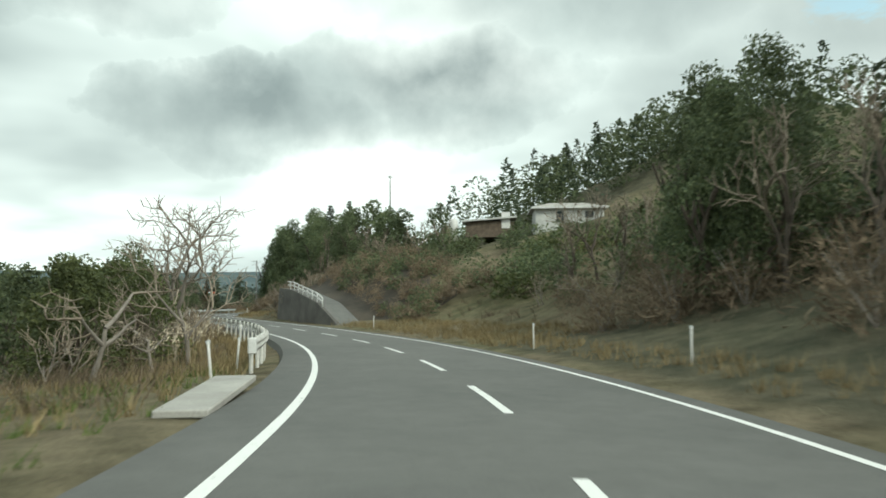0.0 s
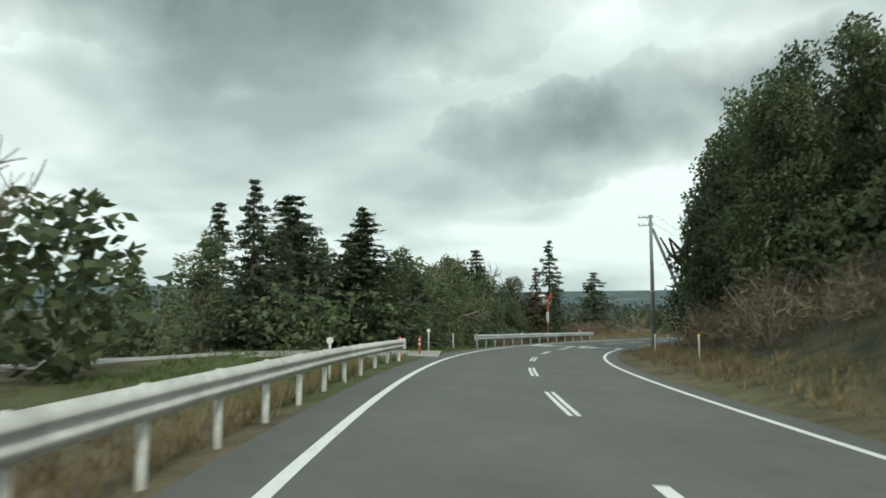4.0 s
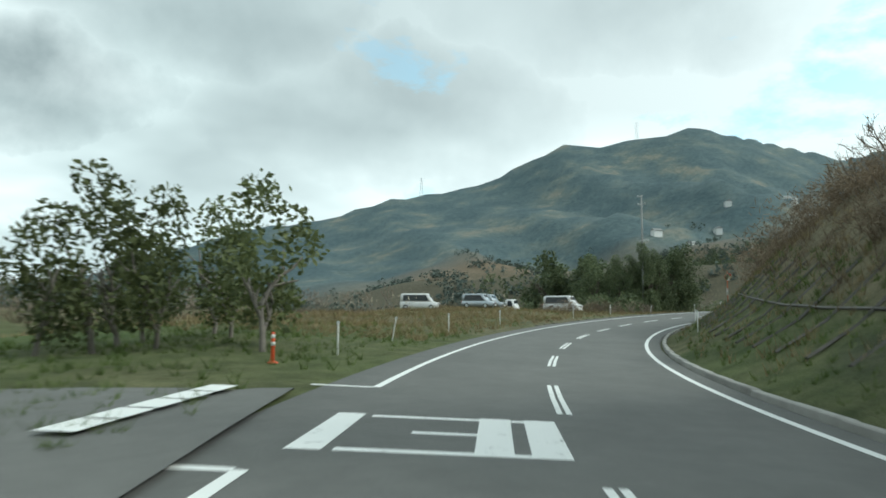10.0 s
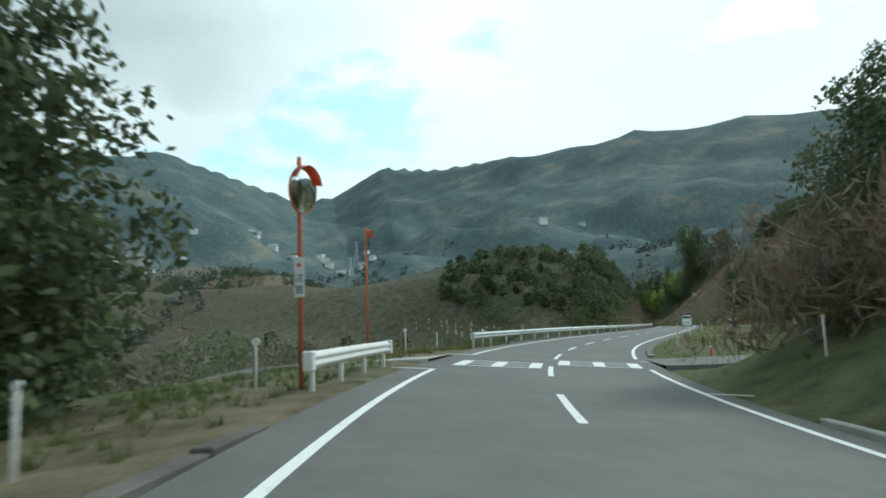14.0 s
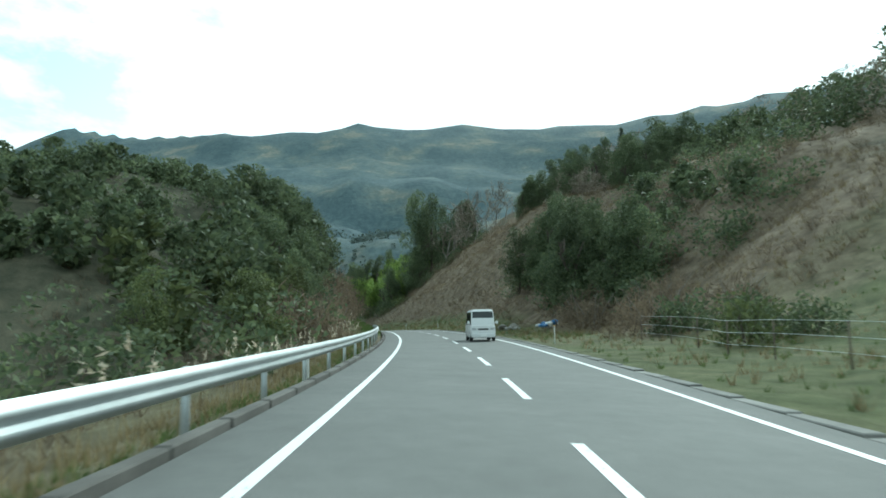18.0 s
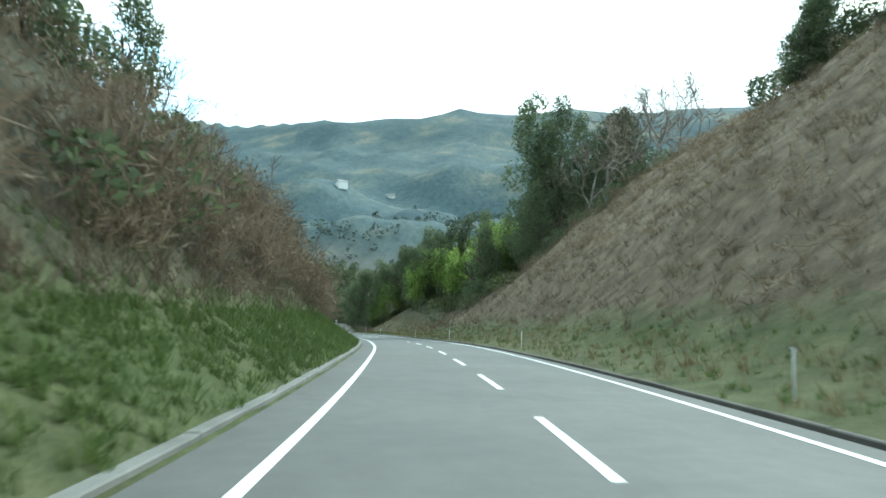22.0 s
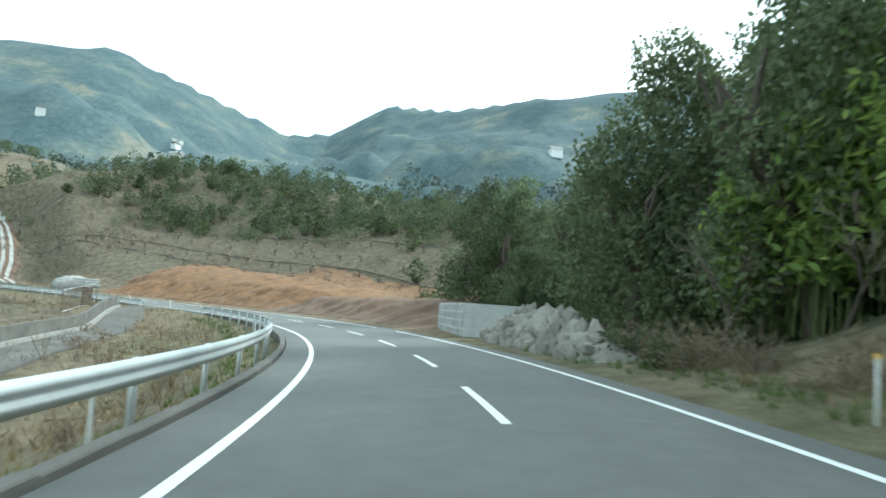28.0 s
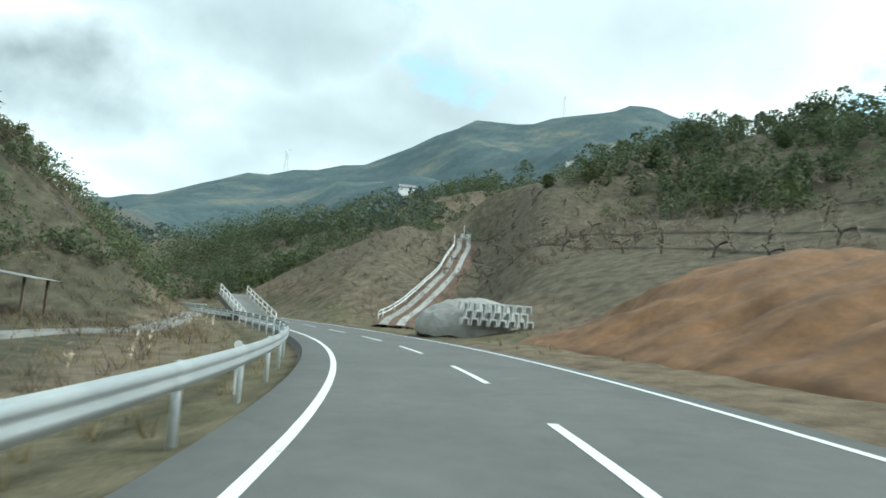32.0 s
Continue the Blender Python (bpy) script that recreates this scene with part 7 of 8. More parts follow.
def hill_lane():
    """The steep straight lane up the hill: two pale wheel tracks, a grassy middle, a white kerb rail on one side."""
    way = STEEP
    f = np.r_[0, np.cumsum(np.hypot(*np.diff(way[:, :2], axis=0).T))]
    q = np.linspace(0, f[-1], 34)
    X, Y, Z = (np.interp(q, f, c) for c in way.T)
    Z = Z + 0.15 * np.sin(q * 0.35)
    nx, ny = np.gradient(Y), -np.gradient(X)
    n = np.hypot(nx, ny)
    nx, ny = nx / n, ny / n

    def strip(name, offs, lifts, material, parent=None):
        verts = [(X[i] + nx[i] * o, Y[i] + ny[i] * o, Z[i] + h) for i in range(len(q)) for o, h in zip(offs, lifts)]
        k = len(offs)
        faces = [(i * k + j, i * k + j + 1, (i + 1) * k + j + 1, (i + 1) * k + j) for i in range(len(q) - 1) for j in range(k - 1)]
        me = mesh_of(name, verts, faces, material)
        return part(name, me, material, parent) if parent else tagged(new(name, me), "steep lane with two concrete wheel tracks up the hill", "lane", kind="structure")
    base = strip("hill_lane", (-4.5, -1.7, -1.4, 1.4, 1.9, 5.5), (-3.2, -0.1, 0.0, 0.0, -0.05, -2.2), BROWN_SOIL)
    for side in (-0.75, 0.75):
        strip("wheel_track", (side - 0.4, side - 0.35, side + 0.35, side + 0.4), (-0.05, 0.06, 0.06, -0.05), CONCRETE, base)
    rail = thing("hand_rail", "white steel railing up the steep lane", "railing", "white railings")
    pts = [(X[i] - nx[i] * 1.6, Y[i] - ny[i] * 1.6, Z[i]) for i in range(2, len(q))]
    for h in (0.35, 0.7):
        part("bar", tube_bm([(x, y, z + h) for x, y, z in pts], 0.07, 6), WHITE_STEEL, rail)
    for x, y, z in pts[::2]:
        part("post", tube_bm(((x, y, z - 0.6), (x, y, z + 0.72)), 0.05, 6), WHITE_STEEL, rail)
    hut = thing("pump_hut", "small white pump box with a thin pole at the lane's top", "hut", m=Matrix.Translation((573.0, 80.2, 15.5)) @ Matrix.Rotation(0.7, 4, "Z"))
    part("box", box_bm(-1.4, -0.8, -0.5, 1.4, 0.8, 0.9, bevel=0.04), WHITE, hut)
    part("lid", box_bm(-1.5, -0.9, 0.9, 1.5, 0.9, 1.0, bevel=0.02), PALE_CONCRETE, hut)
    part("pole", tube_bm(((-1.7, 0.4, -0.8), (-1.7, 0.4, 2.4)), 0.07, 8), WHITE_STEEL, hut)


hill_lane()
BRIDGE = np.array([[514.3 + 5.1 * f, 58.7 + 10.7 * f, -0.35 + 2.5 * f] for f in np.linspace(0, 1, 8)])
lane_side = np.repeat(np.array([[0.903, -0.43]]), 8, axis=0)
rail_along(BRIDGE, lane_side, 0.0, 0.85, 1, "white railing of a small bridge on the side track")
rail_along(BRIDGE, lane_side, -2.6, 0.85, 1, "white railing of a small bridge on the side track")
deck = thing("bridge_deck", "short concrete deck of a farm track bridge", "bridge", kind="structure")
bm = bmesh.new()
ends = [[bm.verts.new((x + nx_ * 0.903, y - nx_ * 0.43, z + h)) for nx_, h in ((0.2, -0.6), (0.2, -0.02), (-2.8, -0.02), (-2.8, -0.6))] for x, y, z in BRIDGE]
for p, q in zip(ends, ends[1:]):
    for i in range(4):
        bm.faces.new((p[i], p[(i + 1) % 4], q[(i + 1) % 4], q[i]))
bm.faces.new(ends[0][::-1]), bm.faces.new(ends[-1])
part("deck", bm, LANE_GREY, deck)


def orchard_fence():
    """Thin steel posts with wires between the verge and the orchard."""
    ob = thing("wire_fence", "low wire fence on thin dark posts beside the orchard", "fence")
    spots = [ground_at(s, 8.6 + 0.25 * math.sin(s * 0.4)) for s in np.arange(st(15.7), st(19.7), 3.2)]
    post = tube_bm(((0, 0, -0.3), (0, 0, 1.2)), 0.026, 6)
    me = None
    for x, y, z in spots:
        if me is None:
            kid = part("post", post, TIMBER, ob)
            me = kid.data
        else:
            kid = new("post", me)
            kid.parent = ob
        kid.matrix_basis = Matrix.Translation((x, y, z)) @ Matrix.Rotation(random.uniform(-0.05, 0.05), 4, "X")
    for h in (0.4, 0.8, 1.2):
        part("wire", tube_bm([(x, y, z + h) for x, y, z in spots], 0.006, 4), STEEL, ob)


orchard_fence()


# ---- painted boxes on the asphalt ----
def lane_box(s, d0, d1, deep, bars, lines):
    for a, b in bars:
        stripe(s, s + deep, d0 + (d1 - d0) * a, d0 + (d1 - d0) * b, "slow_mark")
    for f, a, b in lines:
        stripe(s + deep * f, s + deep * f + 0.16, d0 + (d1 - d0) * a, d0 + (d1 - d0) * b, "slow_mark")


BARS, LINES = ((0.0, 0.17), (0.24, 0.4), (0.88, 1.0)), ((0.0, 0.17, 0.88), (0.9, 0.17, 0.88), (0.45, 0.4, 0.8))
lane_box(215.6, -3.0, -0.25, 2.6, BARS, LINES), lane_box(215.6, 0.25, 3.0, 2.6, BARS, LINES)
lane_box(281.2, 0.3, 3.0, 2.6, BARS, LINES), lane_box(290.2, -3.1, -0.2, 2.4, ((0.0, 0.13), (0.66, 0.8), (0.86, 1.0)), LINES)
BARS2, LINES2 = ((0.0, 0.14), (0.43, 0.57), (0.86, 1.0)), ((0.0, 0.14, 0.86), (0.9, 0.14, 0.86), (0.45, 0.14, 0.86))
lane_box(385.4, -3.1, -0.3, 2.6, BARS2, LINES2), lane_box(387.4, 0.2, 3.0, 2.6, BARS2, LINES2)
# the edge lines turn into the side roads
for t, out in ((10.30, -4.6), (10.62, -4.4), (14.95, -4.6), (15.35, -4.6), (6.55, 4.2), (9.78, 4.4), (10.24, 4.2), (14.75, 4.2), (15.35, 4.2)):
    inner = left_line(st(t)) - 0.07 if out < 0 else right_line(st(t)) + 0.07
    stripe(st(t) - 0.075, st(t) + 0.075, min(out, inner), max(out, inner), "edge_line")
for k in range(5):
    bar = ribbon("stop_line", 290.1 + k * 0.84, 290.1 + k * 0.84 + 0.76, (-5.65, -5.2), (0.10, 0.10), PAINT, 0.76)
    part("stop_line", bar, PAINT, road)

# ---- the house on the hill and its shed ----
def house():
    x0, y0 = 35.6, -28.6
    z = float(height(x0 + 4, y0 + 1)[0]) - 0.3
    top = 13.0
    ob = thing("house", "pale grey two-storey farmhouse with a low tiled roof", "house", m=Matrix.Translation((x0, y0, z)) @ Matrix.Rotation(radians(-25), 4, "Z"))
    w, dp, h = 7.6, 6.5, top - z - 0.5
    bm = bmesh.new()
    box(bm, 0, 0, -1, w, dp, h)
    part("wall", bm, PALE_CONCRETE, ob)
    bm = bmesh.new()
    vs = [bm.verts.new(v) for v in ((-0.5, -0.5, h), (w + 0.5, -0.5, h), (w + 0.5, dp + 0.5, h), (-0.5, dp + 0.5, h), (-0.5, -0.5, h + 0.16), (w + 0.5, -0.5, h + 0.16), (w + 0.5, dp + 0.5, h + 0.16), (-0.5, dp + 0.5, h + 0.16), (1.8, dp / 2, h + 1.0), (w - 1.8, dp / 2, h + 1.0))]
    for f in ((3, 2, 1, 0), (0, 1, 5, 4), (1, 2, 6, 5), (2, 3, 7, 6), (3, 0, 4, 7), (4, 5, 9, 8), (5, 6, 9), (6, 7, 8, 9), (7, 4, 8)):
        bm.faces.new([vs[k] for k in f])
    roof = part("roof", bm, CONCRETE, ob)
    for k in range(20):
        part("tile_rib", tube_bm(((k * 0.42 - 0.2, -0.5, h + 0.17), (k * 0.42 - 0.2, dp * 0.22, h + 0.17 + 0.84 * 0.36)), 0.035, 5), CONCRETE, roof)
    for px, pz, pw, ph in ((2.2, h - 1.6, 1.0, 0.7), (5.4, 0.8, 1.1, 0.9), (2.2, 0.8, 0.9, 0.9)):
        wn = part("window", box_bm(px, -0.05, pz, px + pw, 0.03, pz + ph, bevel=0.01), WHITE_STEEL, ob)
        part("pane", box_bm(px + 0.06, -0.062, pz + 0.06, px + pw - 0.06, -0.045, pz + ph - 0.06), GLASS, wn)
    part("downpipe", tube_bm(((w - 0.1, -0.1, 0), (w - 0.1, -0.1, h)), 0.05, 8), WHITE, ob)
    part("eaves_board", box_bm(-0.5, -0.54, h - 0.02, w + 0.5, -0.5, h + 0.2), WHITE_STEEL, ob)
    shed = thing("shed", "brown timber shed with a pale sheet roof", "shed", m=Matrix.Translation((x0 - 6.2, y0 + 5.6, z)) @ Matrix.Rotation(radians(-25), 4, "Z"))
    hs = h - 1.1
    part("wall", box_bm(0, 0, -1, 5.6, 4, hs), TIMBER, shed)
    bm = bmesh.new()
    vs = [bm.verts.new(v) for v in ((-0.4, -0.5, hs - 0.1), (6.0, -0.5, hs + 0.35), (6.0, 4.5, hs + 0.35), (-0.4, 4.5, hs - 0.1), (-0.4, -0.5, hs + 0.08), (6.0, -0.5, hs + 0.53), (6.0, 4.5, hs + 0.53), (-0.4, 4.5, hs + 0.08))]
    for f in ((3, 2, 1, 0), (0, 1, 5, 4), (1, 2, 6, 5), (2, 3, 7, 6), (3, 0, 4, 7), (4, 5, 6, 7)):
        bm.faces.new([vs[k] for k in f])
    part("roof", bm, PALE_CONCRETE, shed)
    door = part("door", box_bm(4.2, -0.06, 0, 5.2, 0.02, 1.9, bevel=0.01), WHITE, shed, "white door")
    for k in range(12):
        part("board", box_bm(k * 0.34 + 0.02, -0.03, -0.2, k * 0.34 + 0.3, 0.0, hs - 0.1), TIMBER, shed)
    tank = thing("water_tank", "small white water tank beside the shed", "tank", m=Matrix.Translation((x0 - 7.4, y0 + 6.4, z + 0.2)))
    part("tank", tube_bm(((0, 0, -1.6), (0, 0, 0), (0, 0, 0.8), (0, 0, 1.0)), [0.5, 0.55, 0.55, 0.35], 18), WHITE, tank)


house()


# ---- the ramp and its retaining wall near the start ----
def ramp_road():
    s0, s1 = 145.0, 166.0
    ss = np.linspace(s0, s1, 28)
    rise = lambda s: float(np.interp(s, (146.8, 153, 161, 172), (0.0, 2.0, 3.2, 3.8)))
    verts, faces = [], []
    for s in ss:
        for d, h in ((4.9, -0.5), (5.2, rise(s)), (5.5, rise(s)), (5.5, -0.5)):
            verts.append([float(v) for v in at(s, d, h)])
    n = len(ss)
    for i in range(n - 1):
        for j in range(3):
            faces.append((i * 4 + j, i * 4 + j + 1, (i + 1) * 4 + j + 1, (i + 1) * 4 + j))
    faces.append((4 * n - 4, 4 * n - 3, 4 * n - 2, 4 * n - 1))
    tagged(new("wall_ramp", mesh_of("wall_ramp", verts, faces, DARK_CONCRETE)), "dark stained concrete retaining wall of a rising side road", "retaining wall", kind="structure")
    bank = lambda s, d: float(np.interp(d, (7.5, 9.6, 11.5, 14.5, 19, 26), (-0.1, 0.6, 2.2, 3.6, 4.2, 3.2))) + 0.35 * noise.noise((s * 0.35, d * 0.4, 2.0))
    sb = np.linspace(139.0, s1, 36)
    rr = lambda s: rise(s) if s > 145 else -0.03
    verts, faces = [], []
    for s in sb:
        for d in (5.5, 7.5):
            verts.append([float(v) for v in at(s, d, rr(s) - 0.03)])
    for i in range(len(sb) - 1):
        faces.append((2 * i, 2 * i + 1, 2 * i + 3, 2 * i + 2))
    tagged(new("side_ramp", mesh_of("side_ramp", verts, faces, ASPHALT)), "asphalt side road climbing beside a dark bank", "ramp", kind="structure")
    offs = np.linspace(7.5, 26, 13)
    verts = [[float(v) for v in at(s, d, (rr(s) + bank(s, d)) * min(1.0, (s - 136) / 8))] for s in sb for d in offs]
    k = len(offs)
    faces = [(i * k + j, i * k + j + 1, (i + 1) * k + j + 1, (i + 1) * k + j) for i in range(len(sb) - 1) for j in range(k - 1)]
    tagged(new("ramp_bank", mesh_of("ramp_bank", verts, faces, SHADED_BANK, True)), "bank of dark earth above the side road, shade put into its colour", "bank", kind="structure")
    g = np.random.default_rng(31)
    for name, material, count, label, length, slim in (("bank_brush", BROWN_BRUSH, 240, "brown leafless brush over the dark bank", 0.3, 0.07), ("bank_bushes", EVERGREEN, 110, "dark evergreen bushes on the bank", 0.14, 0.5)):
        cs, out = [], []
        for q in range(count):
            s, d = g.uniform(140, s1 - 1), g.uniform(9.4, 20)
            x, y, z = (float(v) for v in at(s, d, rr(s) + bank(s, d)))
            u = g.normal(size=(110, 3))
            u /= np.linalg.norm(u, axis=1)[:, None]
            u[:, 2] = np.abs(u[:, 2])
            cs.append(np.array((x, y, z)) + u * g.uniform(0.3, 1.0, (110, 1)) * np.array((0.9, 0.9, 1.3)) * g.uniform(0.6, 1.4)), out.append(u)
        v, f = diamonds(g, np.concatenate(cs), length, length * slim, np.concatenate(out) * 0.6)
        tagged(new(name, mesh_np(name, v, f, material)), label, "brush", kind="stuff")
    ob = thing("hand_rail", "white steel railing on top of the retaining wall", "railing", "white railings")
    top = np.linspace(151.6, 163, 14)
    for h in (0.45, 0.8):
        part("bar", tube_bm([[float(v) for v in at(s, 5.35, rise(s) + h)] for s in top], 0.05, 6), WHITE_STEEL, ob)
    for s in np.arange(top[0], top[-1], 1.5):
        p = [float(v) for v in at(s, 5.35, rise(s))]
        part("post", tube_bm((p, (p[0], p[1], p[2] + 0.85)), 0.05, 6), WHITE_STEEL, ob)


ramp_road()


def stair_rail():
    ob = thing("stair_rail", "white tubular railing at the head of a stairway", "railing", m=on_road(st(3.3), -5.5))
    for y in (0.0, 1.9):
        part("post", tube_bm(((0, y, -0.6), (0, y, 1.35)), 0.03, 8), WHITE_STEEL, ob)
    for h in (0.5, 0.8, 1.08, 1.35):
        part("bar", tube_bm(((0, 0, h), (0, 1.9, h)), 0.024, 8), WHITE_STEEL, ob)
    for h in (0.6, 1.0, 1.35):
        part("bar", tube_bm(((0, 0, h), (-0.3, -2.6, h - 1.5)), 0.024, 8), WHITE_STEEL, ob)
    part("post", tube_bm(((-0.3, -2.6, -1.4), (-0.3, -2.6, -0.1)), 0.03, 8), WHITE_STEEL, ob)


stair_rail()


# ---- vehicles ----
def loft(sections, material, name, parent, label="", smooth=True):
    """A body through cross-sections: each (y, [(x, z), ...])."""
    bm = bmesh.new()
    rings = [[bm.verts.new((x, y, z)) for x, z in pts] for y, pts in sections]
    k = len(rings[0])
    for a, b in zip(rings, rings[1:]):
        for i in range(k):
            bm.faces.new((a[i], a[(i + 1) % k], b[(i + 1) % k], b[i])).smooth = smooth
    bm.faces.new(rings[0][::-1]), bm.faces.new(rings[-1])
    bmesh.ops.recalc_face_normals(bm, faces=bm.faces[:])
    return part(name, bm, material, parent, label)


def wheel_set(ob, places, r):
    for x, y in places:
        side = 1 if x > 0 else -1
        w = part("wheel", tube_bm(((x - 0.09 * side, y, r), (x - 0.07 * side, y, r), (x + 0.07 * side, y, r), (x + 0.09 * side, y, r)), [r * 0.9, r, r, r * 0.9], 18), BLACK, ob)
        part("rim", tube_bm(((x + 0.08 * side, y, r), (x + 0.096 * side, y, r)), [r * 0.62, r * 0.55], 14), STEEL, w)


def vehicle(kind, label, x, y, turn, paint, length=3.4, wide=1.48, tall=1.75, nose=0.55, z=None):
    """A small Japanese wagon, van or truck; its front points along +y."""
    zz = float(height(x, y)[0]) if z is None else z
    ob = thing(kind, label, "car" if kind != "pickup_truck" else "truck", m=Matrix.Translation((x, y, zz)) @ Matrix.Rotation(radians(turn), 4, "Z"))
    L, W, H = length / 2, wide / 2, tall
    c = 0.06
    low, belt = 0.22, H * 0.52

    def sec(w, zt):
        return [(-w + c, low), (w - c, low), (w, low + 0.12), (w, zt - 0.1), (w - c, zt), (-w + c, zt), (-w, zt - 0.1), (-w, low + 0.12)]
    body = loft([(-L, sec(W * 0.94, belt)), (-L + 0.12, sec(W, belt + 0.02)), (0, sec(W, belt + 0.02)), (L - nose - 0.1, sec(W, belt)), (L - 0.12, sec(W * 0.97, belt - (0.10 if nose > 0.3 else 0.0))), (L, sec(W * 0.88, belt - (0.2 if nose > 0.3 else 0.05)))], paint, "body", ob)

    def cab(w0, w1, zt):
        return [(-w0, belt - 0.02), (w0, belt - 0.02), (w1, zt - 0.1), (w1 - 0.12, zt), (-w1 + 0.12, zt), (-w1, zt - 0.1)]
    rear = -L + 0.04 if kind != "pickup_truck" else L - nose - 1.15
    front_top = L - nose - 0.55 if nose > 0.3 else L - 0.45
    front_low = L - nose if nose > 0.3 else L - 0.08
    loft([(rear, cab(W * 0.95, W * 0.84, H * 0.96)), (rear + 0.2, cab(W * 0.97, W * 0.87, H)), (front_top, cab(W * 0.97, W * 0.87, H)), (front_top + 0.12, cab(W * 0.97, W * 0.86, H - 0.05)), (front_low, [(-W * 0.94, belt - 0.02), (W * 0.94, belt - 0.02), (W * 0.93, belt + 0.02), (W * 0.9, belt + 0.03), (-W * 0.9, belt + 0.03), (-W * 0.93, belt + 0.02)])], paint, "cabin", ob)
    # panes stand 6 mm proud of the cabin
    for sgn in (-1, 1):
        bm = bmesh.new()
        a = rear + 0.25
        quad = ((sgn * (W * 0.965 + 0.004), a, belt + 0.06), (sgn * (W * 0.965 + 0.004), front_top + 0.2, belt + 0.06), (sgn * (W * 0.875 + 0.006), front_top - 0.12, H - 0.16), (sgn * (W * 0.875 + 0.006), a + 0.05, H - 0.16))
        bm.faces.new([bm.verts.new(v) for v in quad])
        bmesh.ops.solidify(bm, geom=bm.faces[:], thickness=0.004)
        part("side_window", bm, GLASS, ob)
        part("door_mirror", box_bm(sgn * W + (0.02 if sgn > 0 else -0.16), front_low - 0.28, belt + 0.05, sgn * W + (0.16 if sgn > 0 else -0.02), front_low - 0.18, belt + 0.22, bevel=0.02), paint, ob)
        part("headlight", box_bm(sgn * W * 0.72 - 0.14, L - 0.10, belt - 0.33, sgn * W * 0.72 + 0.14, L + 0.012, belt - 0.17, bevel=0.02), GLASS_CLEAR, ob)
        part("tail_light", box_bm(sgn * W * 0.84 - 0.06, -L - 0.012, belt - 0.3, sgn * W * 0.84 + 0.06, -L + 0.05, belt + 0.0, bevel=0.015), RED_ORANGE, ob)
    bm = bmesh.new()
    s = (H - 0.05 - belt) / max(0.05, front_low - front_top - 0.12)
    lo, hi = (front_low - 0.06, belt + 0.09), (front_top + 0.17, H - 0.13)
    bm.faces.new([bm.verts.new(v) for v in ((-W * 0.86, lo[0] + 0.012, lo[1]), (W * 0.86, lo[0] + 0.012, lo[1]), (W * 0.79, hi[0] + 0.012, hi[1]), (-W * 0.79, hi[0] + 0.012, hi[1]))])
    bmesh.ops.solidify(bm, geom=bm.faces[:], thickness=0.004)
    part("windscreen", bm, GLASS, ob)
    if kind != "pickup_truck":
        part("rear_window", box_bm(-W * 0.7, rear - 0.012, belt + 0.1, W * 0.7, rear + 0.01, H - 0.3, bevel=0.005), GLASS, ob)
    part("bumper", box_bm(-W * 0.92, L - 0.06, low, W * 0.92, L + 0.03, low + 0.22, bevel=0.03), BLACK_PAINT if paint is CAR_SILVER else paint, ob)
    part("grille", box_bm(-W * 0.42, L - 0.02, belt - 0.32, W * 0.42, L + 0.014, belt - 0.22, bevel=0.01), BLACK_PAINT, ob)
    part("plate", box_bm(-0.17, L + 0.028, low + 0.05, 0.17, L + 0.04, low + 0.2, bevel=0.004), WHITE, ob)
    wheel_set(ob, [(sx * (W - 0.08), sy) for sx in (-1, 1) for sy in (-L + 0.6, L - max(nose, 0.45) - 0.12)], 0.29)
    return ob


GLASS_CLEAR = make_glass("headlight_glass", (0.45, 0.46, 0.47))
vehicle("wagon_car", "white tall kei wagon parked on the grass", 112.9, 112.3, 178, CAR_WHITE, 4.0, 1.55, 1.8)
vehicle("wagon_car", "white box-shaped minivan with dark windows", 103.4, 124.4, -152, CAR_WHITE, 4.1, 1.65, 1.75, 0.7)
vehicle("estate_car", "silver estate car parked on the grass", 109.6, 119.9, -172, CAR_SILVER, 4.2, 1.6, 1.6, 0.9)
vehicle("estate_car", "pale blue-grey estate car with dark windows", 106.4, 118.9, -170, CAR_SILVER, 3.5, 1.5, 1.55, 0.7)
vehicle("pickup_truck", "white kei truck parked beside the field", 112.3, 119.2, -172, CAR_WHITE, 3.3, 1.45, 1.75, 0.1)
van_s = st(20.0) + 1.4
vx, vy, vz = (float(v) for v in at(van_s, 1.7, 0.0))
vehicle("kei_van", "white kei van in the oncoming lane", vx, vy, math.degrees(heading(van_s)) + 90, CAR_WHITE, 3.4, 1.48, 1.86, 0.12, z=vz)


# ---- the heap under blue sheeting ----
def heap(t, d, label, n, materials, spread_):
    g = random.Random(int(t * 10))
    ob = thing("debris_heap", label, "debris heap", m=stand(st(t), d))
    for k in range(n):
        bm = bmesh.new()
        bmesh.ops.create_icosphere(bm, subdivisions=1, radius=1)
        for v in bm.verts:
            v.co *= g.uniform(0.75, 1.15)
        sx, sy, sz = g.uniform(0.25, 0.5), g.uniform(0.3, 0.6), g.uniform(0.12, 0.28)
        part("sack", bm, materials[k % len(materials)], ob).matrix_basis = Matrix.Translation((g.uniform(-0.8, 0.8), g.uniform(-spread_, spread_), sz * (0.6 + 0.9 * (k % 2)))) @ Matrix.Rotation(g.uniform(0, 3), 4, "Z") @ Matrix.Diagonal((sx, sy, sz, 1))


BLUE = plain("blue_sheeting", (0.05, 0.17, 0.42), (0.09, 0.25, 0.55), 0.5, 0.0, 15, 2, 0.3)
heap(20.86, 9.6, "heap of white sacks and blue sheeting on the verge", 12, (WHITE, PALE_CONCRETE, BLUE), 1.8)
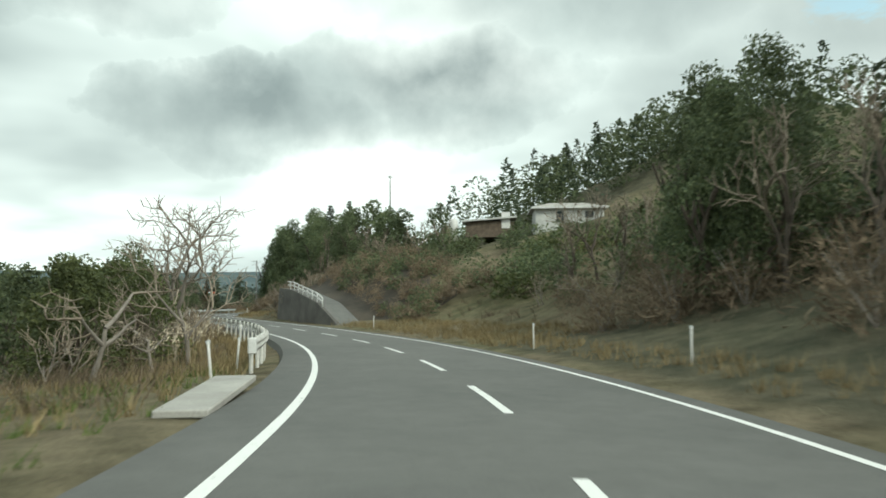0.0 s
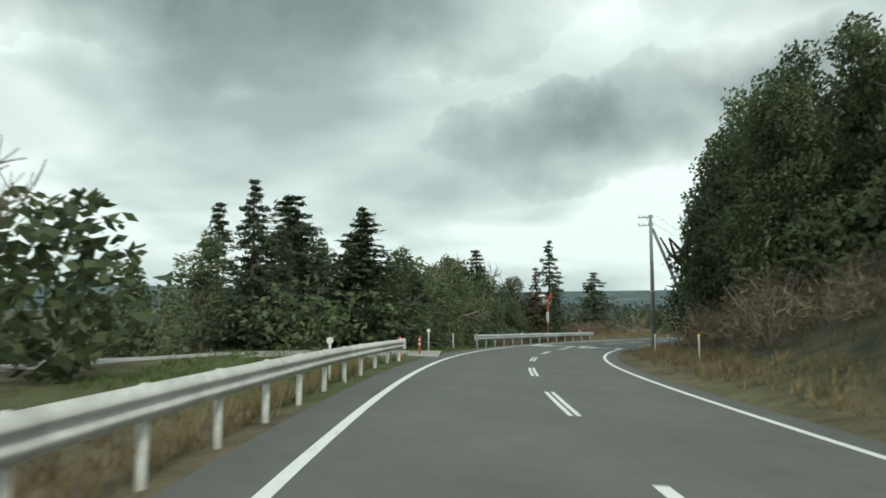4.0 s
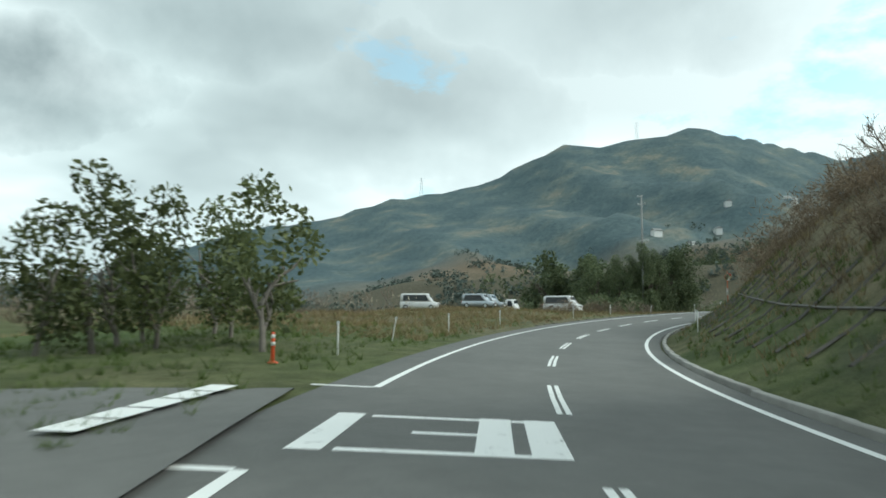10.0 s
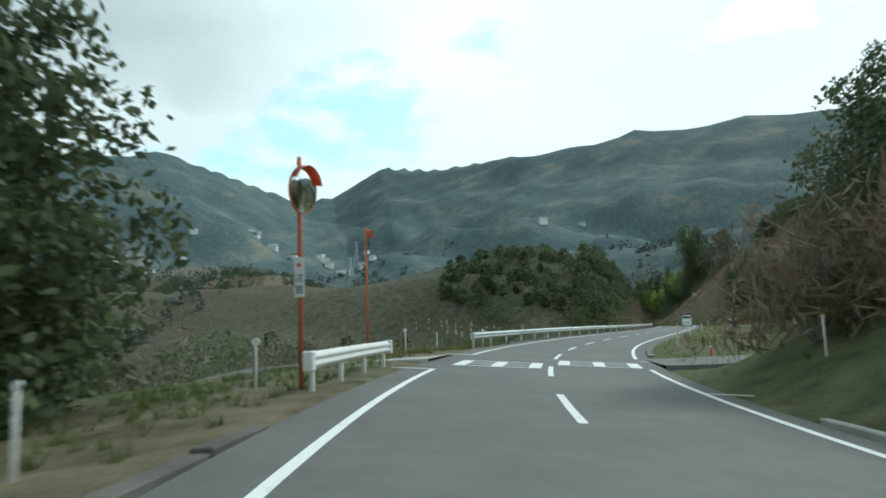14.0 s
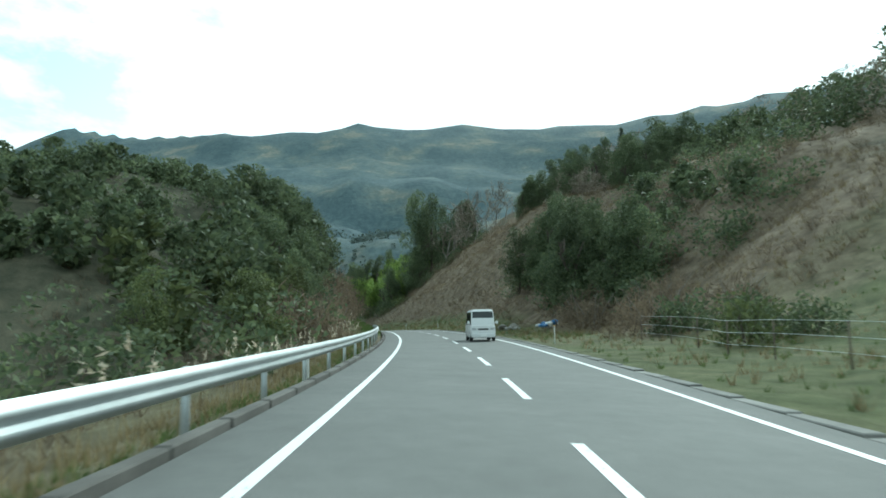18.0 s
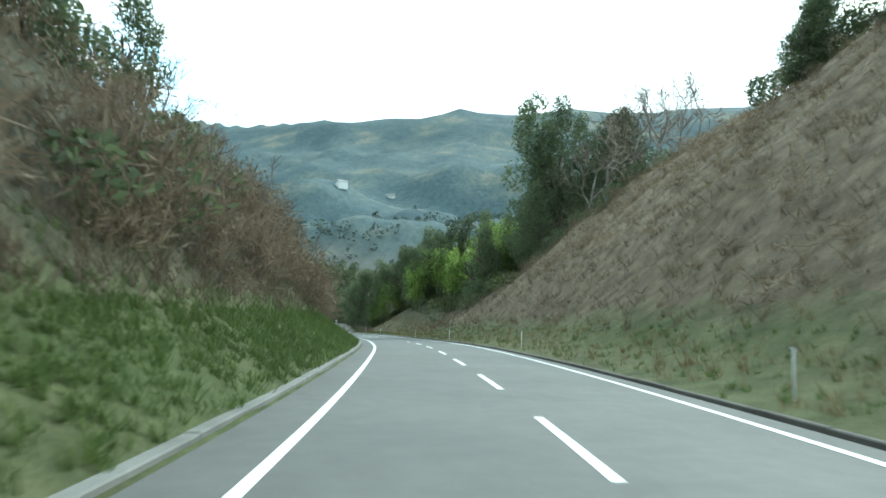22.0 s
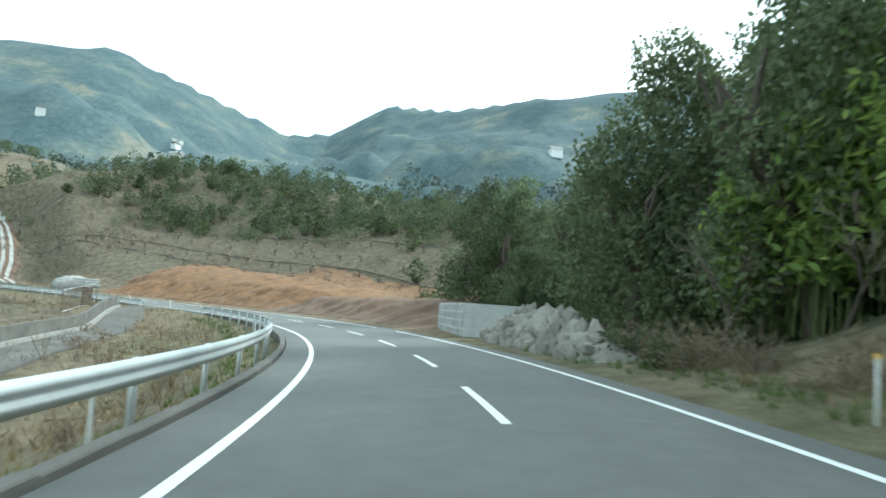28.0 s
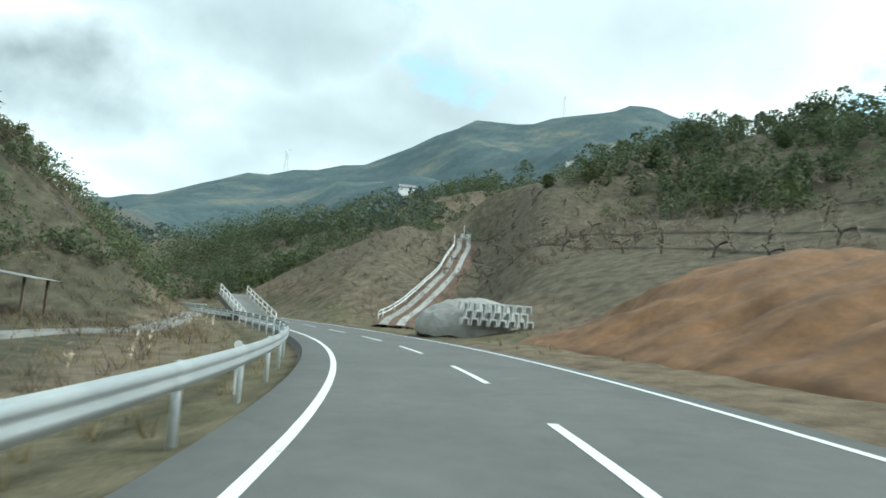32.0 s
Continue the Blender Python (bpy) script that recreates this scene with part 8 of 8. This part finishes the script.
heap(21.1, 7.4, "heap of grey broken stones in the grass", 9, (CONCRETE, ROCK), 1.2)
sheet = thing("hay_cover", "white plastic cover on a low frame in the orchard", "cover", m=stand(st(16.2), 17))
bm = bmesh.new()
rings = [[bm.verts.new((math.cos(a) * 1.1, y, 1.3 + math.sin(a) * 0.45)) for a in np.linspace(0, math.pi, 9)] for y in (-1.5, -0.7, 0.2, 1.0, 1.5)]
for a, b in zip(rings, rings[1:]):
    for i in range(8):
        bm.faces.new((a[i], a[i + 1], b[i + 1], b[i])).smooth = True
bmesh.ops.solidify(bm, geom=bm.faces[:], thickness=0.02)
part("cover", bm, WHITE, sheet)
for px in (-1.05, 1.05):
    for py in (-1.4, 1.4):
        part("leg", tube_bm(((px, py, -0.2), (px, py, 1.4)), 0.04, 6), STEEL, sheet)


# ---- stacked concrete gutters ----
def gutter_mesh(w, h, length):
    """An upturned U-shaped gutter: its end faces -x."""
    o, q = w / 2, w / 2 - 0.055
    prof = [(-o, 0), (-o * 0.86, h), (o * 0.86, h), (o, 0), (q, 0), (q * 0.78, h - 0.09), (-q * 0.78, h - 0.09), (-q, 0)]
    bm = bmesh.new()
    a = [bm.verts.new((0, y, z)) for y, z in prof]
    b = [bm.verts.new((length, y, z)) for y, z in prof]
    for i in range(8):
        bm.faces.new((a[i], a[(i + 1) % 8], b[(i + 1) % 8], b[i]))
    for r, flip in ((a, False), (b, True)):
        for f in ((0, 1, 6, 7), (1, 2, 5, 6), (2, 3, 4, 5)):
            vs = [r[k] for k in f]
            bm.faces.new(vs[::-1] if flip else vs)
    bmesh.ops.recalc_face_normals(bm, faces=bm.faces[:])
    return bm


def gutter_stack(s0, d, columns, rows, w, h, length, turn, label, group):
    me = None
    base = on_road(s0, d, 0.0, turn)
    base.translation.z = max(base.translation.z, float(height(base.translation.x, base.translation.y)[0])) + 0.02
    for r in range(rows):
        for c in range(columns):
            m = base @ Matrix.Translation((random.uniform(-0.03, 0.03) + 0.03 * r, c * w * 1.04 + 0.1 * r, r * (h + 0.01)))
            if me is None:
                ob = part("concrete_gutter", gutter_mesh(w, h, length), PALE_CONCRETE)
                me = ob.data
            else:
                ob = new("concrete_gutter", me)
            ob.matrix_basis = m
            tagged(ob, label, "concrete gutter", group)


gutter_stack(st(29.51), 5.1, 20, 4, 0.48, 0.44, 3.8, -9, "pale concrete gutter stacked upside down on the verge", "stacked gutters")


def block_stack(s0, d, label):
    """Small U-blocks in three staggered rows facing the road, with gravel tipped behind."""
    base = on_road(s0, d, 0.0, 84)
    base.translation.z = float(height(base.translation.x, base.translation.y)[0]) + 0.02
    me = None
    for r in range(3):
        for c in range(8 - r % 2):
            m = base @ Matrix.Translation((r * 0.22, c * 0.56 + 0.28 * (r % 2), r * 0.46))
            if me is None:
                ob = part("concrete_block", gutter_mesh(0.5, 0.45, 0.6), PALE_CONCRETE)
                me = ob.data
            else:
                ob = new("concrete_block", me)
            ob.matrix_basis = m
            tagged(ob, label, "concrete block", "stacked blocks")
    bm = bmesh.new()
    bmesh.ops.create_icosphere(bm, subdivisions=4, radius=1)
    for v in bm.verts:
        v.co.x *= 2.6
        v.co.y *= 3.6
        v.co.z = max(-0.3, v.co.z) * 1.9 + 0.25 * noise.noise(v.co * 1.5) + 0.1 * noise.noise(v.co * 5)
    pile = part("gravel_mound", bm, CONCRETE)
    pile.matrix_basis = base @ Matrix.Translation((3.4, 2.6, -0.2))
    tagged(pile, "pile of grey gravel tipped behind the blocks", "gravel pile")


block_stack(786.5, 9.9, "pale concrete block in a staggered stack beside the soil")


# ---- spoil banks ----
def spoil(name, label, s0, s1, foot, crest, tall, material, seed, back=14.0):
    """A tipped bank of earth along the road: foot and crest offsets, heights with gullies."""
    ss = np.linspace(s0, s1, int((s1 - s0) / 0.35) + 2)
    fr = np.r_[np.linspace(0, 1, 22), 1.07, 1.15, 1.3, 1.6, 2.0, 2.4]
    verts, faces = [], []
    for s in ss:
        e = min(1.0, (s - s0) / 9 + 0.05, (s1 - s) / 12 + 0.05)
        e = e * e * (3 - 2 * e)
        for f in fr:
            d = foot + (crest - foot) * f if f <= 1 else crest + (f - 1) * back
            x, y, z0 = (float(v) for v in at(s, d))
            g = float(height(x, y)[0])
            gully = 0.30 * math.sin(s * 1.9 + seed + 2.2 * f) * math.sin(s * 0.63) + 0.16 * abs(math.sin(s * 2.7 + 3 * f)) + 0.45 * noise.noise((x * 0.35, y * 0.35, seed)) + 0.16 * noise.noise((x * 1.3, y * 1.3, seed)) + 0.09 * noise.noise((s * 2.6, f * 2.5, seed)) + 0.05 * noise.noise((x * 4.1, y * 4.1, seed))
            h = tall * e * min(1, f) + (gully * e * math.sin(min(1, f) * math.pi * 0.8))
            if f > 1.7:
                h = tall * e * max(0, (2.4 - f) / 0.7)
            base = z0 if f <= 1 else max(z0, g - 0.5)
            verts.append((x, y, max(base + h, g - 0.25) if 0 < f < 2.3 else g - 0.3))
    k = len(fr)
    for i in range(len(ss) - 1):
        for j in range(k - 1):
            faces.append((i * k + j, i * k + j + 1, (i + 1) * k + j + 1, (i + 1) * k + j))
    ob = tagged(new(name, mesh_of(name, verts, faces, material, True)), label, "soil bank")
    return ob


spoil("soil_bank", "levelled bank of brown earth along the road", 696, 740, 5.2, 10.5, 1.7, BROWN_SOIL, 1.0, 16)
spoil("soil_bank", "freshly tipped bank of orange earth", 731, 788, 6.4, 13.0, 2.8, SOIL, 4.0, 12)
spoil("soil_bank", "low tongue of orange earth behind the brown bank", 712, 770, 17.0, 22.0, 1.2, SOIL, 7.0, 10)
plank = thing("timber_plank", "long pale timber lying at the foot of the bank", "plank", m=on_road(st(32.2), 5.6, 0.03, -4))
part("plank", box_bm(-0.15, 0, -0.02, 0.15, 7, 0.06, bevel=0.02), PALE_CONCRETE, plank)


# ---- masonry toe wall and slope frames ----
def rock_face():
    """A cut face of grey rock at the foot of the wooded bank: a broken sheet with angular blocks standing out of it."""
    holder = thing("rock_face", "rough grey cut rock face under overhanging bushes", "rock face", kind="structure")
    s0, s1 = st(28.86), st(29.42)
    g = random.Random(4)
    crest = lambda s: float(np.interp((s - s0) / (s1 - s0), (0, 0.2, 0.5, 0.8, 1), (0.0, 1.2, 1.9, 1.6, 0.2)))
    ss = np.arange(s0, s1, 0.3)
    fr = np.linspace(0, 1, 12)
    verts, faces = [], []
    for s in ss:
        for f in fr:
            cut = 0.32 * noise.noise((s * 0.8, f * 2.2, 3.0)) + 0.16 * abs(noise.noise((s * 2.1, f * 5.0, 8.0))) + 0.10 * noise.noise((s * 5.0, f * 9.0, 1.0))
            verts.append([float(v) for v in at(s, 4.85 + 1.15 * f ** 1.4 + cut * min(1, f * 4), -0.15 + crest(s) * f + 0.12 * noise.noise((s, f * 3, 5)))])
        verts.append([*ground_at(s, 8.0)[:2], ground_at(s, 8.0)[2] - 0.15])
    k = len(fr) + 1
    for i in range(len(ss) - 1):
        for j in range(k - 1):
            faces.append((i * k + j, i * k + j + 1, (i + 1) * k + j + 1, (i + 1) * k + j))
    part("rock_sheet", mesh_of("rock_sheet", verts, faces, ROCK), ROCK, holder)
    shapes = []
    for q in range(6):
        bm = bmesh.new()
        bmesh.ops.create_icosphere(bm, subdivisions=2, radius=0.5)
        for v in bm.verts:
            v.co = v.co + 0.22 * noise.noise_vector(v.co * 2.3 + Vector((q * 7.0, 0, 0)))
            v.co.x = max(-0.4, min(0.36, v.co.x))
            v.co.y = max(-0.42, min(0.4, v.co.y))
        m_ = bpy.data.meshes.new("rock")
        bm.to_mesh(m_), bm.free()
        m_.materials.append(ROCK)
        shapes.append(m_)
    for q in range(56):
        s, f = g.uniform(s0 + 1.2, s1 - 0.9), g.random() ** 1.2
        ob = new("rock", shapes[g.randrange(6)])
        ob.parent = holder
        ob.matrix_basis = on_road(s, 4.98 + 1.15 * f ** 1.4, crest(s) * f * 0.85) @ Matrix.Rotation(g.uniform(-0.4, 0.4), 4, "X") @ Matrix.Rotation(g.uniform(-0.5, 0.5), 4, "Z") @ Matrix.Diagonal((0.45, g.uniform(0.5, 1.1), g.uniform(0.5, 1.2), 1))


rock_face()
stand_of("brown_bush", 12, 28.5, 29.4, 6.4, 8.2, 0.5, 0.8), stand_of("green_bush", 9, 28.7, 29.5, 6.2, 7.8, 0.5, 0.8)


def slope_frames():
    holder = thing("slope_frame", "diagonal concrete ribs laid on the green bank", "slope frame", kind="structure")
    for k in range(34):
        s = st(10.35) + k * 2.3
        for lean in (2.6,):
            pts = []
            for f in np.linspace(0, 1, 6):
                x, y, z = ground_at(s + lean * f, 5.6 + 3.8 * f)
                pts.append((x, y, z + 0.05))
            part("rib", tube_bm(pts, 0.05, 4), DARK_CONCRETE, holder)
    ss = np.arange(st(10.35), st(14.2), 2.0)
    part("rail_rib", tube_bm([(lambda q: (q[0], q[1], q[2] + 0.05))(ground_at(s, 7.6)) for s in ss], 0.05, 4), DARK_CONCRETE, holder)


slope_frames()


# ---- fence and shed near the end ----
def mesh_fence():
    ob = thing("mesh_fence", "rusty wire mesh fence panels beside the lane", "fence")
    pts = [(31.3, -15.5), (31.6, -12.6), (31.88, -10.1), (32.10, -9.8), (32.18, -7.6)]
    P = [ground_at(st(t), d) for t, d in pts]
    for a, b in zip(P, P[1:]):
        for q in (a, b):
            part("post", tube_bm(((q[0], q[1], q[2] - 0.3), (q[0], q[1], q[2] + 2.2)), 0.035, 6), TIMBER, ob)
        for h in (0.12, 2.15):
            part("rail", tube_bm(((a[0], a[1], a[2] + h), (b[0], b[1], b[2] + h)), 0.032, 6), STEEL, ob)
        bm = bmesh.new()
        n = int(math.dist(a, b) / 0.1)
        for i in range(n):
            f = i / n
            x, y, z = (a[k] + (b[k] - a[k]) * f for k in range(3))
            tube(bm, ((x, y, z + 0.12), (x, y, z + 2.15)), 0.006, 3, False)
        for i in range(20):
            h = 0.12 + i * 0.1
            tube(bm, ((a[0], a[1], a[2] + h), (b[0], b[1], b[2] + h)), 0.006, 3, False)
        part("wire_mesh", bm, TIMBER, ob)["kind"] = "stuff"


mesh_fence()


def field_shed():
    x, y = 490.5, 52.5
    z = float(height(x, y)[0])
    ob = thing("field_shed", "dark timber field shed with a pale blue sheet roof", "shed", m=Matrix.Translation((x, y, z)) @ Matrix.Rotation(radians(38), 4, "Z"))
    for px in (0.1, 2.5, 4.9):
        for py in (0.1, 3.4):
            part("post", box_bm(px - 0.07, py - 0.07, -0.4, px + 0.07, py + 0.07, 2.2 + 0.12 * py, bevel=0.01), TIMBER, ob)
    for k in range(12):
        part("board", box_bm(k * 0.42, 3.42, 0.2, k * 0.42 + 0.39, 3.46, 2.4), TIMBER, ob)
    for k in range(7):
        part("board", box_bm(-0.02, 0.2 + k * 0.46, 0.7, 0.02, 0.62 + k * 0.46, 2.2), TIMBER, ob)
    for k in range(2):
        bm = bmesh.new()
        x0, x1 = -0.4 + k * 2.95, 2.5 + k * 2.95
        vs = [bm.verts.new(v) for v in ((x0, -0.5, 2.15), (x1, -0.5, 2.15), (x1, 4.0, 2.72), (x0, 4.0, 2.72))]
        bm.faces.new(vs)
        bmesh.ops.solidify(bm, geom=bm.faces[:], thickness=0.04)
        part("roof_sheet", bm, TIMBER if k == 0 else PALE_CONCRETE, ob, "rusty brown roof sheet" if k == 0 else "pale blue-grey roof sheet")


field_shed()


# ---- orchard terraces, far houses, pylons ----
def terraces():
    for row, (d, t0, t1) in enumerate(((26, 31.8, 36.2), (31, 31.6, 36.4), (37, 31.2, 36.6), (44, 31.0, 36.6), (52, 30.8, 36.8))):
        for s in np.arange(st(t0), st(t1), 4.6):
            x, y, _ = at(s + random.uniform(-0.8, 0.8), d + random.uniform(-0.8, 0.8))
            plant("orchard", float(x), float(y), random.uniform(1.0, 1.4))
    for d, t0, t1 in ((28.5, 31.8, 36.2), (34, 31.4, 36.4), (48, 31.0, 36.8)):
        pts = []
        for s in np.arange(st(t0), st(t1), 3.0):
            x, y, z = ground_at(s, d)
            pts.append((x, y, z))
        bm = bmesh.new()
        a = [bm.verts.new((x, y, z - 0.3)) for x, y, z in pts]
        b = [bm.verts.new((x, y, z + 0.22 + 0.08 * math.sin(i * 1.7))) for i, (x, y, z) in enumerate(pts)]
        for i in range(len(pts) - 1):
            bm.faces.new((a[i], a[i + 1], b[i + 1], b[i]))
        bmesh.ops.solidify(bm, geom=bm.faces[:], thickness=0.35)
        tagged(part("terrace_wall", bm, ROCK), "dark stone terrace wall across the orchard", "terrace wall", kind="structure")


terraces()
stand_of("evergreen", 60, 31.0, 37.5, 58, 105, 0.4, 0.75)
stand_of("olive", 14, 30.0, 36.0, 58, 95, 0.6, 0.9)
stand_of("green_bush", 12, 29.2, 31.5, 24, 48, 1.0, 1.6)
stand_of("evergreen", 14, 29.0, 30.8, 40, 80, 0.45, 0.7)
stand_of("evergreen", 50, 37, 44, 24, 90, 0.7, 1.0)
stand_of("olive", 12, 37, 44, -60, -12, 0.7, 1.0)
stand_of("brown_bush", 22, 33.5, 39, -40, -9, 0.9, 1.5)
stand_of("shrub", 14, 33.0, 38, -46, -12, 0.8, 1.2)
stand_of("bare", 8, 33.5, 38, -50, -26, 0.6, 0.9)
stand_of("olive", 8, 33.5, 36, -34, -20, 0.5, 0.7)


def far_house(bearing, far, wide, roof):
    b = radians(bearing)
    x, y = HUB[0] - far * math.sin(b), HUB[1] + far * math.cos(b)
    z = float(height(x, y)[0])
    key = ("far_house", roof.name)
    m = Matrix.Translation((x, y, z)) @ Matrix.Rotation(random.uniform(0, 3), 4, "Z") @ Matrix.Scale(wide / 9, 4)
    if key in PLANTS:
        return copy_thing(PLANTS[key], m @ Matrix.Scale(1 / PLANTS[key].scale.x, 4))
    ob = thing("hillside_house", "small pale hillside house with a low roof", "house", "hillside houses", m=m)
    part("wall", box_bm(-4.5, -3, -2, 4.5, 3, 4.6), WHITE, ob)
    bm = bmesh.new()
    vs = [bm.verts.new(v) for v in ((-5, -3.6, 4.4), (5, -3.6, 4.4), (5, 3.6, 4.4), (-5, 3.6, 4.4), (-5, 0, 6.6), (5, 0, 6.6))]
    for f in ((3, 2, 1, 0), (0, 1, 5, 4), (2, 3, 4, 5), (1, 2, 5), (3, 0, 4)):
        bm.faces.new([vs[k] for k in f])
    part("roof", bm, roof, ob)
    for px in (-3, -0.6, 1.8):
        part("window", box_bm(px, -3.04, 1.6, px + 1.4, -2.98, 2.9), GLASS, ob)
    PLANTS[key] = ob
    return ob


random.seed(11)
for k in range(26):
    far_house(-86 + random.uniform(-5.5, 7), random.uniform(620, 980), random.uniform(8, 12), (POLE_GREY, CONCRETE, TIMBER)[k % 3])
for bearing, far in ((-108, 700), (-107, 760), (-70, 640), (-72, 720), (-66, 560), (-63, 600), (-112, 820)):
    far_house(bearing, far, 11, POLE_GREY)


def pylon(bearing, far, tall):
    b = radians(bearing)
    x, y = HUB[0] - far * math.sin(b), HUB[1] + far * math.cos(b)
    ob = thing("pylon", "distant steel lattice power pylon on the ridge", "pylon", "pylons", m=Matrix.Translation((x, y, float(height(x, y)[0]) - 1)) @ Matrix.Rotation(b, 4, "Z"))
    w = lambda f: (1 - f) * tall * 0.085 + tall * 0.012
    bm = bmesh.new()
    for sx, sy in ((-1, -1), (1, -1), (1, 1), (-1, 1)):
        tube(bm, [(sx * w(f), sy * w(f), f * tall) for f in (0, 0.5, 1.0)], 0.14, 4)
    part("legs", bm, STEEL, ob)
    bm = bmesh.new()
    for k in range(8):
        f, g = k / 8, (k + 1) / 8
        for sx, sy, ux, uy in ((-1, -1, 1, -1), (1, -1, 1, 1), (1, 1, -1, 1), (-1, 1, -1, -1)):
            tube(bm, ((sx * w(f), sy * w(f), f * tall), (ux * w(g), uy * w(g), g * tall)), 0.08, 4, False)
            tube(bm, ((ux * w(f), uy * w(f), f * tall), (sx * w(g), sy * w(g), g * tall)), 0.08, 4, False)
    part("bracing", bm, STEEL, ob)
    for f in (0.68, 0.81, 0.94):
        part("cross_arm", tube_bm(((-tall * 0.15, 0, f * tall), (0, 0, f * tall + 0.8), (tall * 0.15, 0, f * tall)), 0.14, 4), STEEL, ob)


pylon(-67.5, 1385, 42), pylon(-46.5, 1335, 42), pylon(-88.5, 800, 40), pylon(-86.8, 620, 30)
hill_woods()
